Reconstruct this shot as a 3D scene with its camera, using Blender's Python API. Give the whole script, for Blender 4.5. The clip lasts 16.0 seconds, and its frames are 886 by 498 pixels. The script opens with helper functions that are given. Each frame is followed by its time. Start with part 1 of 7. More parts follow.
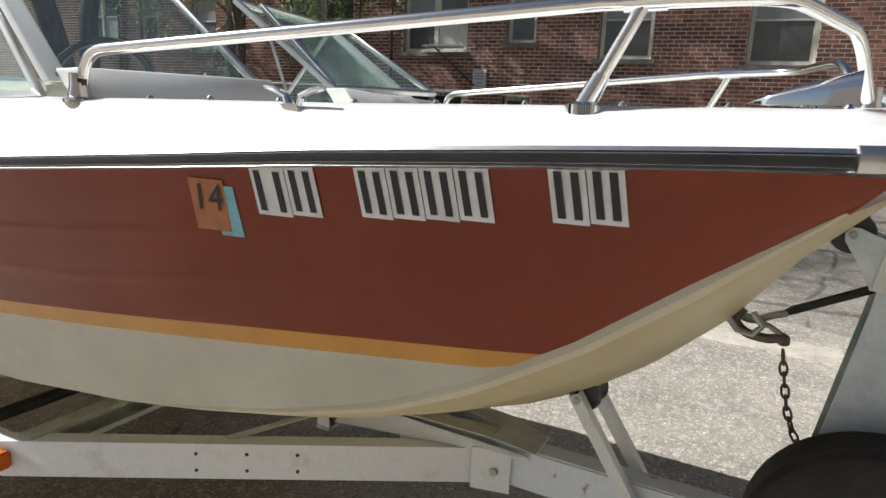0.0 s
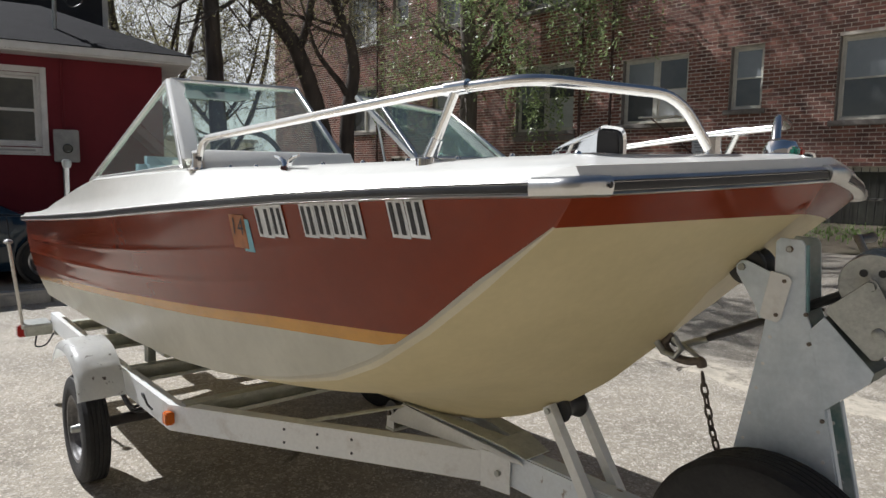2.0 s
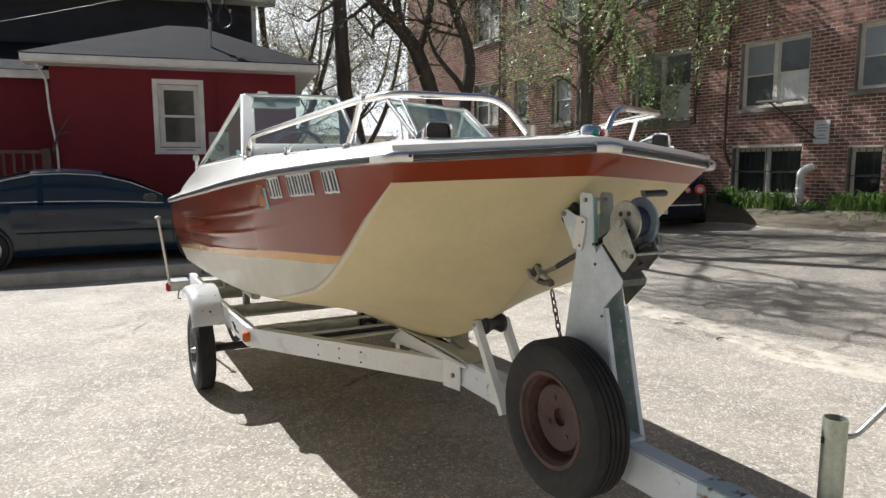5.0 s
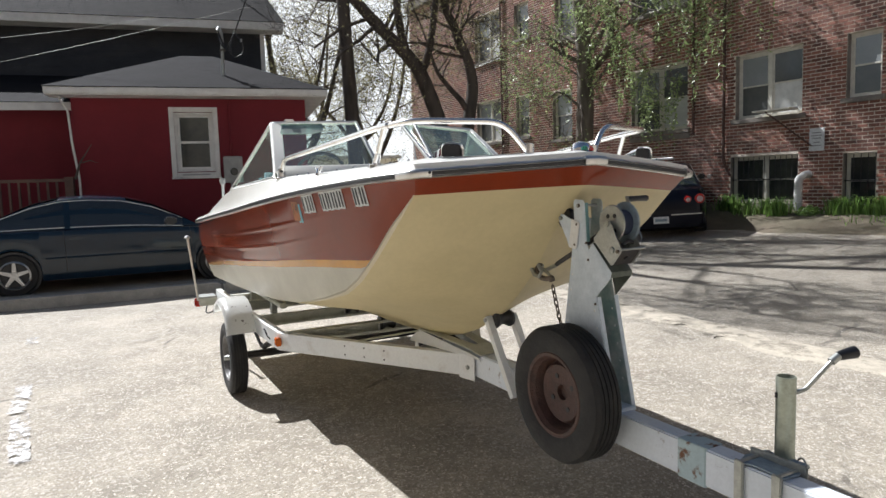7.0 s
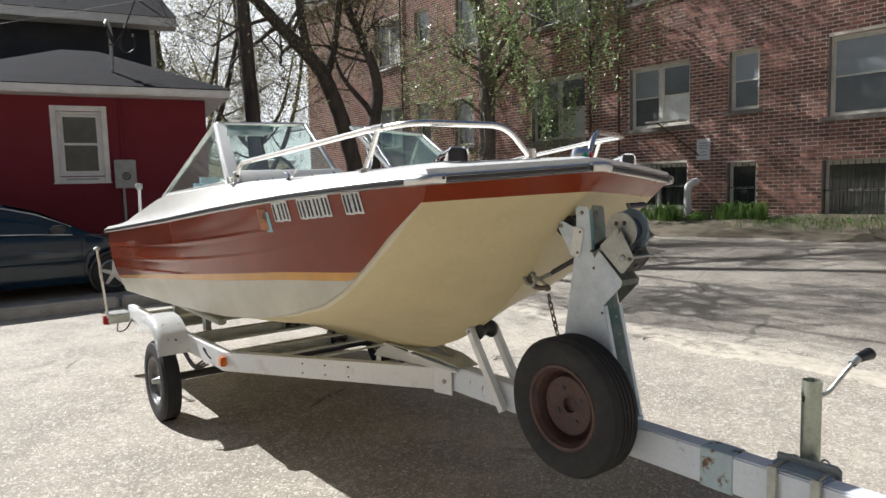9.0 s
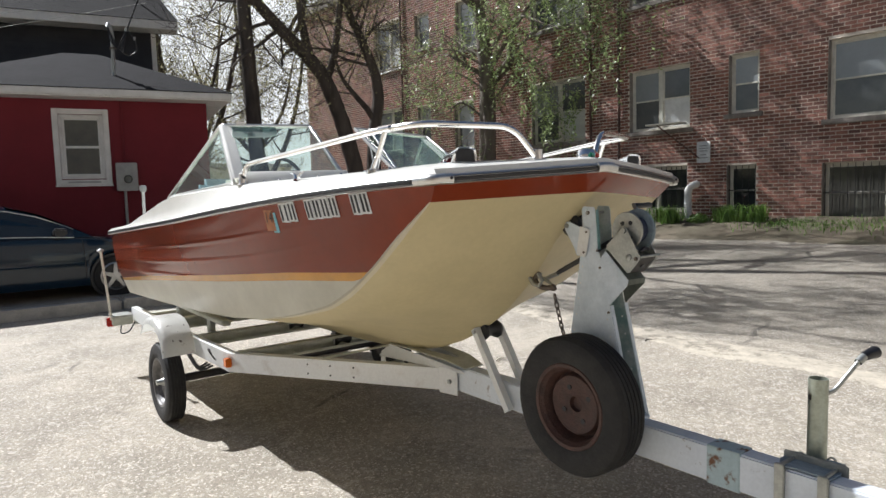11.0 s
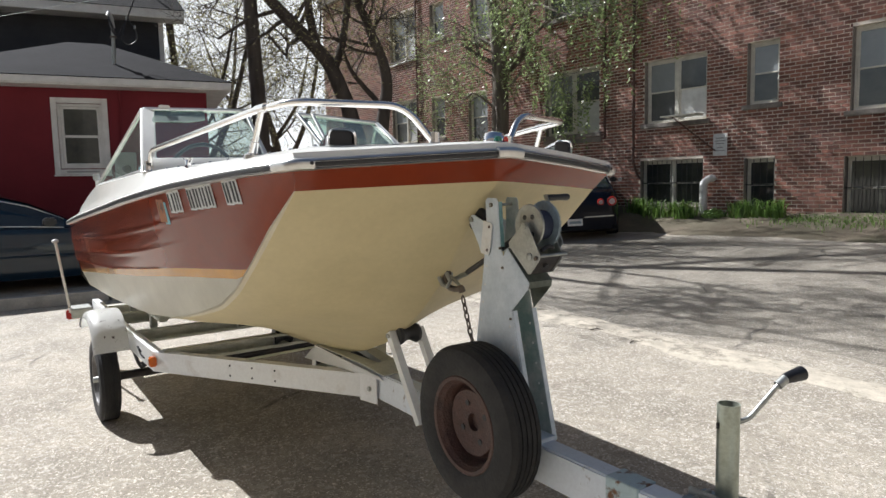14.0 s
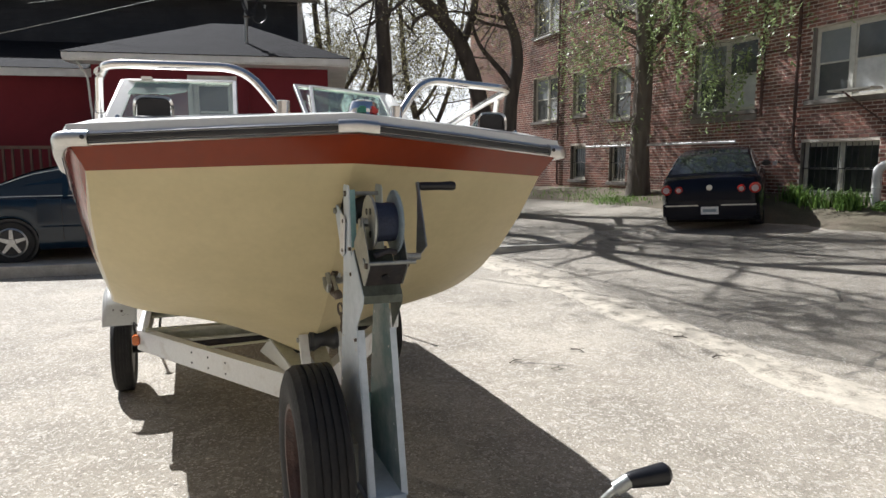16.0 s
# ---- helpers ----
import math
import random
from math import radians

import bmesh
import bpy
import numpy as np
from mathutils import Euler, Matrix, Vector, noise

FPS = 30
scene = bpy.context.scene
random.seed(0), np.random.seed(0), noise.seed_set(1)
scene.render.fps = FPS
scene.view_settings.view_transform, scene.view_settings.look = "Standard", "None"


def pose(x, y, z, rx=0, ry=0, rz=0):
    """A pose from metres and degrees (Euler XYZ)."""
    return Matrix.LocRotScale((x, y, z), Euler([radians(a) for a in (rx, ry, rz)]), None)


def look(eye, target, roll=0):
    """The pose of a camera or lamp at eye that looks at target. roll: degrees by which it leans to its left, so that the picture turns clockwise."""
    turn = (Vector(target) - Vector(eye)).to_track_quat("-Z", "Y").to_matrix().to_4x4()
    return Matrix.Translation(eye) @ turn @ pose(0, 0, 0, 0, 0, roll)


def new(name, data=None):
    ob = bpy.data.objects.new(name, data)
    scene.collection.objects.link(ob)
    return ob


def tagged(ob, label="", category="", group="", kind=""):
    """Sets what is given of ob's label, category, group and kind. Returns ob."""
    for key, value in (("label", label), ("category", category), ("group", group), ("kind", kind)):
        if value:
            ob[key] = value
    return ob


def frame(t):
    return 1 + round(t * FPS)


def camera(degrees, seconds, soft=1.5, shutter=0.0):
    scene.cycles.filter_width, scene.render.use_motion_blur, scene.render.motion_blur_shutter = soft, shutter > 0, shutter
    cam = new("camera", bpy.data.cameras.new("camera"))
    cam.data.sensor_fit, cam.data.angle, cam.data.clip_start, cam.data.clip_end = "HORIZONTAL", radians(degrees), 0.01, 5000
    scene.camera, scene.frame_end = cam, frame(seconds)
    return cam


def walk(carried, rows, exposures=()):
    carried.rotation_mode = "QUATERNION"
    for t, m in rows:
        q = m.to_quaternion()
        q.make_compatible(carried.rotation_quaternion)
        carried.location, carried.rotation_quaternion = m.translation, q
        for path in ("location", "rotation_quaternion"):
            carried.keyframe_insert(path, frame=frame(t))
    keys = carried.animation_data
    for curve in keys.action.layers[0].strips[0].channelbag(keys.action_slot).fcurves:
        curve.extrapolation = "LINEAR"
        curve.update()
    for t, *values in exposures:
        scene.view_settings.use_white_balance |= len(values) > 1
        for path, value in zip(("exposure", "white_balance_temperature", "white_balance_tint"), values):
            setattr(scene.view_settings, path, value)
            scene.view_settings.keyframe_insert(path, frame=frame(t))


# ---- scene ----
cam = camera(68.0, 16.0)
PATH = [
    (0, (-0.103, -1.739, 1.672), (-1.106, -0.061, 1.253), 2.6),
    (0.5, (0.089, -1.725, 1.673), (-1.123, -0.189, 1.258), 2.4),
    (1, (0.263, -1.791, 1.664), (-1.118, -0.381, 1.342), 1.0),
    (1.5, (0.546, -1.782, 1.668), (-0.902, -0.424, 1.424), -1.7),
    (2, (0.784, -1.616, 1.65), (-0.791, -0.404, 1.427), 1.0),
    (2.5, (1.013, -1.592, 1.633), (-0.642, -0.49, 1.419), 0.3),
    (3, (1.256, -1.567, 1.621), (-0.379, -0.444, 1.366), 0.8),
    (3.5, (1.473, -1.409, 1.607), (-0.249, -0.427, 1.335), 0.4),
    (4, (1.618, -1.345, 1.612), (-0.162, -0.483, 1.315), 0.2),
    (6.5, (2.279, -1.631, 1.588), (0.476, -0.788, 1.396), -0.7),
    (7, (2.289, -1.643, 1.591), (0.478, -0.816, 1.396), -1.7),
    (7.5, (2.168, -1.754, 1.592), (0.404, -0.835, 1.387), -1.5),
    (8, (1.994, -1.911, 1.607), (0.34, -0.805, 1.401), -1.7),
    (8.5, (1.934, -1.949, 1.606), (0.286, -0.832, 1.417), -1.6),
    (11, (1.928, -1.993, 1.593), (0.28, -0.874, 1.417), -1.6),
    (11.5, (1.91, -1.984, 1.59), (0.251, -0.883, 1.401), -1.5),
    (12, (1.884, -1.988, 1.589), (0.219, -0.9, 1.387), -1.4),
    (12.5, (1.883, -1.971, 1.6), (0.207, -0.899, 1.392), -0.9),
    (13, (1.98, -1.816, 1.607), (0.3, -0.749, 1.404), -0.9),
    (13.5, (2.048, -1.61, 1.592), (0.369, -0.54, 1.402), -1.1),
    (14, (1.957, -1.385, 1.564), (0.264, -0.338, 1.369), -1.2),
    (14.5, (1.891, -1.14, 1.584), (0.126, -0.226, 1.363), -1.4),
    (15, (2.013, -0.846, 1.586), (0.183, -0.071, 1.363), -1.3),
    (15.5, (2.028, -0.584, 1.562), (0.168, 0.111, 1.322), -1.4),
    (16, (1.899, -0.304, 1.569), (0.01, 0.304, 1.314), -0.0),
]
STOPS = [(0, 0.42), (1, 0.42), (1.5, 0.3), (2, 0.22), (2.5, 0.24), (3, 0.48), (3.5, 0.67), (6.5, 0.7), (8.5, 0.65), (11, 0.63), (12.5, 0.63), (14.5, 0.69), (16, 0.71)]
walk(cam, [(t, look(eye, target, roll)) for t, eye, target, roll in PATH], STOPS)


# ---- world and sun ----
SUN_FROM = Vector((-0.95, -0.392, 1.0)).normalized()
world = bpy.data.worlds.new("sky_world")
scene.world = world
world.use_nodes = True
wn = world.node_tree
sky = wn.nodes.new("ShaderNodeTexSky")
sky.sky_type = "NISHITA"
sky.sun_disc = False
sky.sun_elevation = math.asin(SUN_FROM.z)
sky.sun_rotation = math.atan2(SUN_FROM.x, SUN_FROM.y) % (2 * math.pi)
sky.air_density, sky.dust_density = 1.0, 1.5
wn.nodes["Background"].inputs["Strength"].default_value = 0.042
wn.links.new(sky.outputs[0], wn.nodes["Background"].inputs["Color"])
sun = new("sun", bpy.data.lights.new("sun", "SUN"))
sun.data.energy, sun.data.angle, sun.data.color = 5.0, radians(0.55), (0.945, 0.958, 1.0)
sun.matrix_world = look(SUN_FROM * 50, (0, 0, 0))
scene.view_settings.exposure = 0.62


# ---- materials ----
def mat(name, base, rough=0.6, metal=0.0, second=None, scale=4.0, grain=60.0, bump=0.1, spread=0.25,
        rand=0.0, island=False, coat=0.0, spec=0.5, fac=(0.4, 0.65), rough2=None, stretch=(1, 1, 1), thin=0.0):
    """Base colour with large blotches of a second colour, fine grain and relief."""
    m = bpy.data.materials.new(name)
    m.use_nodes = True
    nt = m.node_tree
    N, L = nt.nodes, nt.links
    b = N["Principled BSDF"]
    b.inputs["Roughness"].default_value = rough
    b.inputs["Metallic"].default_value = metal
    b.inputs["Coat Weight"].default_value = coat
    b.inputs["Coat Roughness"].default_value = 0.06
    b.inputs["Specular IOR Level"].default_value = spec
    tc = N.new("ShaderNodeTexCoord")
    mp = N.new("ShaderNodeMapping")
    mp.inputs["Scale"].default_value = stretch
    L.new(tc.outputs["Object"], mp.inputs["Vector"])
    big = N.new("ShaderNodeTexNoise")
    big.inputs["Scale"].default_value, big.inputs["Detail"].default_value = scale, 6
    big.inputs["Roughness"].default_value = 0.65
    fine = N.new("ShaderNodeTexNoise")
    fine.inputs["Scale"].default_value, fine.inputs["Detail"].default_value = grain, 4
    L.new(mp.outputs[0], big.inputs["Vector"])
    L.new(mp.outputs[0], fine.inputs["Vector"])
    ramp = N.new("ShaderNodeMapRange")
    ramp.inputs["From Min"].default_value, ramp.inputs["From Max"].default_value = fac
    L.new(big.outputs["Fac"], ramp.inputs["Value"])
    mix = N.new("ShaderNodeMix")
    mix.data_type = "RGBA"
    L.new(ramp.outputs[0], mix.inputs[0])
    second = second or tuple(c * 0.82 for c in base)
    mix.inputs[6].default_value, mix.inputs[7].default_value = (*base, 1), (*second, 1)
    hsv = N.new("ShaderNodeHueSaturation")
    L.new(mix.outputs[2], hsv.inputs["Color"])
    val = N.new("ShaderNodeMapRange")
    val.inputs["To Min"].default_value, val.inputs["To Max"].default_value = 1 - spread, 1 + spread
    L.new(fine.outputs["Fac"], val.inputs["Value"])
    last = val.outputs[0]
    if rand:
        src = N.new("ShaderNodeNewGeometry").outputs["Random Per Island"] if island else N.new("ShaderNodeObjectInfo").outputs["Random"]
        rr = N.new("ShaderNodeMapRange")
        rr.inputs["To Min"].default_value, rr.inputs["To Max"].default_value = 1 - rand, 1 + rand
        L.new(src, rr.inputs["Value"])
        mul = N.new("ShaderNodeMath")
        mul.operation = "MULTIPLY"
        L.new(last, mul.inputs[0])
        L.new(rr.outputs[0], mul.inputs[1])
        last = mul.outputs[0]
    L.new(last, hsv.inputs["Value"])
    L.new(hsv.outputs[0], b.inputs["Base Color"])
    if rough2 is not None:
        rg = N.new("ShaderNodeMapRange")
        rg.inputs["To Min"].default_value, rg.inputs["To Max"].default_value = rough, rough2
        L.new(big.outputs["Fac"], rg.inputs["Value"])
        L.new(rg.outputs[0], b.inputs["Roughness"])
    if bump:
        bp = N.new("ShaderNodeBump")
        bp.inputs["Strength"].default_value, bp.inputs["Distance"].default_value = bump, 0.01
        L.new(fine.outputs["Fac"], bp.inputs["Height"])
        L.new(bp.outputs[0], b.inputs["Normal"])
    if thin:
        tl = N.new("ShaderNodeBsdfTranslucent")
        ms = N.new("ShaderNodeMixShader")
        ms.inputs[0].default_value = thin
        L.new(hsv.outputs[0], tl.inputs["Color"])
        L.new(b.outputs[0], ms.inputs[1])
        L.new(tl.outputs[0], ms.inputs[2])
        L.new(ms.outputs[0], N["Material Output"].inputs["Surface"])
    return m


def glass(name, tint=(0.8, 0.9, 0.85), rough=0.0, clear=0.85, gloss=0.09):
    """A thin pane: partly clear, partly glossy."""
    m = bpy.data.materials.new(name)
    m.use_nodes = True
    nt = m.node_tree
    N, L = nt.nodes, nt.links
    N.remove(N["Principled BSDF"])
    tr = N.new("ShaderNodeBsdfTransparent")
    tr.inputs["Color"].default_value = (*tint, 1)
    gl = N.new("ShaderNodeBsdfGlossy")
    gl.inputs["Roughness"].default_value = rough
    df = N.new("ShaderNodeBsdfDiffuse")
    df.inputs["Color"].default_value = (0.55, 0.6, 0.55, 1)
    m1 = N.new("ShaderNodeMixShader")
    m1.inputs[0].default_value = 1 - clear
    L.new(tr.outputs[0], m1.inputs[1])
    L.new(df.outputs[0], m1.inputs[2])
    m2 = N.new("ShaderNodeMixShader")
    m2.inputs[0].default_value = gloss
    L.new(m1.outputs[0], m2.inputs[1])
    L.new(gl.outputs[0], m2.inputs[2])
    L.new(m2.outputs[0], N["Material Output"].inputs["Surface"])
    return m


def asphalt_mat(name="worn_asphalt", tone=1.0, crack_on=0.56):
    """Worn, pale asphalt with stones in it, dusty patches and dark oily ones."""
    m = bpy.data.materials.new(name)
    m.use_nodes = True
    nt = m.node_tree
    N, L = nt.nodes, nt.links
    b = N["Principled BSDF"]
    b.inputs["Roughness"].default_value = 0.85
    tc = N.new("ShaderNodeTexCoord")

    def noise_at(scale, detail=5, rough=0.6):
        n = N.new("ShaderNodeTexNoise")
        n.inputs["Scale"].default_value, n.inputs["Detail"].default_value, n.inputs["Roughness"].default_value = scale, detail, rough
        L.new(tc.outputs["Object"], n.inputs["Vector"])
        return n.outputs["Fac"]

    def ranged(v, a, c, lo=0.0, hi=1.0):
        r = N.new("ShaderNodeMapRange")
        for k, x in zip(("From Min", "From Max", "To Min", "To Max"), (a, c, lo, hi)):
            r.inputs[k].default_value = x
        L.new(v, r.inputs["Value"])
        return r.outputs[0]

    def mixed(f, a, c):
        x = N.new("ShaderNodeMix")
        x.data_type = "RGBA"
        L.new(f, x.inputs[0])
        for sock, v in ((x.inputs[6], a), (x.inputs[7], c)):
            if isinstance(v, tuple):
                sock.default_value = (*v, 1)
            else:
                L.new(v, sock)
        return x.outputs[2]

    jig = N.new("ShaderNodeTexNoise")
    jig.inputs["Scale"].default_value, jig.inputs["Detail"].default_value = 120, 3
    L.new(tc.outputs["Object"], jig.inputs["Vector"])
    off = N.new("ShaderNodeMix")
    off.data_type = "VECTOR"
    off.inputs[0].default_value = 0.022
    L.new(tc.outputs["Object"], off.inputs[4])
    L.new(jig.outputs["Color"], off.inputs[5])
    vor = N.new("ShaderNodeTexVoronoi")
    vor.inputs["Scale"].default_value = 98
    L.new(off.outputs[1], vor.inputs["Vector"])
    vor2 = N.new("ShaderNodeTexVoronoi")
    vor2.inputs["Scale"].default_value = 28
    L.new(tc.outputs["Object"], vor2.inputs["Vector"])
    sep = N.new("ShaderNodeSeparateColor")
    L.new(vor.outputs["Color"], sep.inputs[0])
    sep2 = N.new("ShaderNodeSeparateColor")
    L.new(vor2.outputs["Color"], sep2.inputs[0])
    col = mixed(ranged(noise_at(0.7), 0.36, 0.66), (0.33, 0.292, 0.232), (0.53, 0.47, 0.375))
    col = mixed(ranged(noise_at(1.7, 6, 0.65), 0.5, 0.68, 0, 0.5), col, (0.22, 0.195, 0.152))
    col = mixed(ranged(noise_at(3.0), 0.52, 0.8, 0, 0.6), col, (0.27, 0.225, 0.17))
    col = mixed(ranged(noise_at(9.0, 5, 0.65), 0.53, 0.74, 0, 0.5), col, (0.22, 0.193, 0.152))
    col = mixed(ranged(sep.outputs[0], 0.79, 0.95, 0, 0.92), col, (0.76, 0.7, 0.605))
    col = mixed(ranged(sep2.outputs[1], 0.9, 0.93, 0, 0.5), col, (0.64, 0.59, 0.51))
    col = mixed(ranged(sep.outputs[1], 0.74, 0.95, 0, 0.55), col, (0.17, 0.148, 0.12))
    # long cracks
    warp = N.new("ShaderNodeTexNoise")
    warp.inputs["Scale"].default_value, warp.inputs["Detail"].default_value = 1.3, 6
    L.new(tc.outputs["Object"], warp.inputs["Vector"])
    mx = N.new("ShaderNodeMix")
    mx.data_type = "VECTOR"
    mx.inputs[0].default_value = 0.25
    L.new(tc.outputs["Object"], mx.inputs[4])
    L.new(warp.outputs["Color"], mx.inputs[5])
    crack = N.new("ShaderNodeTexVoronoi")
    crack.feature = "DISTANCE_TO_EDGE"
    crack.inputs["Scale"].default_value = 0.55
    L.new(mx.outputs[1], crack.inputs["Vector"])
    gate = N.new("ShaderNodeMath")
    gate.operation = "MULTIPLY"
    L.new(ranged(crack.outputs["Distance"], 0.004, 0.012, 0.6, 0), gate.inputs[0])
    L.new(ranged(noise_at(0.9, 3), crack_on, crack_on + 0.1), gate.inputs[1])
    col = mixed(gate.outputs[0], col, (0.05, 0.045, 0.04))
    hs = N.new("ShaderNodeHueSaturation")
    L.new(ranged(noise_at(210.0, 2, 0.6), 0.3, 0.7, 0.62 * tone, 1.36 * tone), hs.inputs["Value"])
    L.new(col, hs.inputs["Color"])
    L.new(hs.outputs[0], b.inputs["Base Color"])
    bp = N.new("ShaderNodeBump")
    bp.inputs["Strength"].default_value, bp.inputs["Distance"].default_value = 0.8, 0.009
    L.new(noise_at(95.0, 4, 0.7), bp.inputs["Height"])
    L.new(bp.outputs[0], b.inputs["Normal"])
    return m


ASPHALT = asphalt_mat(tone=0.94)
M_DIRT = mat("dry_dirt", (0.16, 0.13, 0.09), 0.95, second=(0.1, 0.09, 0.055), scale=1.2, grain=35, bump=0.8, spread=0.5)
M_RED = mat("rust_red_gelcoat", (0.225, 0.041, 0.0165), 0.16, second=(0.19, 0.035, 0.0145), scale=2.5, grain=30, bump=0.012, spread=0.05, coat=0.12, spec=0.25)
M_OCHRE = mat("ochre_stripe", (0.6, 0.28, 0.03), 0.25, second=(0.52, 0.24, 0.026), scale=6, grain=80, bump=0.01, spread=0.08, coat=0.3)
M_HULLW = mat("off_white_gelcoat", (0.55, 0.53, 0.43), 0.38, second=(0.47, 0.45, 0.36), scale=3, grain=40, bump=0.012, spread=0.06, coat=0.12)
M_CREAM = mat("dull_cream_gelcoat", (0.62, 0.53, 0.315), 0.5, second=(0.55, 0.47, 0.275), scale=2.2, grain=40, bump=0.02, spread=0.06, coat=0.03, spec=0.3)
M_DECK = mat("white_deck_gelcoat", (0.87, 0.86, 0.80), 0.25, second=(0.81, 0.80, 0.74), scale=3, grain=60, bump=0.015, spread=0.04, coat=0.3)
M_CHROME = mat("polished_aluminium", (0.86, 0.84, 0.8), 0.16, 1.0, second=(0.78, 0.76, 0.72), scale=8, grain=140, bump=0.02, spread=0.05)
M_POLISH = mat("bright_chrome", (0.82, 0.82, 0.82), 0.06, 1.0, second=(0.76, 0.76, 0.76), scale=8, grain=140, bump=0.0, spread=0.04)
M_ALU = mat("brushed_aluminium", (0.72, 0.71, 0.68), 0.32, 1.0, second=(0.6, 0.59, 0.56), scale=10, grain=160, bump=0.04, spread=0.1)
M_RUBBER = mat("black_vinyl", (0.016, 0.016, 0.018), 0.36, second=(0.03, 0.03, 0.03), scale=8, grain=90, bump=0.05)
M_TYRE = mat("tyre_rubber", (0.013, 0.0125, 0.0125), 0.75, second=(0.027, 0.025, 0.023), scale=9, grain=80, bump=0.25, spread=0.3)
M_RUST = mat("rusty_brown_steel", (0.082, 0.038, 0.028), 0.55, second=(0.045, 0.022, 0.017), scale=14, grain=120, bump=0.4, spread=0.4)
M_TRAILER = mat("white_painted_steel", (0.76, 0.77, 0.76), 0.4, second=(0.42, 0.36, 0.29), scale=9, grain=70, bump=0.08, spread=0.1, fac=(0.56, 0.95))
M_POST = mat("pale_blue_white_paint", (0.66, 0.73, 0.79), 0.42, second=(0.52, 0.6, 0.66), scale=9, grain=70, bump=0.08, spread=0.12)
M_BLUEGREY = mat("blue_grey_paint", (0.3, 0.38, 0.43), 0.45, 0.2, second=(0.2, 0.25, 0.28), scale=14, grain=100, bump=0.1, spread=0.2)
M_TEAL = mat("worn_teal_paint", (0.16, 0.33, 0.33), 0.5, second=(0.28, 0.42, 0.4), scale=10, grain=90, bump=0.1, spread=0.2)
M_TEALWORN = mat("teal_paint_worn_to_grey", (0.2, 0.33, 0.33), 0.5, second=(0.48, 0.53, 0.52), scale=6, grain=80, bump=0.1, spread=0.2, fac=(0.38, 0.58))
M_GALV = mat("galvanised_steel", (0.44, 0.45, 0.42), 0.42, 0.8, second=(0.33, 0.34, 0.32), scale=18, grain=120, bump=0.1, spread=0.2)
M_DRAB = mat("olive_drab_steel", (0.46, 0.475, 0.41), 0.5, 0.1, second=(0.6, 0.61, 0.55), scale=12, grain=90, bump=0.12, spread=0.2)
M_OLIVE = mat("dark_olive_paint", (0.085, 0.1, 0.08), 0.5, 0.1, second=(0.16, 0.18, 0.15), scale=12, grain=90, bump=0.12, spread=0.25)
M_DARK = mat("dark_steel", (0.035, 0.035, 0.04), 0.5, 0.3, second=(0.06, 0.05, 0.045), scale=10, grain=90, bump=0.15)
M_AMBER = mat("amber_lens", (0.62, 0.14, 0.015), 0.2, scale=10, grain=90, bump=0.02, coat=0.5)
M_REDLENS = mat("red_lens", (0.45, 0.02, 0.015), 0.2, scale=10, grain=90, bump=0.02, coat=0.5)
M_GREENLENS = mat("green_lens", (0.015, 0.16, 0.11), 0.15, scale=10, grain=90, bump=0.02, coat=0.5)
M_CARD = mat("white_vinyl_card", (0.78, 0.79, 0.78), 0.4, scale=20, grain=120, bump=0.02, spread=0.05)
M_INK = mat("black_ink", (0.015, 0.015, 0.018), 0.4, scale=20, grain=120, bump=0.0)
M_STICKER = mat("faded_orange_sticker", (0.46, 0.17, 0.06), 0.45, second=(0.36, 0.13, 0.05), scale=30, grain=120, bump=0.03)
M_STICKBLUE = mat("pale_blue_sticker", (0.22, 0.5, 0.58), 0.45, scale=30, grain=120, bump=0.03)
M_BOOT = mat("black_plastic", (0.012, 0.012, 0.014), 0.35, scale=20, grain=100, bump=0.05)
M_SEAT = mat("pale_blue_vinyl", (0.45, 0.6, 0.72), 0.5, scale=10, grain=90, bump=0.06)
M_BLUEROPE = mat("dark_blue_webbing", (0.03, 0.04, 0.075), 0.7, scale=20, grain=150, bump=0.3)
M_EDGE = mat("pale_cream_edge", (0.62, 0.565, 0.41), 0.4, second=(0.56, 0.5, 0.35), scale=3, grain=40, bump=0.012, spread=0.06, coat=0.1)
G_SCREEN = glass("tinted_windscreen", (0.86, 0.93, 0.89), clear=0.955, gloss=0.13)
G_VISOR = glass("green_visor_band", (0.55, 0.72, 0.68), clear=0.6)
M_BRICK = mat("red_brown_brick", (0.265, 0.115, 0.08), 0.85, second=(0.155, 0.072, 0.056), scale=1.1, grain=55, bump=0.5, spread=0.3, rand=0.42, island=True)
M_BRICK1 = mat("red_brown_single_brick", (0.265, 0.115, 0.08), 0.85, second=(0.155, 0.072, 0.056), scale=1.1, grain=55, bump=0.5, spread=0.3, rand=0.42)
M_MORTAR = mat("pale_mortar", (0.8, 0.72, 0.61), 0.95, second=(0.46, 0.4, 0.33), scale=1.5, grain=60, bump=0.4, spread=0.25)
M_STONE = mat("grey_sill_stone", (0.26, 0.23, 0.2), 0.85, second=(0.17, 0.15, 0.13), scale=5, grain=60, bump=0.3, spread=0.25)
M_CONC = mat("worn_concrete", (0.5, 0.48, 0.43), 0.9, second=(0.36, 0.34, 0.3), scale=3, grain=50, bump=0.4, spread=0.25)
M_FRAME = mat("cream_window_paint", (0.66, 0.64, 0.56), 0.5, second=(0.55, 0.53, 0.46), scale=6, grain=70, bump=0.08, spread=0.1)
M_WPAINT = mat("white_house_paint", (0.74, 0.73, 0.7), 0.5, second=(0.62, 0.61, 0.58), scale=4, grain=60, bump=0.06, spread=0.08)
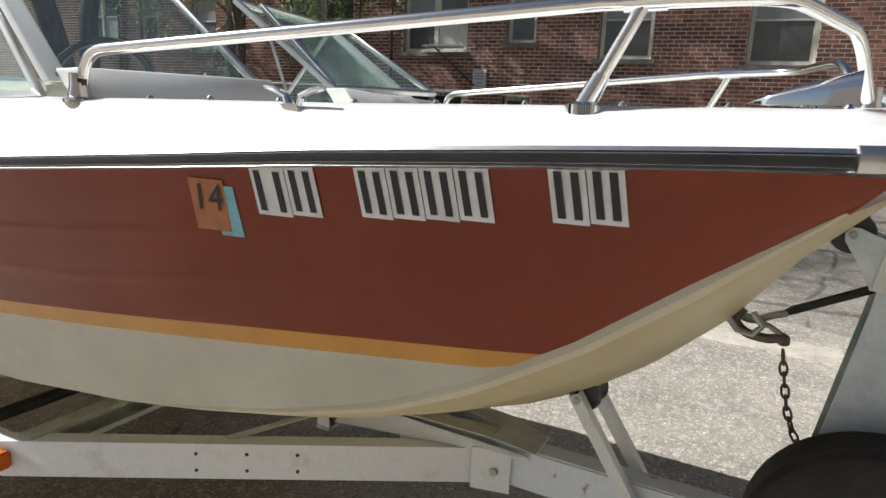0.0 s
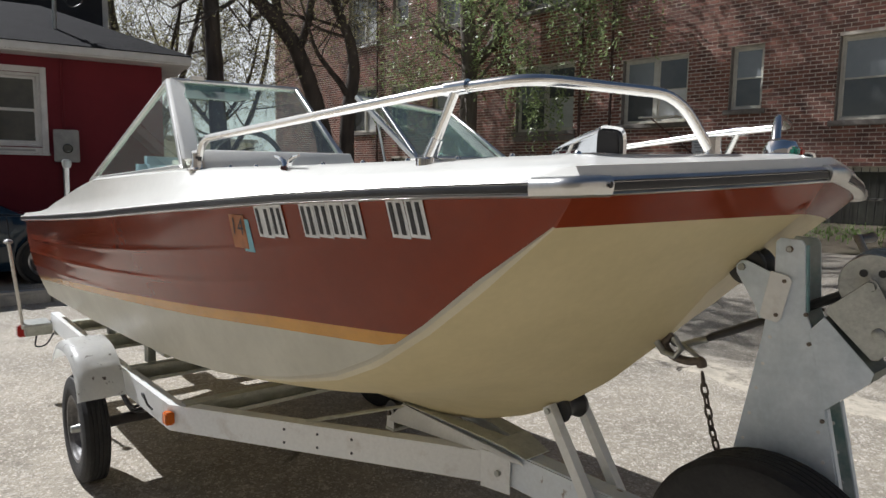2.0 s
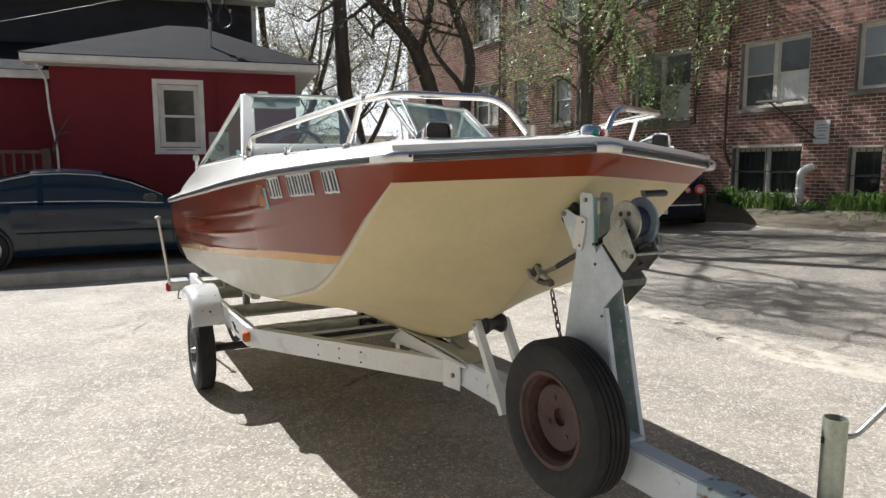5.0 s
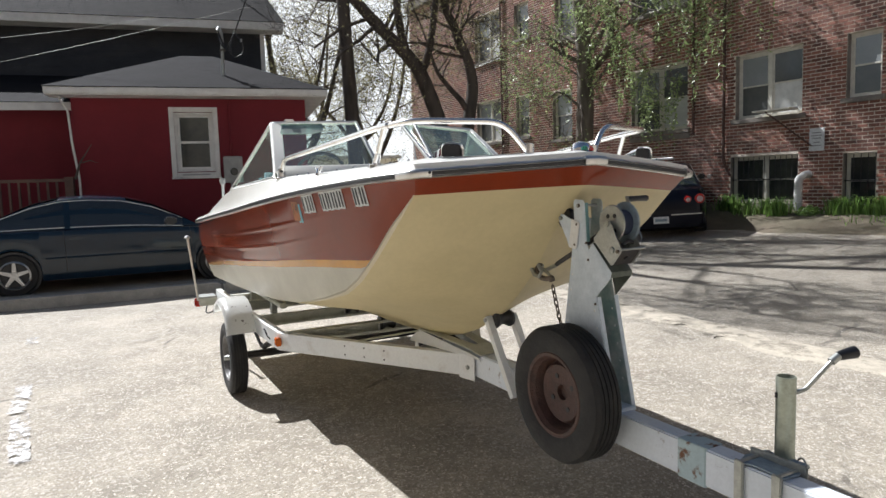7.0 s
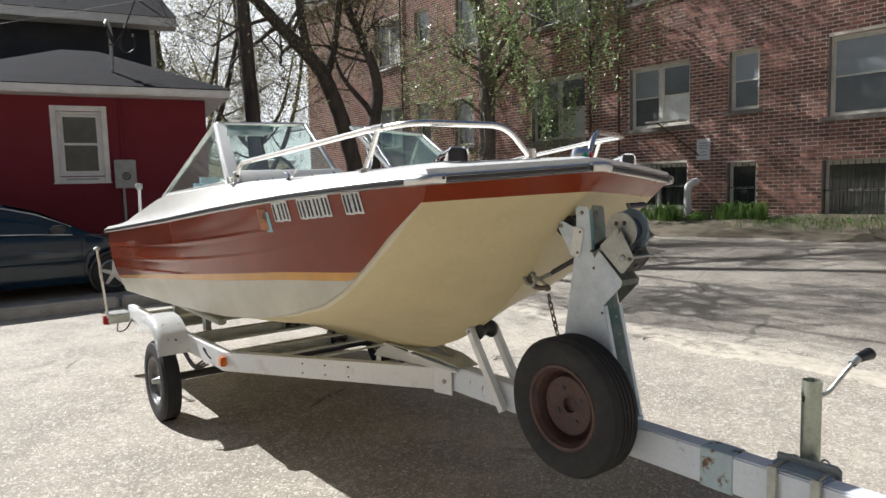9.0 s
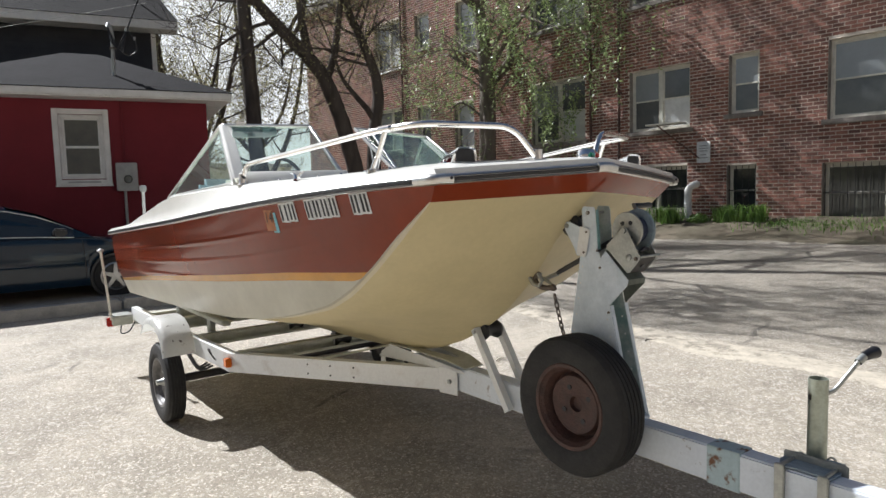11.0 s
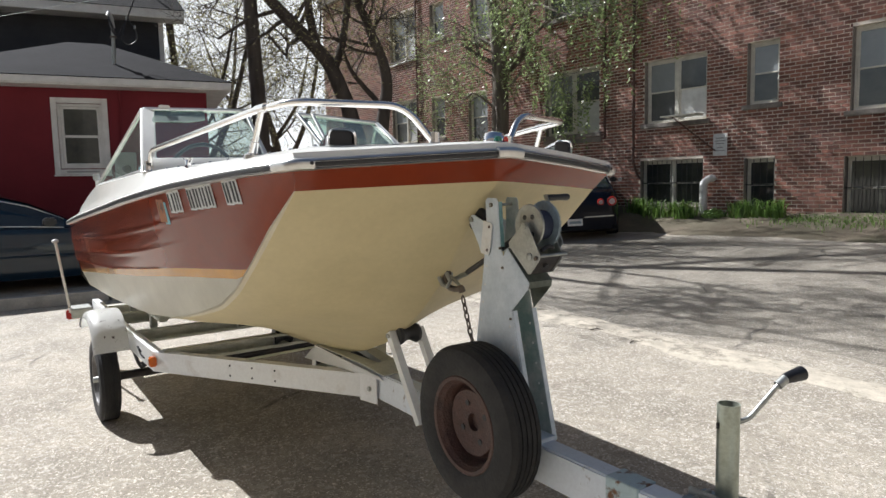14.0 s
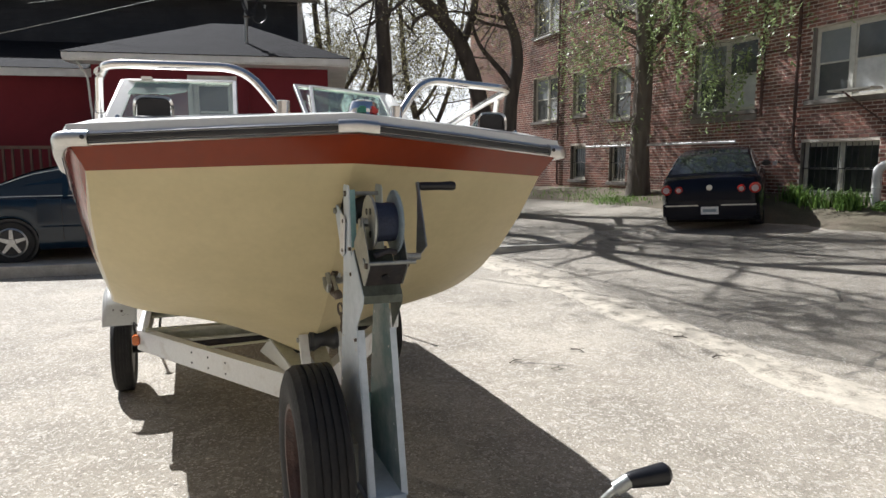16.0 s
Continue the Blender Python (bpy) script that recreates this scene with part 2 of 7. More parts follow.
M_PANE = mat("dark_window_glass", (0.03, 0.036, 0.034), 0.05, second=(0.07, 0.075, 0.06), scale=1.1, grain=8, bump=0.0, spread=0.1, spec=0.55)
M_PANEGREY = mat("grey_window_glass", (0.1, 0.106, 0.105), 0.07, second=(0.14, 0.145, 0.14), scale=1.1, grain=8, bump=0.0, spread=0.1, spec=0.7)
# pale colour holds both blinds and the sky mirrored in the upper panes
M_BLINDSKY = mat("pale_blind_and_sky_glass", (0.27, 0.29, 0.29), 0.12, second=(0.3, 0.32, 0.33), scale=1.2, grain=10, bump=0.0, spread=0.08, spec=0.8)
M_CURTAIN = mat("white_net_curtain", (0.66, 0.67, 0.65), 0.15, second=(0.5, 0.51, 0.5), scale=1.5, grain=14, bump=0.0, spread=0.12, spec=0.8)
M_IRON = mat("black_iron", (0.015, 0.015, 0.016), 0.5, 0.3, scale=10, grain=60, bump=0.1)
M_RHOUSE = mat("dark_red_stucco", (0.175, 0.012, 0.02), 0.8, second=(0.15, 0.01, 0.017), scale=1.5, grain=90, bump=0.25, spread=0.12)
M_SIDING = mat("black_siding", (0.018, 0.018, 0.02), 0.55, second=(0.03, 0.03, 0.032), scale=2, grain=40, bump=0.1, spread=0.2)
M_SHINGLE = mat("grey_shingles", (0.0145, 0.014, 0.0155), 0.95, second=(0.0105, 0.0102, 0.011), scale=2, grain=40, bump=0.3, spread=0.2, rand=0.05, island=True, spec=0.12)
M_BROWNSH = mat("brown_shingles", (0.0125, 0.0115, 0.011), 0.95, second=(0.009, 0.0085, 0.008), scale=2, grain=40, bump=0.4, spread=0.25, rand=0.12, island=True, spec=0.12)
M_WOOD = mat("weathered_brown_wood", (0.17, 0.1, 0.075), 0.8, second=(0.12, 0.075, 0.06), scale=5, grain=60, bump=0.3, spread=0.25)
# one bark in two tones: dark for backlit trunks, pale for the sunlit one
M_BARK = mat("backlit_dark_bark", (0.115, 0.094, 0.077), 0.95, second=(0.055, 0.044, 0.037), scale=6, grain=24, bump=1.0, spread=0.45, stretch=(1, 1, 0.25))
M_BARKLIT = mat("sunlit_pale_bark", (0.2, 0.17, 0.14), 0.95, second=(0.1, 0.083, 0.068), scale=6, grain=24, bump=1.0, spread=0.4, stretch=(1, 1, 0.25))
M_LEAF = mat("green_leaves", (0.35, 0.43, 0.2), 0.36, second=(0.2, 0.27, 0.1), scale=1.2, grain=10, bump=0.0, spread=0.2, rand=0.55, island=True, thin=0.32)
M_LEAFY = mat("young_olive_leaves", (0.33, 0.3, 0.16), 0.5, second=(0.2, 0.19, 0.08), scale=1.0, grain=10, bump=0.0, spread=0.2, rand=0.45, island=True, thin=0.45)
M_GRASS = mat("garden_green", (0.2, 0.32, 0.08), 0.45, second=(0.11, 0.2, 0.05), scale=2, grain=12, bump=0.0, spread=0.2, rand=0.45, island=True, thin=0.35)
M_GCAR = mat("dark_teal_car_paint", (0.007, 0.021, 0.038), 0.14, second=(0.006, 0.018, 0.033), scale=2, grain=200, bump=0.0, spread=0.1, coat=0.45, metal=0.0, spec=0.3)
M_BCAR = mat("near_black_car_paint", (0.006, 0.007, 0.014), 0.2, second=(0.005, 0.006, 0.012), scale=2, grain=200, bump=0.0, spread=0.1, coat=0.12, metal=0.0, spec=0.2)
M_CARGLASS = mat("dark_car_glass", (0.02, 0.026, 0.03), 0.04, scale=2, grain=6, bump=0.0, spread=0.05, spec=0.9)
M_LAMPRING = mat("pale_pink_lens", (0.55, 0.4, 0.4), 0.2, scale=10, grain=90, bump=0.02, coat=0.5)
M_WHEEL = mat("silver_alloy", (0.5, 0.5, 0.5), 0.3, 0.9, scale=8, grain=90, bump=0.02)


def worn_paint(name, colour, scale=11, lo=0.44, hi=0.54):
    """Road paint worn through to the asphalt in specks and patches."""
    m = mat(name, colour, 0.8, second=tuple(c * 0.75 for c in colour), scale=9, grain=50, bump=0.3, spread=0.2)
    N, L = m.node_tree.nodes, m.node_tree.links
    tc, n, r = N.new("ShaderNodeTexCoord"), N.new("ShaderNodeTexNoise"), N.new("ShaderNodeMapRange")
    n.inputs["Scale"].default_value, n.inputs["Detail"].default_value, n.inputs["Roughness"].default_value = scale, 8, 0.8
    L.new(tc.outputs["Object"], n.inputs["Vector"])
    r.inputs["From Min"].default_value, r.inputs["From Max"].default_value = lo, hi
    L.new(n.outputs["Fac"], r.inputs["Value"])
    tr, ms = N.new("ShaderNodeBsdfTransparent"), N.new("ShaderNodeMixShader")
    L.new(r.outputs[0], ms.inputs[0])
    L.new(N["Principled BSDF"].outputs[0], ms.inputs[1])
    L.new(tr.outputs[0], ms.inputs[2])
    L.new(ms.outputs[0], N["Material Output"].inputs["Surface"])
    return m


M_STRIPE = worn_paint("worn_white_road_paint", (0.75, 0.74, 0.71))
M_FARWALL = mat("pale_far_wall", (0.62, 0.58, 0.48), 0.85, second=(0.5, 0.47, 0.4), scale=1.0, grain=20, bump=0.05)
M_GREYBOX = mat("grey_meter_enamel", (0.38, 0.38, 0.36), 0.45, second=(0.3, 0.3, 0.29), scale=7, grain=80, bump=0.05)


# ---- mesh helpers ----
def mesh_ob(name, bm, material, parent=None, label="", smooth=False, mats=()):
    me = bpy.data.meshes.new(name)
    bmesh.ops.recalc_face_normals(bm, faces=bm.faces)
    bm.to_mesh(me)
    bm.free()
    for m in (mats or (material,)):
        me.materials.append(m)
    if smooth:
        for p in me.polygons:
            p.use_smooth = True
        me.set_sharp_from_angle(angle=radians(38))
    ob = new(name, me)
    if parent is not None:
        ob.parent = parent
    if label:
        ob["label"] = label
    return ob


def part(name, bm, material, parent, label="", smooth=True):
    return mesh_ob(name, bm, material, parent, label, smooth)


def thing(name, m, label, category, group="", kind=""):
    ob = new(name)
    ob.matrix_world = m
    return tagged(ob, label, category, group, kind)


def bevel(bm, edges, w, seg=2):
    if w > 0:
        bmesh.ops.bevel(bm, geom=edges, offset=w, segments=seg, affect="EDGES", clamp_overlap=True)


def box(x0, x1, y0, y1, z0, z1, r=0.0, bm=None, seg=2):
    own = bm is None
    b2 = bmesh.new()
    c = bmesh.ops.create_cube(b2, size=1.0)["verts"]
    for v in c:
        v.co = Vector(((x0 + x1) / 2 + v.co.x * (x1 - x0), (y0 + y1) / 2 + v.co.y * (y1 - y0), (z0 + z1) / 2 + v.co.z * (z1 - z0)))
    bevel(b2, b2.edges[:], r, seg)
    return b2 if own else merge(bm, b2)


def merge(a, b):
    me = bpy.data.meshes.new("tmp")
    b.to_mesh(me)
    b.free()
    a.from_mesh(me)
    bpy.data.meshes.remove(me)
    return a


def tube(pts, r, n=10, bm=None, closed=False, caps=True):
    """A round bar along points; r a number or one for each point."""
    bm = bm or bmesh.new()
    pts = [Vector(p) for p in pts]
    rs = r if isinstance(r, (list, tuple)) else [r] * len(pts)
    rings, up = [], None
    for i, p in enumerate(pts):
        a = pts[i - 1] if i or closed else p
        c = pts[(i + 1) % len(pts)] if i < len(pts) - 1 or closed else p
        t = (c - a).normalized()
        if up is None:
            up = t.orthogonal().normalized()
        up = (up - t * up.dot(t)).normalized()
        side = t.cross(up)
        rings.append([bm.verts.new(p + rs[i] * (math.cos(k * math.tau / n) * up + math.sin(k * math.tau / n) * side)) for k in range(n)])
    m = len(rings)
    for i in range(m if closed else m - 1):
        A, B = rings[i], rings[(i + 1) % m]
        for k in range(n):
            bm.faces.new((A[k], A[(k + 1) % n], B[(k + 1) % n], B[k]))
    if caps and not closed:
        bm.faces.new(rings[0][::-1])
        bm.faces.new(rings[-1])
    return bm


def lathe(profile, n=32, axis="y", centre=(0, 0, 0), bm=None, closed=False):
    """profile: (radius, along) pairs turned round the axis."""
    bm = bm or bmesh.new()
    rings = []
    for r, a in profile:
        ring = []
        for k in range(n):
            c, s = math.cos(k * math.tau / n) * r, math.sin(k * math.tau / n) * r
            v = {"y": (c, a, s), "z": (c, s, a), "x": (a, c, s)}[axis]
            ring.append(bm.verts.new(Vector(v) + Vector(centre)))
        rings.append(ring)
    pairs = list(zip(rings, rings[1:])) + ([(rings[-1], rings[0])] if closed else [])
    for A, B in pairs:
        for k in range(n):
            bm.faces.new((A[k], A[(k + 1) % n], B[(k + 1) % n], B[k]))
    if not closed:
        for R in (rings[0], rings[-1]):
            if (R[0].co - R[n // 2].co).length > 1e-4:
                bm.faces.new(R)
    return bm


def plate(pts, depth, r=0.0, bm=None):
    """A flat outline of 3D points, thickened along its normal by the vector depth."""
    b2 = bmesh.new()
    f = b2.faces.new([b2.verts.new(p) for p in pts])
    ex = bmesh.ops.extrude_face_region(b2, geom=[f])
    bmesh.ops.translate(b2, vec=Vector(depth), verts=[v for v in ex["geom"] if isinstance(v, bmesh.types.BMVert)])
    bevel(b2, b2.edges[:], r, 1)
    return b2 if bm is None else merge(bm, b2)


def grid(rows, bm=None, close=False, mats=None):
    """Quads between rows of points."""
    bm = bm or bmesh.new()
    V = [[bm.verts.new(p) for p in row] for row in rows]
    for i in range(len(V) - 1):
        for k in range(len(V[0]) - 1):
            f = bm.faces.new((V[i][k], V[i][k + 1], V[i + 1][k + 1], V[i + 1][k]))
            if mats:
                f.material_index = mats(i, k)
    return bm


def lerp_table(x, xs, ys):
    return float(np.interp(x, xs, ys))


def smooth_path(pts, n=8):
    """Points on a smooth curve through the given ones."""
    P = [Vector(p) for p in pts]
    P = [2 * P[0] - P[1]] + P + [2 * P[-1] - P[-2]]
    out = []
    for i in range(1, len(P) - 2):
        p0, p1, p2, p3 = P[i - 1:i + 3]
        for k in range(n):
            t = k / n
            out.append(0.5 * (2 * p1 + (p2 - p0) * t + (2 * p0 - 5 * p1 + 4 * p2 - p3) * t * t + (3 * p1 - p0 - 3 * p2 + p3) * t ** 3))
    return out + [P[-2]]


def rounded(pts, rad, n=6):
    """A polyline with its corners rounded."""
    P = [Vector(p) for p in pts]
    out = [P[0]]
    for a, b, c in zip(P, P[1:], P[2:]):
        r = min(rad, (b - a).length * 0.48, (c - b).length * 0.48)
        s, e = b + (a - b).normalized() * r, b + (c - b).normalized() * r
        for k in range(n + 1):
            t = k / n
            out.append((1 - t) ** 2 * s + 2 * t * (1 - t) * b + t * t * e)
    return out + [P[-1]]


# ---- ground ----
def ground_z(x, y):
    z = 0.0
    if y > 2.6:
        z += 0.64 * ((y - 2.6) / 9.3) ** 1.55
    if x < -8.7:
        z += 0.12 * min(1.0, (-8.7 - x) / 0.4)
    return z


def build_ground():
    xs = [-600, -200, -80, -50] + list(np.arange(-40, 30.1, 1.0)) + [60, 200, 600]
    xs = sorted(set([float(v) for v in xs] + [-8.7, -8.9, -9.1]))
    ys = [-600, -200, -80, -40] + [float(v) for v in np.arange(-20, 13.1, 0.5)] + [20, 60, 200, 600]
    rows = [[(x, y, ground_z(x, min(y, 14.0))) for y in ys] for x in xs]
    g = mesh_ob("ground", grid(rows), ASPHALT, None, smooth=True)
    tagged(g, "worn pale asphalt parking lot strewn with small stones", "ground", kind="structure")


build_ground()


def build_driveway():
    rows = []
    for i in range(80):
        x = -34 + 50 * i / 79
        rows.append([(x, y + 0.18 * noise.noise((x * 0.5, y, 2)) * (k in (0, 5)), ground_z(x, y) + 0.007 * (k > 0) - 0.004 * (k == 0)) for k, y in enumerate((3.8, 5.0, 6.2, 7.4, 8.6, 9.6))])
    d = mesh_ob("driveway", grid(rows), DRIVE, None, smooth=True)
    tagged(d, "grey patched asphalt driveway between lot and building, darkened for tree shade", "driveway", kind="structure")
    rows = []
    for i in range(140):
        x = -9 + 18 * i / 139
        a = 3.42 + 0.2 * noise.noise((x * 0.9, 0, 5)) + 0.05 * noise.noise((x * 5, 0, 5))
        b = 3.86 + 0.16 * noise.noise((x * 0.7, 3, 5)) + 0.05 * noise.noise((x * 5, 8, 5))
        rows.append([(x, y, ground_z(x, y) + 0.014 - (0.012 if k in (0, 3) else 0)) for k, y in enumerate((a, a + 0.12, b - 0.12, b))])
    d = mesh_ob("sand_strip", grid(rows), M_SAND, None, smooth=True)
    tagged(d, "pale drifted sand along the driveway's edge", "sand", kind="structure")


# tone 0.66: greyer asphalt, with some tree shade put into its colour
DRIVE = asphalt_mat("grey_shade_toned_asphalt", 0.66, 0.45)
M_SAND = worn_paint("pale_drifted_sand", (0.56, 0.5, 0.4), 4, 0.5, 0.7)
build_driveway()


def build_kerb():
    y0 = -9.0
    for n, ln in enumerate((2.35, 3.05, 3.05, 3.05, 3.05)):
        bm = box(-8.75, -8.53, y0 + 0.02, y0 + ln - 0.02, -0.05, 0.155, 0.03)
        k = mesh_ob("kerb", bm, M_CONC, None, smooth=True)
        tagged(k, "worn grey concrete kerb block along the parking lot", "kerb", "kerb blocks", "structure")
        y0 += ln


build_kerb()

# ---- boat and trailer: a frame of their own, u to the bow, v to port ----
RB = pose(0, 0, 0, 0, 0, 3.0)
GU = (-4.75, -3.5, -2.5, -1.7, -1.24, -0.93, -0.5, -0.25, 0.0)
GV = (0.895, 0.94, 0.945, 0.92, 0.89, 0.85, 0.79, 0.75, 0.70)
GZ = (1.30, 1.38, 1.45, 1.518, 1.556, 1.583, 1.612, 1.626, 1.637)
BOW_U, BOW_Z, CORNER_U = 0.125, 1.685, -0.045


def gun(u):
    return lerp_table(u, GU, GV), lerp_table(u, GU, GZ)


def gunwale(side, inset=0.0, dz=0.0, step=0.12):
    """Points along the gunwale from the stern to the middle of the bow."""
    us = list(np.arange(-4.75, CORNER_U - 0.04, step)) + [CORNER_U - 0.025]
    pts = [Vector((u, side * (gun(u)[0] - inset), gun(u)[1] + dz)) for u in us]
    for k in range(9):
        t = k / 8
        v = 0.69 * (1 - t)
        pts.append(Vector((CORNER_U + (BOW_U - CORNER_U - inset) * t - 0.5 * inset * (1 - t) + 0.02 * math.sin(math.pi * t), side * max(0.0, v - inset * (1 - t)), 1.637 + (BOW_Z - 1.637) * t + dz)))
    return pts


# chine (outer lower edge) and keel, by one running number
K_S = (0.0, 0.25, 0.42, 0.52, 0.6, 0.66, 0.72, 0.78, 0.84, 0.9, 0.95, 1.0)
C_U = (-4.72, -3.4, -2.5, -2.0, -1.6, -1.34, -1.10, -0.88, -0.68, -0.482, -0.315, -0.125)
C_V = (0.77, 0.785, 0.775, 0.768, 0.758, 0.748, 0.735, 0.71, 0.703, 0.703, 0.695, 0.672)
C_Z = (0.74, 0.80, 0.845, 0.88, 0.925, 0.972, 1.025, 1.087, 1.177, 1.299, 1.424, 1.557)
K_U = (-4.72, -3.2, -2.1, -1.55, -1.22, -1.0, -0.8, -0.63, -0.462, -0.29, -0.158, 0.06)
K_Z = (0.63, 0.63, 0.65, 0.672, 0.705, 0.757, 0.83, 0.918, 1.037, 1.197, 1.368, 1.585)


def chine_point(k):
    return Vector([lerp_table(k, K_S, t) for t in (C_U, C_V, C_Z)])


def chine_inner(k):
    """The lower edge of the pale chamfer that runs along the chine towards the bow."""
    w = lerp_table(k, (0.0, 0.58, 0.68, 0.8, 0.95, 1.0), (0.0, 0.0, 0.012, 0.026, 0.026, 0.004))
    c = chine_point(k)
    d = chine_point(min(1.0, k + 0.02)) - chine_point(max(0.0, k - 0.02))
    d.y = 0.0
    d.normalize()
    return c + Vector((d.z * w, -0.3 * w, -d.x * w))


def hull_point(k, s):
    """k: stern to bow, s: keel (0) to chine (1)."""
    cu, cv, cz = chine_inner(k)
    ku, kz = (lerp_table(k, K_S, t) for t in (K_U, K_Z))
    tun = 0.03 * (1 - max(0.0, (k - 0.5) / 0.5) ** 1.0)
    v = cv * s
    bulge = 9.48 * s ** 3 * (1 - s) * (1 - 0.7 * max(0.0, (k - 0.72) / 0.28))
    fore = max(0.0, (k - 0.45) / 0.55)
    f2 = fore * (1 - fore) * 4
    shape = (1 - fore) * (1 - (1 - s) ** 1.7) + fore * s ** 1.15
    z = kz + (cz - kz) * shape + tun * math.sin(math.pi * min(1, s * 1.2)) * (s > 0)
    u = ku + (cu - ku) * s ** 1.14 + 0.078 * f2 * bulge
    return Vector((u, v, z))


def build_boat():
    boat = thing("boat", RB, "rust-red and cream fibreglass tri-hull motorboat on a white trailer", "boat")

    # bottom, cream ahead and off-white behind the chine
    bm = bmesh.new()
    ks = [i / 60 for i in range(61)]
    ss = [i / 16 for i in range(17)]
    for side in (1, -1):
        rows = [[Vector((p.x, p.y * side, p.z)) for p in (hull_point(k, s) for s in ss)] for k in ks]
        grid(rows, bm)
    part("hull_bottom", bm, M_CREAM, boat, "smooth cream gelcoat bow and bottom")

    def side_patch(side, lo, hi, name, material, label, cols=6, k0=0.0, k1=1.0, strakes=False):
        rows = []
        n = round(60 * (k1 - k0))
        for i in range(n + 1):
            k = k0 + (k1 - k0) * i / n
            c = chine_point(k)
            gu = c.x + 0.065 * max(0.0, (k - 0.4) / 0.6)
            gv, gz = gun(min(gu, 0.0))
            top = Vector((gu, gv - 0.012, gz - 0.012))
            a, b = lo(k, c, top), hi(k, c, top)
            row = []
            for j in range(cols + 1):
                f = a + (b - a) * j / cols
                p = c.lerp(top, f)
                belly = 0.03 * math.sin(math.pi * f) * (1 - 0.6 * k - 0.4 * k ** 8)
                if strakes:
                    for sz in (0.42, 0.58, 0.76):
                        d = (f - sz) / 0.013
                        fade = min(1.0, max(0.0, (0.86 - k) / 0.3))
                        belly += 0.004 * fade * math.exp(-d * d)
                row.append(Vector((p.x, side * (p.y + belly), p.z)))
            rows.append(row)
        part(name, grid(rows), material, boat, label)

    def z_at(z):
        def f(k, c, top):
            want = z(c.x)
            return min(1.0, max(0.0, (want - c.z) / (top.z - c.z)))
        return f

    O_U = (-4.66, -3.6, -1.9, -1.13, -0.5)
    low = lambda u: lerp_table(u, O_U, (0.865, 0.965, 1.112, 1.185, 1.228))
    high = lambda u: lerp_table(u, O_U, (0.89, 1.0, 1.151, 1.224, 1.266))
    one, zero = (lambda k, c, t: 1.0), (lambda k, c, t: 0.0)
    for side in (1, -1):
        side_patch(side, z_at(high), one, "hull_side", M_RED, "rust-red gelcoat side with moulded strakes", 40, strakes=True)
        side_patch(side, z_at(low), z_at(high), "ochre_stripe", M_OCHRE, "ochre painted stripe", 2, 0.0, 0.9)
        side_patch(side, zero, z_at(low), "white_bilge", M_HULLW, "off-white lower side", 8, 0.0, 0.9)
        # pale moulded lip on the edge between side and bow
        rows = []
        for k in range(31, 61):
            a, b = chine_point(k / 60), chine_inner(k / 60)
            m = (a + b) / 2 + Vector((0.0, 0.006, 0.0)) * min(1.0, (a - b).length / 0.03)
            f = min(1.0, (a - b).length / 0.02)
            rows.append([Vector((p.x, side * (p.y + e * f), p.z)) for p, e in ((a, 0.0), (a.lerp(m, 0.6), 0.001), (m, 0.001), (b, 0.0))])
        part("chine_chamfer", grid(rows), M_EDGE, boat, "pale rounded moulded edge")
    # red band across the bow
    bm = bmesh.new()
    for side in (1, -1):
        lo, hi = [], []
        n = 12
        for i in range(n + 1):
            t = i / n
            p = hull_point(1.0, 1 - t)
            lo.append(Vector((p.x + 0.002, side * p.y, p.z)))
            q = Vector((CORNER_U + (BOW_U - 0.012 - CORNER_U) * t + 0.02 * math.sin(math.pi * t) - 0.008, side * 0.698 * (1 - t), 1.628 + (BOW_Z - 1.637) * t))
            hi.append(q)
        c = chine_point(1.0)
        lo.insert(0, Vector((c.x - 0.03, side * (c.y + 0.006), c.z)))
        hi.insert(0, Vector((CORNER_U - 0.035, side * 0.704, 1.62)))
        lo.insert(0, Vector((-0.24, side * 0.65, 1.52)))
        hi.insert(0, Vector((-0.24, side * 0.69, 1.60)))
        grid([[a.lerp(b, j / 4) for j in range(5)] for a, b in zip(lo, hi)], bm)
    bmesh.ops.remove_doubles(bm, verts=bm.verts, dist=0.0005)
    part("bow_band", bm, M_RED, boat, "rust-red band across the bow")
    # transom
    outline = []
    for side in (1, -1):
        col = [hull_point(0, s / 8) for s in range(9)]
        col = [Vector((-4.70, side * p.y, p.z)) for p in col] + [Vector((-4.70, side * 0.87, 1.29))]
        outline.append(col)
    bm = grid([[a, b] for a, b in zip(*outline)])
    part("transom", bm, M_HULLW, boat, "off-white transom")

    # deck
    T_U = (-4.75, -3.9, -3.3, -2.9, -2.55, -1.75, -1.0, -0.5, 0.0)
    T_Z = (1.325, 1.41, 1.50, 1.565, 1.61, 1.656, 1.672, 1.689, 1.702)
    I_N = (0.05, 0.04, 0.03, 0.025, 0.025, 0.09, 0.115, 0.13, 0.10)
    rows = []
    bm = bmesh.new()
    for side in (1, -1):
        us = sorted(set([float(v) for v in np.arange(-4.75, -0.12, 0.1)] + [-1.86, -1.85, -4.45, -4.44]))
        rows = []
        for u in us:
            v, z = gun(u)
            t, ins = lerp_table(u, T_U, T_Z), lerp_table(u, T_U, I_N)
            open_ = -4.445 < u < -1.855
            row = [(u, v + 0.004, z + 0.009), (u, v - 0.016, z + 0.033), (u, v - 0.016 - 0.3 * ins, z + 0.033 + 0.34 * (t - z - 0.033)),
                   (u, v - 0.8 * ins, t - 0.012), (u, v - ins - 0.012, t), (u, v - ins - 0.13, t + 0.004)]
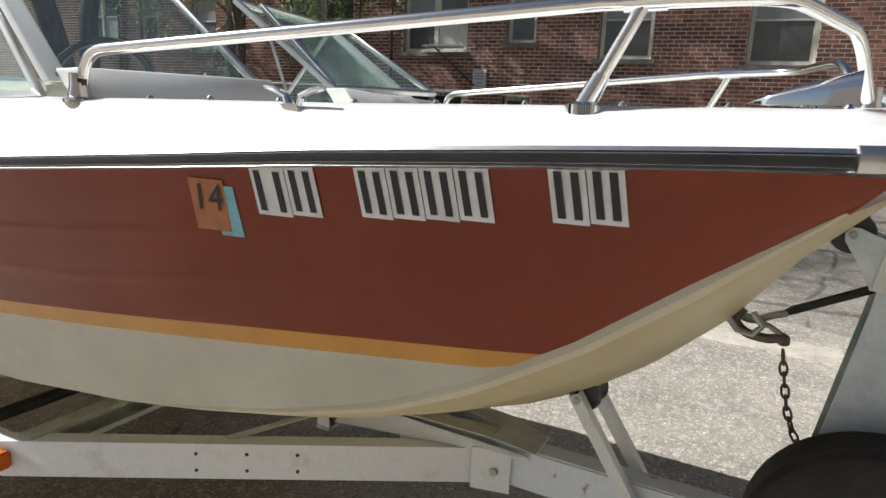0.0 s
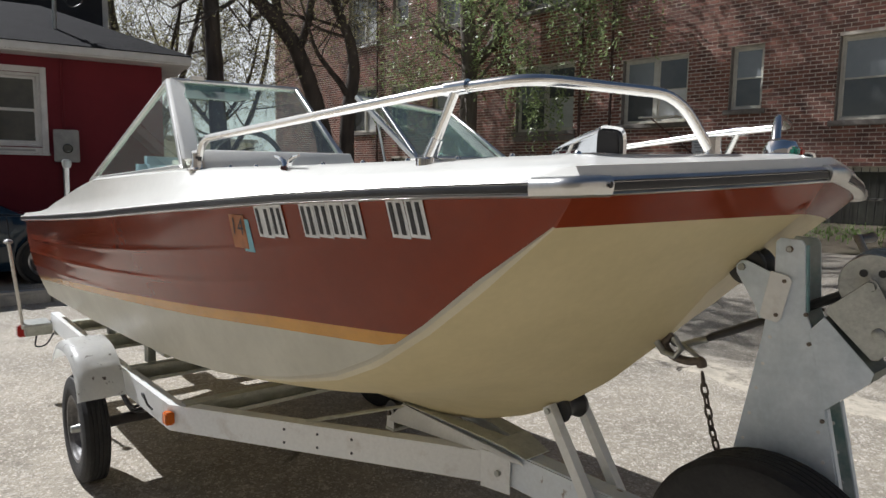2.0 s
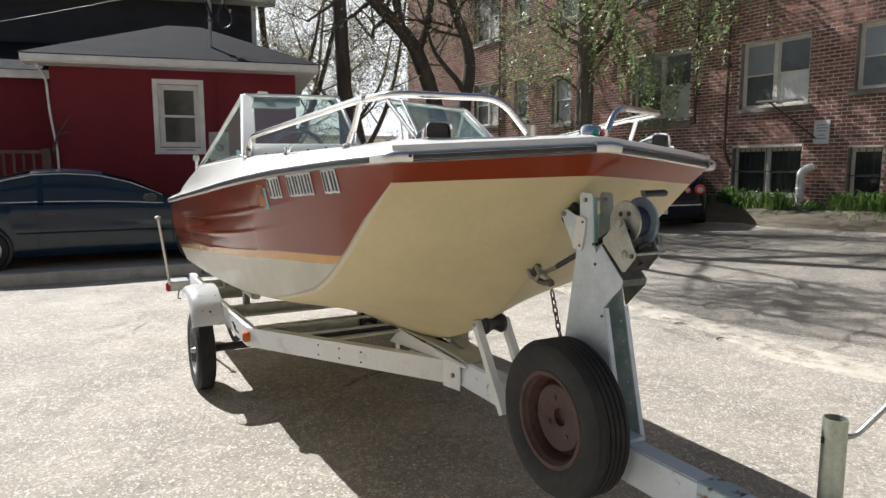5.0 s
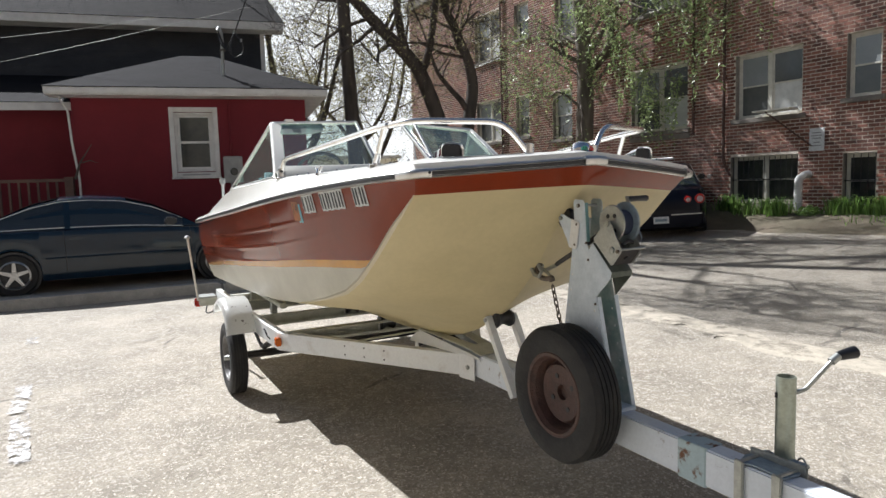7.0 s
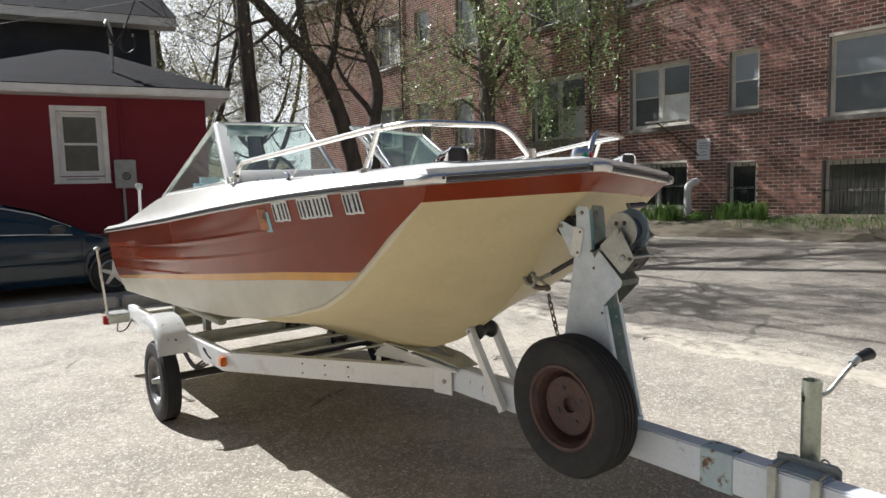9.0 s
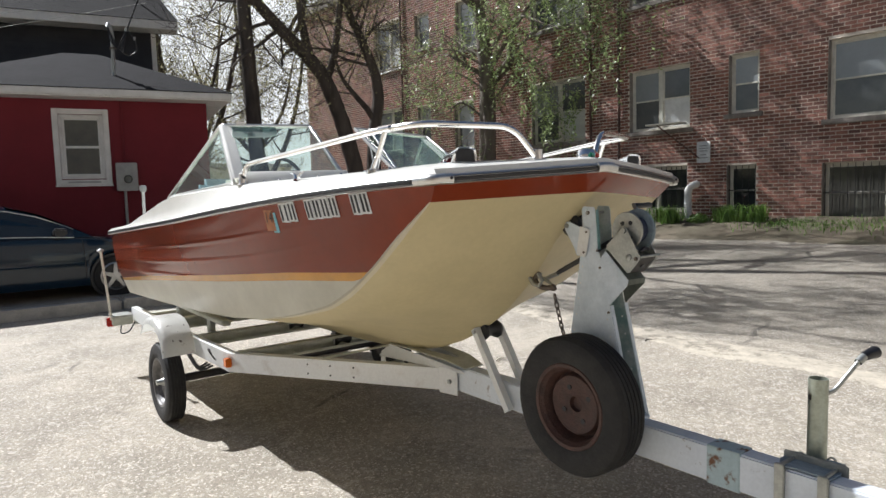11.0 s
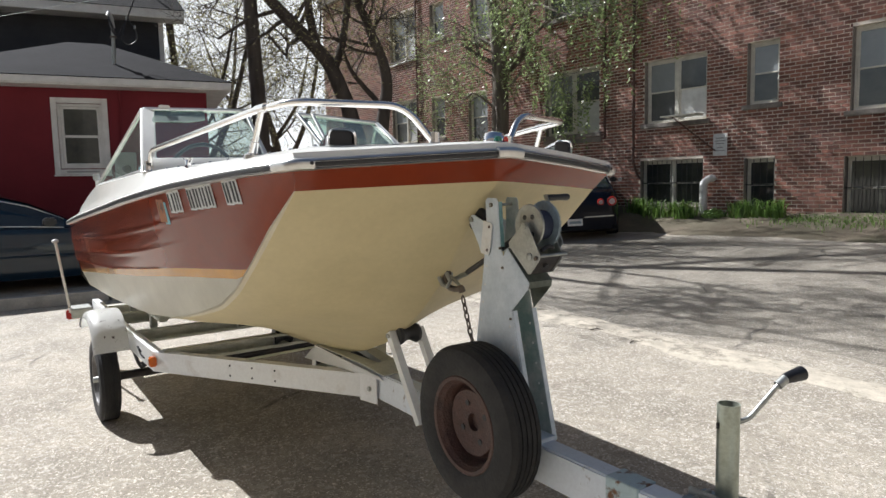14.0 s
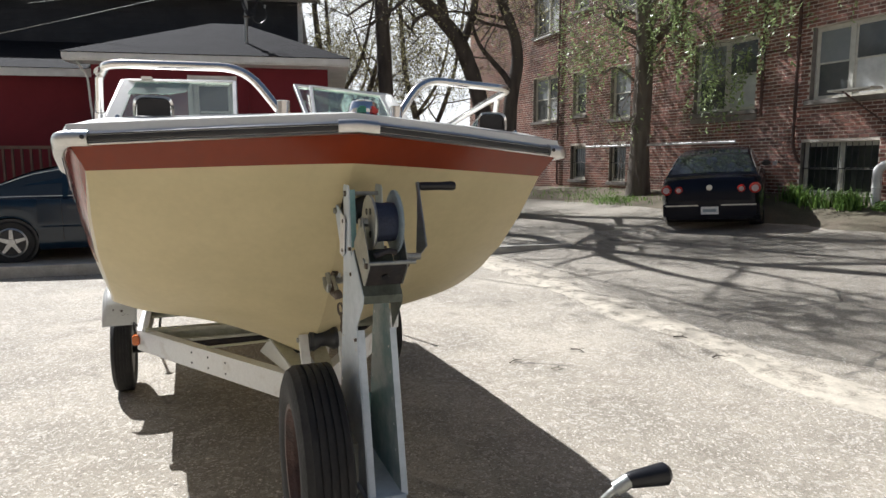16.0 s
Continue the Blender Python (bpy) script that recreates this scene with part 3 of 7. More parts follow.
            if open_:
                row += [(u, v - ins - 0.14, t - 0.02), (u, v - ins - 0.15, 0.98), (u, 0.3, 0.96), (u, 0, 0.96)]
            else:
                row += [(u, v - ins - 0.14, t + 0.004), (u, v - ins - 0.15, t + 0.005), (u, 0.3, t + 0.01), (u, 0, t + 0.012)]
            rows.append([(a, side * b, c) for a, b, c in row])
        grid(rows, bm)
        # front apron: from the last station out to the bow line
        last = rows[-1]
        u0 = last[0][0]
        cols = []
        for i in range(13):
            t = i / 12
            edge = Vector((0.004 + CORNER_U + (BOW_U - CORNER_U) * t + 0.02 * math.sin(math.pi * t), side * 0.70 * (1 - t), 1.637 + 0.009 + (BOW_Z - 1.637) * t))
            inner = Vector((u0, side * 0.5 * (1 - t), 1.702 + 0.026 * t))
            cols.append([edge, edge + Vector((-0.014, 0, 0.026)), Vector((edge.x - 0.034, edge.y * 0.965, 1.678 + 0.031 * t)),
                         Vector((edge.x - 0.06, edge.y * 0.93, 1.688 + 0.033 * t)), Vector((edge.x - 0.1, edge.y * 0.88, 1.6985 + 0.03 * t)), inner])
        cor = [Vector(p) for p in last[:6]]
        cols.insert(0, cor)
        grid(cols, bm)
    bmesh.ops.remove_doubles(bm, verts=bm.verts, dist=0.002)
    part("deck", bm, M_DECK, boat, "white fibreglass deck and coaming")

    # rub rail: bright moulding with a black vinyl insert
    def swept(path, prof, name, material, label):
        bm = bmesh.new()
        rows = []
        for i, p in enumerate(path):
            a, c = path[max(0, i - 1)], path[min(len(path) - 1, i + 1)]
            t = (c - a).normalized()
            n = Vector((t.y, -t.x, 0)).normalized()
            rows.append([p + n * o + Vector((0, 0, z)) for o, z in prof])
        V = [[bm.verts.new(p) for p in r] for r in rows]
        m = len(prof)
        for A, B in zip(V, V[1:]):
            for j in range(m):
                bm.faces.new((A[j], A[(j + 1) % m], B[(j + 1) % m], B[j]))
        bm.faces.new(V[0])
        bm.faces.new(V[-1][::-1])
        part(name, bm, material, boat, label)

    star = gunwale(-1)
    port = [Vector((p.x, -p.y, p.z)) for p in star][::-1]
    full = star + port[1:]
    rail_prof = [(-0.012, -0.019), (0.008, -0.021), (0.015, -0.017), (0.011, -0.012), (0.011, 0.005), (0.015, 0.008), (0.009, 0.014), (-0.012, 0.013)]
    ins_prof = [(0.009, -0.012), (0.0152, -0.0102), (0.0172, -0.004), (0.0152, 0.003), (0.009, 0.0045)]
    swept(full, rail_prof, "rub_rail", M_ALU, "bright aluminium rub rail")
    swept(full, ins_prof, "rail_insert", M_RUBBER, "black vinyl insert in the rub rail")
    cap_prof = [(-0.012, -0.020), (0.010, -0.022), (0.018, -0.017), (0.0215, -0.006), (0.0215, 0.004), (0.018, 0.012), (0.009, 0.018), (-0.012, 0.018)]
    for side in (-1, 1):
        pts = [p for p in (star if side < 0 else [Vector((q.x, -q.y, q.z)) for q in star])]
        near = [Vector((CORNER_U - d, -gun(CORNER_U - d)[0], gun(CORNER_U - d)[1])) for d in (0.085, 0.05)]
        near += [Vector((CORNER_U - 0.012, -0.712, 1.635)), Vector((CORNER_U + 0.006, -0.69, 1.638)), Vector((CORNER_U + 0.018, -0.645, 1.6395))]
        path = rounded(near, 0.03, 4)
        if side > 0:
            path = [Vector((p.x, -p.y, p.z)) for p in path][::-1]
        swept(path, cap_prof, "corner_cap", M_ALU, "cast aluminium corner cap")
        c = Vector((CORNER_U + 0.0365, side * 0.66, 1.64))
        part("cap_screw", lathe([(0.006, 0.0), (0.006, 0.003), (0.0, 0.004)], 8, "x", c), M_DARK, boat, "dark cap screw")
    swept([Vector((0.119, -0.052, 1.6822)), Vector((0.127, 0, 1.6855)), Vector((0.119, 0.052, 1.6822))], cap_prof, "bow_cap", M_ALU, "cast aluminium bow cap")

    # screw heads along the deck edge
    for side in (-1, 1):
        for n in range(9):
            u = -1.42 + n * 0.16
            v, z = gun(u)
            t, ins = lerp_table(u, T_U, T_Z), lerp_table(u, T_U, I_N)
            bm = lathe([(0.0, 0.009), (0.004, 0.008), (0.0075, 0.003), (0.008, 0.0)], 10, "z", (u, side * (v - ins - 0.03), t))
            part("screw_head", bm, M_CHROME, boat, "chrome screw head")

    # windscreen panels
    def screen(name, quad, bar=0.022, label="framed windscreen panel"):
        P = [Vector(p) for p in quad]
        n = (P[1] - P[0]).cross(P[-1] - P[0]).normalized()
        c = sum(P, Vector()) / len(P)
        bm = bmesh.new()
        inner = []
        for i, p in enumerate(P):
            a, b = (P[i - 1] - p).normalized(), (P[(i + 1) % len(P)] - p).normalized()
            sin = max(0.3, a.cross(b).length)
            inner.append(p + (a + b) * bar / sin)
        for i in range(len(P)):
            j = (i + 1) % len(P)
            plate([P[i] - n * 0.011, P[j] - n * 0.011, inner[j] - n * 0.011, inner[i] - n * 0.011], n * 0.022, 0.003, bm)
        fr = part(name, bm, M_ALU, boat, label)
        g = plate([p - n * 0.002 for p in [q.lerp(c, 0.0) for q in inner]], n * 0.004)
        gl = part("glass", g, G_SCREEN, fr, "tinted greenish windscreen glass", smooth=False)
        gl.visible_shadow = False
        return fr

    for s in (-1, 1):
        tl, tr, br, bl, rear = (-2.15, s * 0.72, 2.025), (-2.145, s * 0.155, 2.05), (-1.68, s * 0.185, 1.725), (-1.715, s * 0.815, 1.69), (-2.70, s * 0.905, 1.59)
        screen("windscreen_frame", [bl, br, tr, tl], label="aluminium-framed front windscreen panel")
        screen("side_screen_frame", [(bl[0], bl[1], bl[2] - 0.035), (tl[0], tl[1] + s * 0.004, tl[2]), rear], 0.017, label="triangular aluminium-framed side screen")
        # broad pale post on the corner
        a, b = Vector(bl), Vector(tl)
        part("corner_post", plate([a + Vector((0.034, s * 0.006, 0)), a + Vector((0.004, -s * 0.062, 0.0)), b + Vector((0.004, -s * 0.058, 0)), b + Vector((0.026, s * 0.008, 0))], (-0.012, s * 0.012, 0), 0.002), M_DECK, boat, "white windscreen corner post")
        part("screen_base", plate([(-1.545, s * 0.80, 1.648), (-1.61, s * 0.80, 1.724), (-1.64, s * 0.18, 1.742), (-1.575, s * 0.18, 1.658)], (-0.09, 0, -0.004), 0.004), M_DECK, boat, "white windscreen base moulding")
        for n in range(5):
            t = 0.06 + 0.22 * n
            p = Vector(tl).lerp(Vector(tr), t)
            part("snap_button", lathe([(0.009, 0), (0.007, 0.006), (0, 0.008)], 8, "x", p + Vector((0.012, 0, -0.012))), M_CHROME, boat, "chrome snap button")
    part("visor_band", plate([(-2.135, -0.685, 2.012), (-2.13, -0.40, 2.024), (-2.055, -0.42, 1.972), (-2.03, -0.50, 1.952), (-2.03, -0.70, 1.944)], (-0.003, 0, -0.004)), G_VISOR, boat, "greenish tinted visor patch", False).visible_shadow = False
    part("screen_latch", box(-2.165, -2.13, -0.64, -0.585, 2.032, 2.05, 0.004), M_ALU, boat, "small aluminium latch")
    # centre panel, opened and folded over to port
    screen("centre_panel_frame", [(-1.70, 0.20, 1.735), (-1.52, 0.62, 1.745), (-1.98, 0.64, 2.0), (-2.10, 0.24, 2.045)], 0.02, "opened centre windscreen panel")
    part("screen_stay", tube([(-1.9, 0.17, 1.72), (-2.02, 0.2, 1.95)], 0.006, 8), M_ALU, boat, "thin aluminium stay")

    # bow rails
    for s in (-1, 1):
        pts = [(-1.59, s * 0.815, 1.645), (-1.575, s * 0.805, 1.757), (-0.5, s * 0.665, 1.845), (-0.24, s * 0.62, 1.855), (-0.125, s * 0.26, 1.852), (-0.085, s * 0.165, 1.72)]
        p1 = rounded([pts[0], pts[1], pts[2]], 0.06)
        p2 = rounded([pts[2], pts[3], pts[4], pts[5]], 0.07)
        rail = part("hand_rail", tube(p1 + p2[1:], 0.0126, 14), M_CHROME, boat, "polished bent aluminium bow rail")
        for p in (pts[0], pts[5]):
            b = lathe([(0.034, 0), (0.034, 0.006), (0.024, 0.012), (0.019, 0.035), (0.019, 0.06), (0.015, 0.062)], 16, "z", (p[0], p[1], 1.70 if p is pts[5] else 1.648))
            part("rail_foot", b, M_CHROME, rail, "chrome rail foot")
        foot = (-0.512, s * 0.672, 1.684)
        part("stanchion", tube([foot, (-0.432, s * 0.658, 1.847)], 0.0112, 12), M_CHROME, rail, "chrome rail stanchion")
        part("rail_foot", lathe([(0.030, -0.012), (0.030, 0.004), (0.022, 0.009), (0.0, 0.009)], 16, "z", foot), M_POLISH, rail, "chrome rail foot")
        part("rail_socket", tube([Vector(foot), Vector(foot).lerp(Vector((-0.432, s * 0.658, 1.847)), 0.32)], [0.0175, 0.0145], 14), M_POLISH, rail, "chrome rail socket")
        part("rail_tee", tube([(-0.464, s * 0.662, 1.8462), (-0.4, s * 0.652, 1.8497)], 0.0163, 14), M_POLISH, rail, "chrome rail fitting")
        part("sleeve", tube([(pts[0][0], pts[0][1], 1.668), (pts[0][0] + 0.004, pts[0][1] - s * 0.001, 1.70)], 0.0172, 12), M_BOOT, rail, "dark rubber sleeve")
        # cleat
        base = Vector((-1.03, s * 0.768, 1.660))
        bm = box(base.x - 0.022, base.x + 0.022, base.y - 0.012, base.y + 0.012, base.z - 0.005, base.z + 0.008, 0.004)
        for d in (-1, 1):
            tube([base + Vector((d * 0.010, 0, 0.004)), base + Vector((d * 0.018, 0, 0.022)), base + Vector((d * 0.045, 0, 0.033)), base + Vector((d * 0.07, 0, 0.037))], [0.008, 0.007, 0.0065, 0.004], 8, bm)
        part("cleat", bm, M_POLISH, boat, "chrome mooring cleat")
        # deck vent: a clamshell with a dark mouth that faces forward
        bm = bmesh.new()
        rows = []
        for i in range(11):
            t = i / 10
            w, h = 0.05 * t ** 0.45 + 0.001, 0.056 * t ** 0.8 + 0.001
            rows.append([(-0.285 + 0.16 * t, s * 0.5 + math.copysign(w * abs(math.cos(a)) ** 0.45, math.cos(a)), 1.705 + h * math.sin(a) ** 0.42) for a in [math.pi * j / 16 for j in range(17)]])
        rows.append([(p[0] - 0.004, s * 0.5 + (p[1] - s * 0.5) * 0.88, 1.705 + (p[2] - 1.705) * 0.9) for p in rows[-1]])
        rows.append([(p[0] - 0.05, s * 0.5 + (p[1] - s * 0.5) * 0.8, 1.705 + (p[2] - 1.705) * 0.8) for p in rows[-1]])
        grid(rows, bm)
        v = part("deck_vent", bm, M_POLISH, boat, "chrome clamshell deck vent")
        part("vent_mouth", plate([(-0.142, s * 0.5 - 0.042, 1.707), (-0.142, s * 0.5 + 0.042, 1.707), (-0.142, s * 0.5 + 0.04, 1.753), (-0.142, s * 0.5 - 0.04, 1.753)], (0.004, 0, 0)), M_INK, v, "black vent mouth", False)
    # bow light
    lamp = part("bow_light", lathe([(0.05, 0), (0.05, 0.012), (0.043, 0.02), (0.043, 0.03), (0.034, 0.05), (0.018, 0.057), (0.0, 0.058)], 20, "z", (-0.02, 0.05, 1.712)), M_POLISH, boat, "chrome bow light")
    part("lens", box(0.004, 0.026, 0.056, 0.082, 1.724, 1.748, 0.006), M_REDLENS, lamp, "red bow light lens")
    part("lens", box(0.006, 0.028, 0.022, 0.052, 1.724, 1.748, 0.006), M_GREENLENS, lamp, "green bow light lens")
    # stern light pole
    pole = part("stern_light", tube([(-4.2, -0.72, 1.36), (-4.19, -0.72, 1.66)], 0.012, 10), M_WPAINT, boat, "white stern light pole")
    part("lamp_head", lathe([(0.0, 0), (0.022, 0.002), (0.027, 0.02), (0.027, 0.045), (0.02, 0.055), (0, 0.058)], 14, "z", (-4.19, -0.72, 1.655)), M_GREYBOX, pole, "grey stern light head")
    # outboard drive behind the transom
    drive = part("outdrive", box(-4.98, -4.72, -0.09, 0.09, 0.62, 1.0, 0.03), M_BOOT, boat, "black outboard drive leg")
    part("gear_case", lathe([(0.0, -4.68), (0.035, -4.72), (0.05, -4.8), (0.05, -4.98), (0.03, -5.06), (0.0, -5.08)], 16, "x", (0, 0, 0.42)), M_BOOT, drive, "black gear case")
    part("leg", box(-4.95, -4.76, -0.03, 0.03, 0.42, 0.66, 0.012), M_BOOT, drive, "black lower leg")
    part("cavitation_plate", box(-5.12, -4.72, -0.1, 0.1, 0.56, 0.572, 0.004), M_BOOT, drive, "black cavitation plate")
    # steering wheel and seats behind the screen
    part("steering_wheel", tube([(-2.05 + 0.05 * math.cos(a), -0.45 + 0.17 * math.sin(a), 1.66 + 0.165 * math.cos(a)) for a in [k * math.tau / 28 for k in range(28)]], 0.012, 8, closed=True), M_BOOT, boat, "black steering wheel")
    part("dash", box(-1.98, -1.75, -0.8, -0.16, 1.45, 1.69, 0.02), M_DECK, boat, "white dash moulding")
    for v in (-0.45, 0.45):
        part("seat_back", box(-2.78, -2.66, v - 0.25, v + 0.25, 1.0, 1.72, 0.04), M_SEAT, boat, "pale blue vinyl seat back")

    # registration cards with plain bars, and a year sticker
    def on_side(u, z, off=0.003):
        """A place on the starboard side, from its length along and its height."""
        best = None
        for i in range(400):
            k = 0.4 + 0.6 * i / 399
            c = chine_point(k)
            gu = c.x + 0.065 * max(0.0, (k - 0.4) / 0.6)
            gv, gz = gun(min(gu, 0.0))
            top = Vector((gu, gv - 0.012, gz - 0.012))
            f = min(1, max(0, (z - c.z) / (top.z - c.z)))
            p = c.lerp(top, f)
            p.y += 0.03 * math.sin(math.pi * f) * (1 - 0.6 * k - 0.4 * k ** 8)
            if best is None or abs(p.x - u) < abs(best.x - u):
                best = p
        return Vector((u, -best.y - off, z))

    def card(u0, z0, u1, z1, name, material, label, parent, lean=0.0, off=0.003):
        a, b = on_side(u0, z0, off), on_side(u1, z0, off)
        c, d = on_side(u1 - lean, z1, off), on_side(u0 - lean, z1, off)
        return part(name, plate([a, b, c, d], (0, -0.0012, 0)), material, parent, label, False)

    for u_start, widths in ((-1.045, (0.072, 0.06)), (-0.838, (0.0585,) * 4), (-0.514, (0.057, 0.056))):
        u0 = u_start
        for w in widths:
            zt = 1.555 + 0.074 * (u0 + 1.075)
            c = card(u0 + 0.0008, zt - 0.09, u0 + w - 0.0008, zt, "number_card", M_CARD, "white vinyl registration card", boat, 0.012)
            for a, b in ((0.009, 0.021), (w - 0.023, w - 0.011)):
                card(u0 + a, zt - 0.082, u0 + b, zt - 0.01, "bar", M_INK, "black upright bar", c, 0.010, 0.0052)
            u0 += w
    st = card(-1.188, 1.425, -1.112, 1.523, "year_sticker", M_STICKER, "faded orange year sticker", boat, 0.006)
    card(-1.135, 1.417, -1.085, 1.512, "sticker_edge", M_STICKBLUE, "pale blue older sticker edge", st, 0.012, 0.0016)
    cu = bpy.data.curves.new("year", "FONT")
    cu.body, cu.size, cu.align_x, cu.align_y = "14", 0.072, "CENTER", "CENTER"
    to = bpy.data.objects.new("tmp_text", cu)
    scene.collection.objects.link(to)
    bpy.context.view_layer.update()
    me = bpy.data.meshes.new_from_object(to.evaluated_get(bpy.context.evaluated_depsgraph_get()))
    bpy.data.objects.remove(to)
    me.materials.append(M_INK)
    a, b, c = on_side(-1.2, 1.49, 0.006), on_side(-1.13, 1.49, 0.006), on_side(-1.165, 1.52, 0.006)
    ex = (b - a).normalized()
    ey = (c - on_side(-1.165, 1.47, 0.006)).normalized()
    ez = ex.cross(ey).normalized()
    t = new("year_digits", me)
    t.parent = st
    t["label"] = "dark printed digits 14"
    t.matrix_local = Matrix(((ex.x, ey.x, ez.x, 0), (ex.y, ey.y, ez.y, 0), (ex.z, ey.z, ez.z, 0), (0, 0, 0, 1)))
    t.location = on_side(-1.152, 1.486, 0.0065)
    # maker's script near the stern: a plain white flourish
    pts = [(-4.45 + 0.025 * i, -0.945 + 0.004 * i * 0.1, 1.075 + 0.014 * math.sin(i * 1.9) + 0.004 * i) for i in range(14)]
    part("name_flourish", tube([(x, -(abs(chine_point(0.06).y) + 0.092), z) for x, y, z in pts], 0.004, 6), M_WPAINT, boat, "white script flourish")
    # the hull sits a little to port and leans that way by a degree
    settle = Matrix(((1, 0, 0, 0), (0, 1.028, 0, 0.022), (0, -0.017, 1, -0.0127), (0, 0, 0, 1)))
    for o in boat.children_recursive:
        if o is t:
            o.location = settle @ o.location
        else:
            o.data.transform(settle)
    # bow eye with its hook
    part("bow_eye", tube([(-0.30, 0.0, 1.20), (-0.27, -0.0, 1.165), (-0.235, 0.0, 1.16), (-0.215, 0.0, 1.185), (-0.24, 0.0, 1.215)], 0.009, 8), M_GALV, boat, "galvanised bow eye")
    return boat


build_boat()


# ---- trailer ----
def wheel_parts(parent, c, r, w, rim_mat, out, hub_r=0.06, rim_r=None, spokes=False):
    """A tyre and its wheel about an axle along v; out is the outer side."""
    rim_r = rim_r or r * 0.60
    h = w / 2
    prof = [(rim_r, -h * 0.75), (rim_r + 0.02, -h * 0.95), (r * 0.86, -h), (r * 0.955, -h * 0.86), (r * 0.99, -h * 0.62)]
    tread = []
    for k in range(5):
        a = -h * 0.6 + k * h * 0.3
        tread += [(r, a), (r, a + h * 0.22), (r * 0.982, a + h * 0.23), (r * 0.982, a + h * 0.29)]
    prof += tread[:-2] + [(r * 0.99, h * 0.66), (r * 0.955, h * 0.86), (r * 0.86, h), (rim_r + 0.02, h * 0.95), (rim_r, h * 0.75)]
    tyre = part("tyre", lathe(prof, 48, "y", c, closed=True), M_TYRE, parent, "worn black tyre")
    o = out * h
    rim = [(rim_r, -o * 0.8), (rim_r * 0.96, -o * 0.6), (rim_r * 0.9, -o * 0.3), (rim_r * 0.93, o * 0.5), (rim_r + 0.004, o * 0.72), (rim_r + 0.009, o * 0.8), (rim_r + 0.004, o * 0.87), (rim_r - 0.009, o * 0.84),
           (rim_r * 0.92, o * 0.66), (rim_r * 0.885, o * 0.6), (rim_r * 0.865, o * 0.5), (rim_r * 0.83, -o * 0.02), (rim_r * 0.80, -o * 0.12), (rim_r * 0.765, -o * 0.1), (rim_r * 0.73, o * 0.16), (rim_r * 0.69, o * 0.24),
           (rim_r * 0.6, o * 0.2), (rim_r * 0.42, o * 0.06), (hub_r * 1.25, o * 0.05), (hub_r, o * 0.1), (hub_r * 0.88, -o * 0.15), (0.0, -o * 0.15)]
    rim_ob = part("wheel_rim", lathe(rim, 40, "y", c), rim_mat, parent, "")
    for k in range(4):
        a = k * math.tau / 4 + 0.5
        p = Vector(c) + Vector((math.cos(a) * rim_r * 0.43, 0.0, math.sin(a) * rim_r * 0.43))
        part("bolt_hole" if rim_mat is M_RUST else "wheel_nut", tube([p, p + Vector((0, o * (0.12 if rim_mat is M_RUST else 0.3), 0))], 0.011, 8), M_INK if rim_mat is M_RUST else M_GALV, rim_ob, "dark bolt hole" if rim_mat is M_RUST else "galvanised wheel nut")
    return rim_ob


def channel(path, h, w, lip, thick=0.004):
    """A C-shaped steel channel along a level path; open side to the left of travel."""
    bm = bmesh.new()
    prof = [(0, 0), (0, h), (w, h), (w, h - lip), (w - thick, h - lip), (w - thick, h - thick), (thick, h - thick), (thick, thick), (w - thick, thick), (w - thick, lip), (w, lip), (w, 0)]
    P = [Vector(p) for p in path]
    rows = []
    for i, p in enumerate(P):
        d0 = (p - P[i - 1]).normalized() if i else (P[1] - p).normalized()
        d1 = (P[i + 1] - p).normalized() if i < len(P) - 1 else d0
        t = (d0 + d1).normalized()
        k = 1 / max(0.3, t.dot(d0))
        n = Vector((-t.y, t.x, 0)) * k
        rows.append([bm.verts.new(p + n * o + Vector((0, 0, z))) for o, z in prof])
    m = len(prof)
    for A, B in zip(rows, rows[1:]):
        for j in range(m):
            bm.faces.new((A[j], A[(j + 1) % m], B[(j + 1) % m], B[j]))
    bm.faces.new(rows[0])
    bm.faces.new(rows[-1][::-1])
    return bm


TV = 0.05  # the trailer's middle line


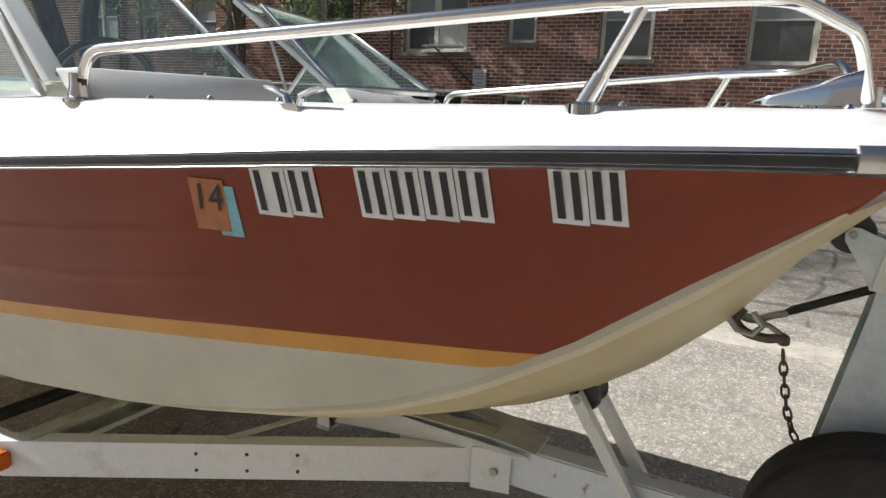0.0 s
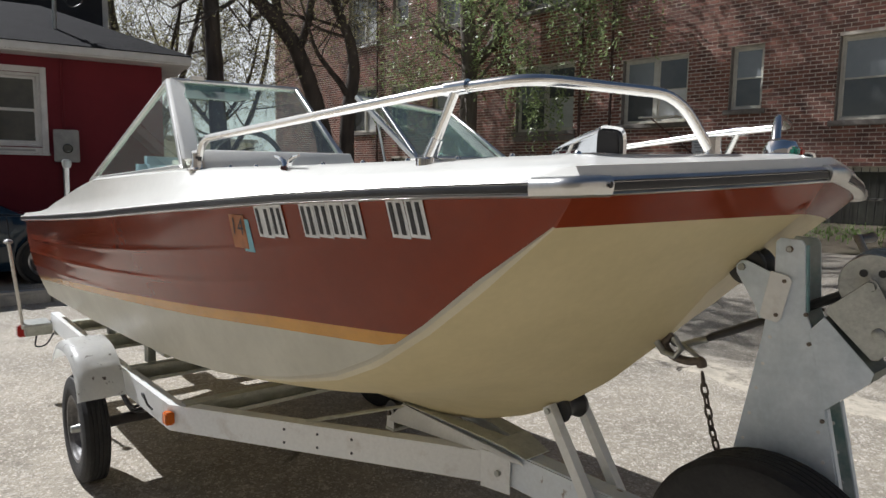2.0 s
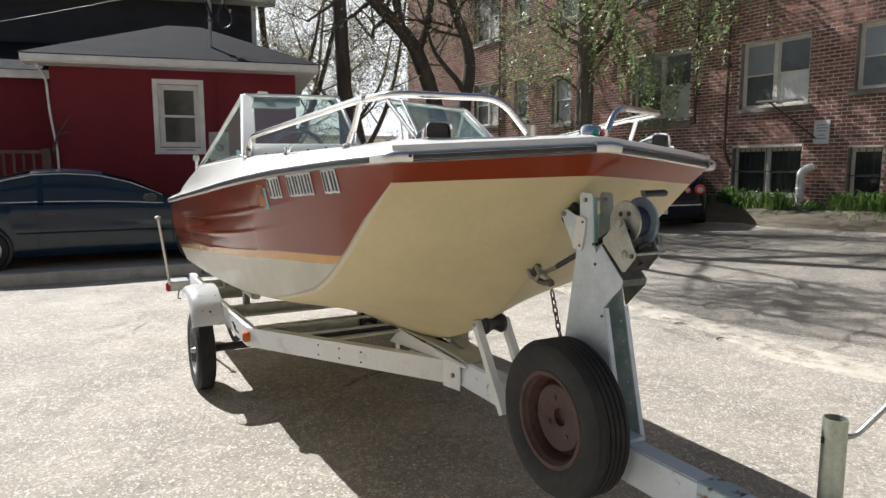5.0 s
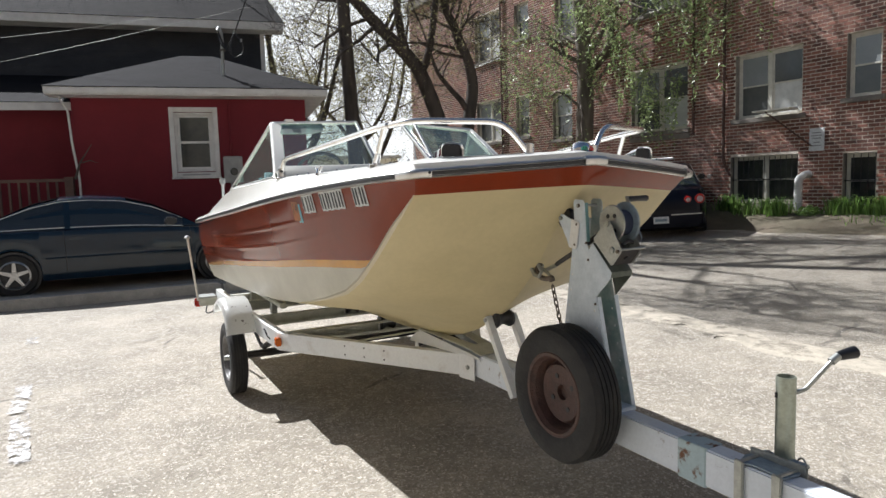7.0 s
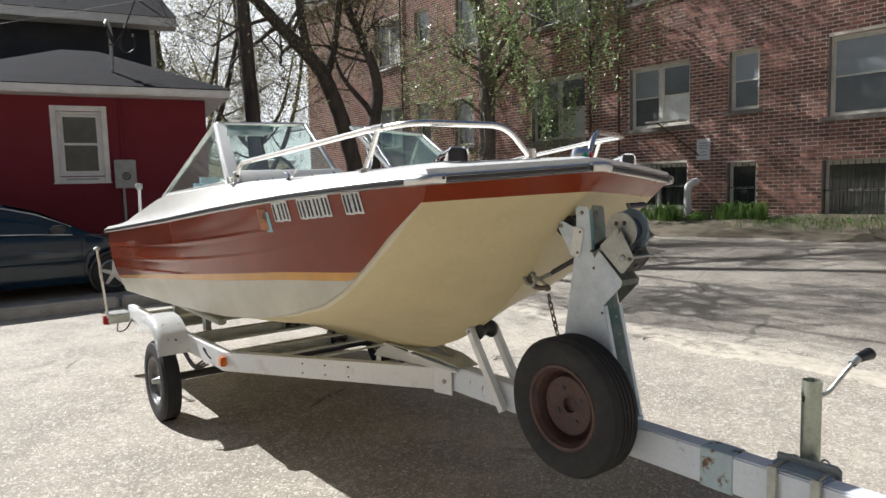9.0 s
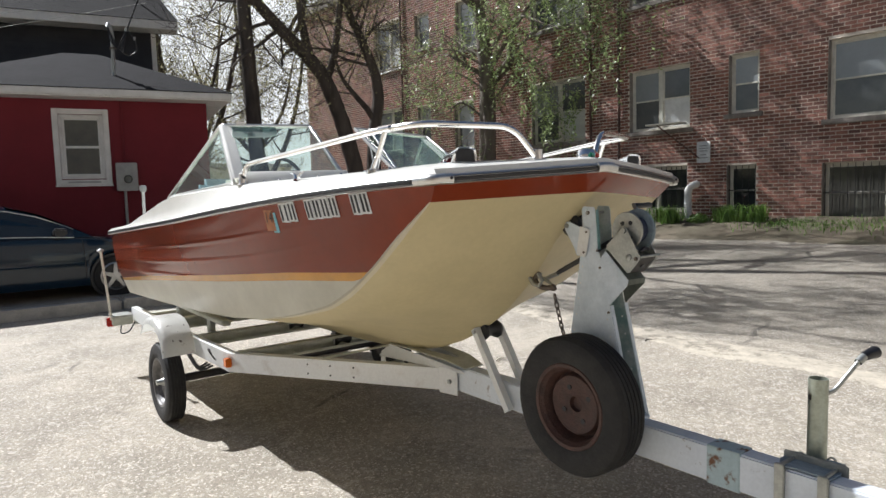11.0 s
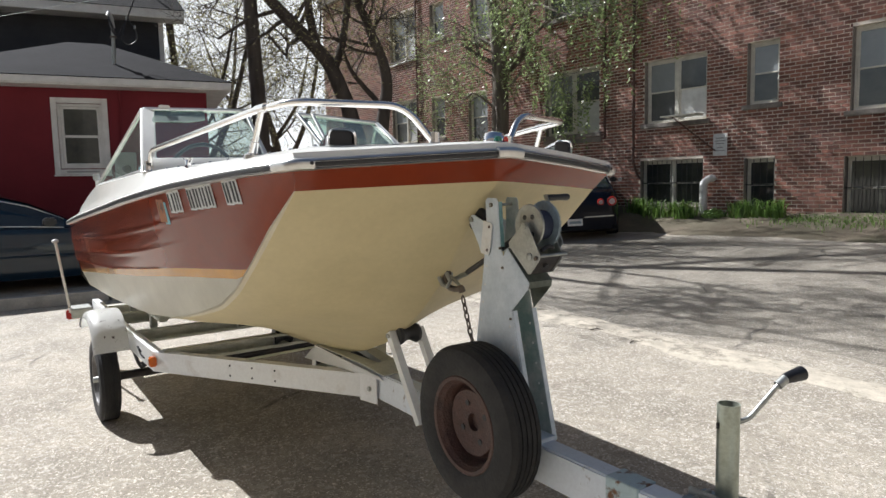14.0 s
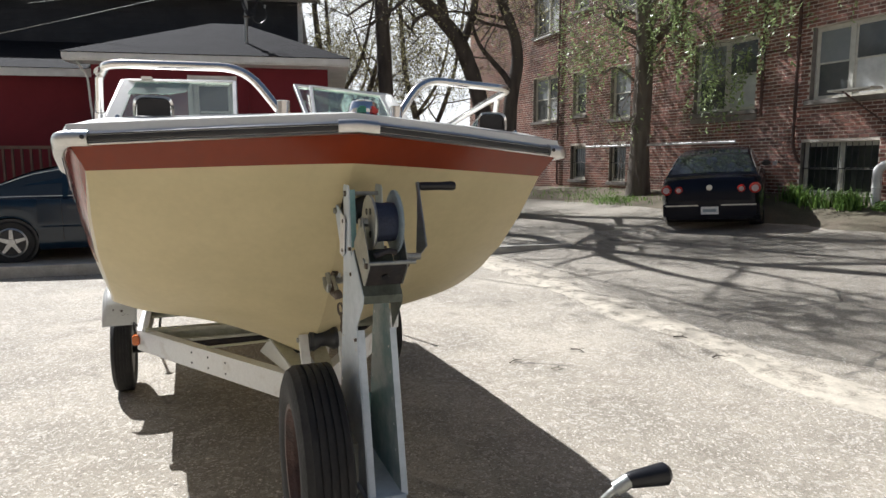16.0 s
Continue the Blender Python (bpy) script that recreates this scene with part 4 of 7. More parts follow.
def build_trailer():
    tr = thing("boat_trailer", RB, "white-painted steel boat trailer with rollers and a winch post", "trailer")
    # side rails: straight, then bent in to the tongue
    for s in (-1, 1):
        path = [(-4.80, TV + s * 0.80, 0.475), (-3.3, TV + s * 0.80, 0.485), (-2.22, TV + s * 0.79, 0.502), (-0.93, TV + s * 0.052, 0.525)]
        if s > 0:
            path = path[::-1]
        rail = part("side_rail", channel(path, 0.118, 0.055, 0.02), M_TRAILER, tr, "white-painted steel channel rail")
        if s < 0:
            a, b = Vector((-2.22, TV - 0.79, 0.56)), Vector((-0.93, TV - 0.052, 0.58))
            d = (b - a).normalized()
            n = Vector((d.y, -d.x, 0))
            for t in (0.40, 0.505, 0.61):
                for dz in (0.028, -0.028):
                    p = a.lerp(b, t) + Vector((0, 0, dz))
                    part("rail_hole", tube([p - n * 0.004, p + n * 0.0015], 0.006, 8), M_INK, rail, "small dark bolt hole")
            m = a.lerp(b, 0.035) + n * 0.002
            part("marker_lamp", box(-2.235, -2.185, TV - 0.815, TV - 0.775, 0.535, 0.592, 0.006), M_AMBER, rail, "amber side marker lamp")
            part("wire_loop", tube(smooth_path([(-2.52, TV - 0.80, 0.56), (-2.50, TV - 0.822, 0.60), (-2.46, TV - 0.825, 0.605), (-2.43, TV - 0.82, 0.57), (-2.42, TV - 0.80, 0.54)], 5), 0.005, 6), M_INK, rail, "black wire loop")
            part("joint_plate", plate([(-0.96, TV - 0.078, 0.515), (-0.84, TV - 0.05, 0.515), (-0.84, TV - 0.05, 0.655), (-0.96, TV - 0.078, 0.655)], (0.001, -0.006, 0), 0.001), M_TRAILER, tr, "bolted white joint plate")
            part("bolt", tube([(-0.885, TV - 0.064, 0.585), (-0.885, TV - 0.078, 0.585)], 0.012, 6), M_GALV, tr, "galvanised bolt")
    # tongue
    part("tongue", box(-1.25, 1.75, TV - 0.04, TV + 0.04, 0.535, 0.668, 0.006), M_TONGUE, tr, "chipped blue-white box-section tongue")
    part("paint_patch", box(0.572, 0.695, TV - 0.0435, TV + 0.0435, 0.53, 0.672, 0.003), M_PATCH, tr, "pale blue rusty clamp plate")
    for u in (0.832, 0.965):
        part("clamp_bar", box(u - 0.016, u + 0.016, TV - 0.056, TV - 0.042, 0.52, 0.685, 0.003), M_GALV, tr, "galvanised clamp bar")
        part("clamp_bolt", tube([(u, TV - 0.055, 0.678), (u, TV + 0.1, 0.679)], 0.007, 8), M_GALV, tr, "clamp bolt")
    # gussets where the rails meet
    for s in (-1, 1):
        part("gusset", plate([(-1.42, TV + s * 0.17, 0.645), (-1.38, TV + s * 0.125, 0.715), (-0.80, TV + s * 0.055, 0.66), (-0.78, TV + s * 0.045, 0.64), (-0.95, TV + s * 0.07, 0.64)], (0, s * 0.005, 0.002), 0.001), M_TRAILER, tr, "pale painted gusset plate")
        part("gusset_web", plate([(-1.38, TV + s * 0.125, 0.64), (-1.38, TV + s * 0.125, 0.715), (-0.82, TV + s * 0.05, 0.655), (-0.82, TV + s * 0.05, 0.64)], (0.0, s * 0.005, 0), 0.001), M_TRAILER, tr, "white gusset web")
    for s in (-1, 1):
        part("gusset_top", plate([(-1.38, TV + s * 0.075, 0.716), (-1.38, TV + s * 0.125, 0.716), (-0.90, TV + s * 0.0855, 0.700), (-0.90, TV + s * 0.012, 0.700)], (0, 0, 0.005), 0.001), M_DRAB, tr, "bent steel cover plate")
        part("gusset_brace", plate([(-1.385, TV + s * 0.125, 0.712), (-1.36, TV + s * 0.125, 0.712), (-1.70, TV + s * 0.49, 0.612), (-1.735, TV + s * 0.49, 0.612)], (0, 0, -0.006), 0.001), M_DRAB, tr, "flat steel brace down to the rail")
    part("gusset_tip", plate([(-0.898, TV - 0.085, 0.6997), (-0.898, TV + 0.085, 0.6997), (-0.76, TV + 0.062, 0.674), (-0.76, TV - 0.062, 0.674)], (0, 0, 0.005), 0.001), M_DRAB, tr, "bent steel cover plate with a rusty edge")
    # cross members
    for u, hw, z in ((-2.2, 0.74, 0.575), (-2.95, 0.76, 0.565), (-3.75, 0.76, 0.56), (-4.72, 0.8, 0.48)):
        cm = part("cross_member", channel([(u, TV + hw, z - 0.03), (u, TV - hw, z - 0.03)], 0.085, 0.06, 0.018), M_DRAB, tr, "olive-grey steel cross member")
        for k in range(5):
            for dz in (0.0, 0.03):
                v = TV - hw * 0.75 + k * hw * 0.37
                part("slot_hole", tube([(u - 0.002, v, z + dz), (u + 0.0022, v, z + dz)], 0.006, 6), M_INK, cm, "dark bolt hole")
    # roller brackets on the cross members, the first one on the tongue
    for u, z in ((-1.55, 0.615), (-2.2, 0.605), (-2.95, 0.605), (-3.75, 0.605)):
        br = part("roller_bracket", box(u - 0.03, u + 0.03, TV - 0.07, TV + 0.07, 0.535, 0.55, 0.003), M_DRAB, tr, "roller bracket foot")
        for d in (-1, 1):
            part("bracket_arm", plate([(u - 0.028, TV + d * 0.062, 0.54), (u + 0.028, TV + d * 0.062, 0.54), (u + 0.022, TV + d * 0.062, z + 0.012), (u, TV + d * 0.062, z + 0.026), (u - 0.022, TV + d * 0.062, z + 0.012)], (0, d * 0.005, 0), 0.001), M_TRAILER, br, "pale bracket arm")
            part("arm_bolt", tube([(u, TV + d * 0.06, z), (u, TV + d * 0.078, z)], 0.011, 8), M_GALVDARK, br, "rusty axle bolt")
        part("keel_roller", lathe([(0.0, -0.056), (0.05, -0.056), (0.054, -0.045), (0.036, -0.008), (0.036, 0.008), (0.054, 0.045), (0.05, 0.056), (0, 0.056)], 20, "y", (u, TV, z)), M_RUBBER, br, "black rubber keel roller")
    for u in (-3.05, -3.85):
        for s in (-1, 1):
            part("bunk_bracket", box(u - 0.04, u + 0.04, TV + s * 0.62 - 0.02, TV + s * 0.62 + 0.02, 0.59, 0.70, 0.004), M_GALV, tr, "galvanised bunk bracket")
    for s in (-1, 1):
        part("bunk", box(-4.4, -2.7, TV + s * 0.62 - 0.03, TV + s * 0.62 + 0.03, 0.695, 0.735, 0.008), M_DRAB, tr, "carpet-covered bunk board")
    # front roller on two legs
    for s in (-1, 1):
        leg = part("roller_leg", channel([(-0.66, TV + s * 0.075 - 0.016, 0), (-0.38, TV + s * 0.075 - 0.016, 0)], 0.034, 0.034, 0.01), M_TRAILER, tr, "pale steel roller leg")
        leg.data.transform(Matrix.Translation((0, 0, -0.017)))
        d = Vector((-0.42, 0, 0.545)) - Vector((-0.655, 0, 0.905))
        L = d.length
        leg.data.transform(Matrix.Translation((0.66, 0, 0)))
        leg.data.transform(Matrix.Diagonal((L / 0.28, 1, 1, 1)))
        leg.data.transform(Matrix.Translation((-0.655, 0, 0.905)) @ Matrix.Rotation(math.atan2(-d.z, d.x), 4, "Y"))
    part("front_roller", lathe([(0.0, -0.055), (0.042, -0.055), (0.046, -0.04), (0.03, -0.01), (0.03, 0.01), (0.046, 0.04), (0.042, 0.055), (0, 0.055)], 20, "y", (-0.635, TV, 0.892)), M_RUBBER, tr, "black rubber front keel roller")
    part("roller_pin", tube([(-0.645, TV - 0.1, 0.892), (-0.645, TV + 0.1, 0.892)], 0.01, 10), M_GALV, tr, "galvanised roller pin")
    # wheels, fenders, axle
    for s in (-1, 1):
        c = (-3.09, TV + s * 0.945, 0.285)
        wh = new("road_wheel")
        wh.parent = tr
        wheel_parts(wh, c, 0.285, 0.13, M_WHITEWHEEL, s, 0.05)
        part("hub", lathe([(0.0, s * 0.075), (0.018, s * 0.072), (0.022, s * 0.03), (0.034, s * 0.012), (0.04, 0)], 16, "y", c), M_GALV, wh, "galvanised hub cap")
        rows = []
        for i in range(21):
            a = radians(14 + 140 * i / 20)
            row = []
            for o, q in ((-0.105, 0.96), (-0.10, 0.995), (-0.05, 1.0), (0.03, 1.0), (0.066, 0.99), (0.09, 0.965), (0.102, 0.925), (0.105, 0.86)):
                x = c[0] + math.copysign(abs(math.cos(a)) ** 0.85, math.cos(a)) * 0.36 * q
                row.append((x, c[1] + s * (o - 0.012), 0.41 + math.sin(a) ** 0.72 * 0.35 * q))
            rows.append(row)
        bm = grid(rows)
        bmesh.ops.solidify(bm, geom=bm.faces[:], thickness=0.004)
        part("fender", bm, M_FENDER, tr, "white-painted steel fender with chipped paint")
        for k in range(3):
            part("leaf_spring", tube(smooth_path([(-3.42 + 0.06 * k, TV + s * 0.72, 0.42), (-3.09, TV + s * 0.72, 0.33 + 0.012 * k), (-2.76 - 0.06 * k, TV + s * 0.72, 0.42)], 6), 0.008, 6), M_DARK, tr, "dark leaf spring")
        # tail lamp bracket, lamp and guide pole
        arm = part("lamp_bracket", box(-4.83, -4.77, TV + s * 0.80 - 0.02, TV + s * 0.80 + s * 0.0 + 0.02, 0.47, 0.53, 0.004), M_DARK, tr, "dark lamp bracket")
        part("lamp_arm", box(-4.84, -4.76, min(TV + s * 0.8, TV + s * 0.97), max(TV + s * 0.8, TV + s * 0.97), 0.44, 0.52, 0.005), M_DRAB, tr, "rusty lamp arm")
        part("tail_lamp", box(-4.90, -4.83, TV + s * 0.94 - 0.07, TV + s * 0.94 + 0.04, 0.425, 0.505, 0.01), M_REDLENS, tr, "red tail lamp")
        part("lamp_shelf", box(-4.87, -4.66, min(TV + s * 0.82, TV + s * 0.99), max(TV + s * 0.82, TV + s * 0.99), 0.53, 0.545, 0.003), M_GALV, tr, "bent bright lamp shelf")
        part("lamp_wire", tube(smooth_path([(-4.78, TV + s * 0.9, 0.44), (-4.7, TV + s * 0.92, 0.38), (-4.62, TV + s * 0.87, 0.4), (-4.6, TV + s * 0.82, 0.48)], 5), 0.006, 6), M_INK, tr, "black hanging lamp wire")
        g = part("guide_pole", tube([(-4.78, TV + s * 0.98, 0.50), (-4.49, TV + s * 1.075, 1.15)], 0.011, 8), M_RUSTW, tr, "rusty white guide pole")
        part("pole_cap", lathe([(0, 0.02), (0.02, 0.012), (0.03, 0.0), (0.022, -0.012), (0, -0.015)], 10, "z", (-4.485, TV + s * 1.077, 1.16)), M_GREYBOX, g, "grey pole cap")
    part("axle", tube([(-3.09, TV - 0.93, 0.285), (-3.09, TV + 0.93, 0.285)], 0.03, 12), M_DARK, tr, "dark axle tube")
    # winch post: two tapered side plates, pale outside, the far one teal inside
    for s in (-1, 1):
        v = TV + s * 0.045
        pl = [(-0.105, v, 0.67), (0.255, v, 0.67), (0.192, v, 0.943), (0.111, v, 1.304), (0.094, v, 1.34), (0.082, v, 1.50), (0.074, v, 1.512), (0.024, v, 1.514), (0.014, v, 1.503), (0.016, v, 1.43), (-0.003, v, 1.266), (-0.045, v, 1.02)]
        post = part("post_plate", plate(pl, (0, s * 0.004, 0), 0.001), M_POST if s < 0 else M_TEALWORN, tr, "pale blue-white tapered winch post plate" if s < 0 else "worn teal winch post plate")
        # white discs paint the daylight that shows through the punched holes
        for z in (0.78, 0.85, 0.92, 0.991, 1.061, 1.13, 1.196, 1.266):
            back = Vector((-0.02 + (z - 1.061) * 0.176, v, z))
            part("hole_light_dot", tube([back - Vector((0, s * 0.0012, 0)), back + Vector((0, s * 0.0052, 0))], 0.0045, 8), M_CARD, post, "white dot painted as light through a punched hole")
            if z < 1.12:
                front = Vector((0.145 - (z - 1.05) * 0.215, v, z))
                part("hole_light_dot", tube([front - Vector((0, s * 0.0012, 0)), front + Vector((0, s * 0.0052, 0))], 0.0045, 8), M_CARD, post, "white dot painted as light through a punched hole")
        for u, z in ((0.048, 1.488), (0.096, 1.336), (0.108, 1.267), (0.15, 1.09)):
            part("post_bolt", tube([(u, v + s * 0.003, z), (u, v + s * 0.010, z)], 0.008 if z > 1.4 else 0.005, 8), M_GALVDARK, post, "dull steel bolt")
        # folded front edge
        part("post_flange", plate([(0.255, v, 0.67), (0.192, v, 0.943), (0.153, v, 1.117), (0.153, v + 0.018, 1.117), (0.192, v + 0.018, 0.943), (0.255, v + 0.018, 0.67)], (0.003, 0, 0.001), 0.0), M_POST, tr, "folded pale plate edge", False)
        if s < 0:
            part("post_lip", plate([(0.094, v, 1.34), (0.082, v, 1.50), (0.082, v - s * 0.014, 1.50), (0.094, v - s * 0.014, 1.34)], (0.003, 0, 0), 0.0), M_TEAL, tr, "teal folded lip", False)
        o = v + s * 0.0045
        part("roller_arm", plate([(-0.078, o, 1.436), (-0.066, o, 1.45), (-0.05, o, 1.45), (0.016, o, 1.425), (0.03, o, 1.40), (0.03, o, 1.31), (-0.012, o, 1.31), (-0.028, o, 1.345), (-0.076, o, 1.418)], (0, s * 0.004, 0), 0.001), M_POST, tr, "pale bow roller arm")
        ov = part("cover_plate", plate([(0.010, o + s * 0.004, 1.432), (0.052, o + s * 0.004, 1.424), (0.061, o + s * 0.004, 1.413), (0.042, o + s * 0.004, 1.316), (0.032, o + s * 0.004, 1.306), (-0.006, o + s * 0.004, 1.312), (-0.01, o + s * 0.004, 1.32)], (0, s * 0.004, 0), 0.001), M_TRAILER, tr, "riveted pale cover plate")
        for u, z in ((0.044, 1.41), (0.03, 1.325), (-0.062, 1.433)):
            part("rivet", tube([(u, o, z), (u, o + s * 0.0105, z)], 0.009 if u < 0 else 0.005, 8), M_GALVDARK, ov, "dull rivet")
    part("post_back", plate([(-0.095, TV - 0.044, 0.67), (-0.095, TV + 0.044, 0.67), (-0.06, TV + 0.044, 0.86), (-0.06, TV - 0.044, 0.86)], (0.004, 0, 0)), M_TEAL, tr, "teal inner web", False)
    part("post_foot", box(-0.12, 0.27, TV - 0.055, TV + 0.055, 0.662, 0.68, 0.003), M_POST, tr, "post foot plate")
    part("bow_roller", lathe([(0.012, -0.038), (0.046, -0.037), (0.049, -0.025), (0.038, 0), (0.049, 0.025), (0.046, 0.037), (0.012, 0.038)], 20, "y", (-0.062, TV, 1.433)), M_RUBBER, tr, "black rubber bow roller")
    part("roller_pin", tube([(-0.062, TV - 0.062, 1.433), (-0.062, TV + 0.062, 1.433)], 0.009, 10), M_GALV, tr, "galvanised pin")
    part("top_pin", tube([(0.048, TV - 0.056, 1.488), (0.048, TV + 0.056, 1.488)], 0.006, 8), M_GALV, tr, "post top pin")
    # winch
    w = new("winch")
    w.parent = tr
    w["label"] = "galvanised hand winch with dark blue webbing"
    wc = Vector((0.222, TV + 0.008, 1.42))
    for s, rr, mt in ((-1, 0.073, M_GALV), (1, 0.081, M_BLUEGREY)):
        disc = part("drum_plate", lathe([(0.012, s * 0.031), (rr - 0.004, s * 0.029), (rr, s * 0.033), (rr - 0.003, s * 0.037), (rr - 0.010, s * 0.036), (0.02, s * 0.036), (0.012, s * 0.04)], 40, "y", wc), mt, w, "galvanised drum plate" if s < 0 else "dark toothed drum gear")
        for k in range(3):
            a = radians((60, 128, -60)[k])
            p = wc + Vector((math.cos(a) * 0.034, s * 0.037, math.sin(a) * 0.034))
            part("drum_hole", tube([p - Vector((0, s * 0.004, 0)), p + Vector((0, s * 0.0008, 0))], 0.0088, 12), M_INK, disc, "dark drum hole")
        if s > 0:
            teeth = bmesh.new()
            for k in range(84):
                a = k * math.tau / 84
                p = wc + Vector((math.cos(a) * (rr + 0.001), 0.033, math.sin(a) * (rr + 0.001)))
                tube([p - Vector((0, 0.003, 0)), p + Vector((0, 0.003, 0))], 0.0014, 4, teeth)
            part("gear_teeth", teeth, M_BLUEGREY, disc, "gear teeth", False)
        b = TV + 0.004 + s * 0.049
        br = part("side_bracket", plate([(0.222, b, 1.437), (0.233, b, 1.436), (0.297, b, 1.322), (0.294, b, 1.308), (0.25, b, 1.258), (0.236, b, 1.256), (0.138, b, 1.347), (0.138, b, 1.36)], (0, s * 0.003, 0), 0.001), M_GALV, w, "galvanised winch bracket")
        part("winch_bolt", lathe([(0.013, s * 0.0), (0.013, s * 0.004), (0.009, s * 0.006), (0.0, s * 0.007)], 12, "y", (0.246, b + s * 0.003, 1.318)), M_GALV, br, "pressed bolt hole")
        part("winch_bolt", lathe([(0.008, 0.0), (0.008, s * 0.006), (0.0, s * 0.007)], 6, "y", (0.279, b + s * 0.003, 1.314)), M_GALVDARK, br, "small bolt")
    part("webbing_roll", lathe([(0.01, -0.03), (0.05, -0.03), (0.052, -0.02), (0.0505, 0), (0.052, 0.02), (0.05, 0.03), (0.01, 0.03)], 28, "y", wc), M_BLUEROPE, w, "rolled dark blue webbing")
    part("shaft", tube([wc - Vector((0, 0.062, 0)), wc - Vector((0, 0.03, 0))], 0.012, 6), M_GALV, w, "shaft bolt")
    part("shaft", tube([wc - Vector((0, 0.06, 0)), wc + Vector((0, 0.055, 0))], 0.008, 10), M_GALV, w, "winch shaft")
    f = part("front_plate", plate([(0.296, TV - 0.044, 1.32), (0.296, TV + 0.052, 1.32), (0.244, TV + 0.052, 1.257), (0.244, TV - 0.044, 1.257)], (-0.003, 0, 0.002)), M_DARK, w, "dark winch front plate", False)
    part("pinion_rod", tube([(0.296, TV - 0.05, 1.322), (0.296, TV + 0.075, 1.322)], 0.0055, 10), M_GALV, w, "bright pinion rod")
    part("plate_hole", tube([(0.272, TV + 0.0, 1.284), (0.2755, TV + 0.0, 1.281)], 0.010, 10), M_INK, f, "dark hole")
    part("pawl", tube(rounded([(0.285, TV - 0.03, 1.34), (0.275, TV + 0.01, 1.352), (0.28, TV + 0.03, 1.345)], 0.01), 0.007, 8), M_DARK, w, "dark pawl")
    # folded mount below the winch
    for s in (-1, 1):
        b = TV + 0.002 + s * 0.051
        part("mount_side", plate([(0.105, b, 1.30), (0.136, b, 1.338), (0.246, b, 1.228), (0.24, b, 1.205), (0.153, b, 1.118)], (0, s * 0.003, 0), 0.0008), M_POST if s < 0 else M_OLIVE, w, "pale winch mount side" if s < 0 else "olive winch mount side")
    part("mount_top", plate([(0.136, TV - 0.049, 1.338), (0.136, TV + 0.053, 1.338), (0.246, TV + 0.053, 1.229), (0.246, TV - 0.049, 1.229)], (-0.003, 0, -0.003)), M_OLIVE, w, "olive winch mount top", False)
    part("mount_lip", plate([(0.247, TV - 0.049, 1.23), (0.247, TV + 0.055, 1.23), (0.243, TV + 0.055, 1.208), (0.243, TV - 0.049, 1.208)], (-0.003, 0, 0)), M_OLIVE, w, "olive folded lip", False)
    h = part("crank_arm", plate([(0.214, TV + 0.098, 1.318), (0.232, TV + 0.098, 1.318), (0.223, TV + 0.130, 1.35), (0.140, TV + 0.133, 1.522), (0.122, TV + 0.133, 1.518), (0.206, TV + 0.130, 1.345)], (0.0, 0.0045, 0.0015), 0.001), M_GALV, w, "flat galvanised crank arm")
    part("crank_nut", tube([(0.223, TV + 0.05, 1.325), (0.223, TV + 0.112, 1.325)], 0.010, 8), M_GALV, w, "crank nut")
    part("crank_grip", lathe([(0.0, 0.0), (0.011, 0.001), (0.0125, 0.012), (0.0115, 0.055), (0.0135, 0.098), (0.011, 0.107), (0, 0.109)], 14, "y", (0.134, TV + 0.14, 1.509)), M_BOOT, h, "black crank grip")
    # strap to the bow eye and safety chain
    part("winch_strap", tube([(0.15, TV, 1.385), (0.0, TV, 1.305), (-0.155, TV - 0.003, 1.225), (-0.175, TV - 0.004, 1.213)], [0.012, 0.011, 0.011, 0.007], 8), M_RUBBER, tr, "dark winch strap")
    part("strap_hook", tube(smooth_path([(-0.165, TV - 0.004, 1.216), (-0.20, TV - 0.006, 1.203), (-0.232, TV - 0.012, 1.188), (-0.262, TV - 0.012, 1.19), (-0.268, TV - 0.01, 1.21)], 5), 0.0095, 8), M_GALV, tr, "galvanised strap hook")
    part("snap_hook", tube(smooth_path([(-0.262, TV - 0.02, 1.215), (-0.278, TV - 0.03, 1.185), (-0.25, TV - 0.035, 1.158), (-0.2, TV - 0.035, 1.152), (-0.168, TV - 0.034, 1.160), (-0.164, TV - 0.03, 1.145)], 5), [0.012] * 20 + [0.014] * 6, 10), M_GALVDARK, tr, "dull steel snap hook")
    part("snap_gate", tube([(-0.255, TV - 0.03, 1.20), (-0.2, TV - 0.034, 1.184), (-0.17, TV - 0.034, 1.166)], 0.007, 8), M_GALV, tr, "bright snap gate")
    chain = new("safety_chain")
    chain.parent = tr
    chain["label"] = "short-link steel safety chain"
    pts = smooth_path([(-0.165, TV - 0.03, 1.14), (-0.15, TV - 0.02, 1.05), (-0.12, TV - 0.01, 0.93), (-0.05, TV - 0.01, 0.80), (0.0, TV - 0.01, 0.70)], 40)
    acc, prev, flip = 0.0, pts[0], 0
    link = lambda: [(0.0165 * math.cos(a) * (1.0 + 0.25 * (abs(math.cos(a)) > 0.5)), 0.0085 * math.sin(a), 0) for a in [k * math.tau / 12 for k in range(12)]]
    lm = tube([Vector(p) for p in link()], 0.0034, 6, closed=True)
    first = None
    for p in pts[1:]:
        acc += (p - prev).length
        if acc > 0.029:
            d = (p - prev).normalized()
            q = d.to_track_quat("X", "Z").to_matrix().to_4x4() @ Matrix.Rotation(radians(90 * flip + 25), 4, "X")
            if first is None:
                first = part("chain_link", lm, M_GALVDARK, chain)
                ob = first
            else:
                ob = new("chain_link", first.data)
                ob.parent = chain
            ob.matrix_local = Matrix.Translation(p) @ q
            flip = 1 - flip
            acc = 0.0
        prev = p
    return tr


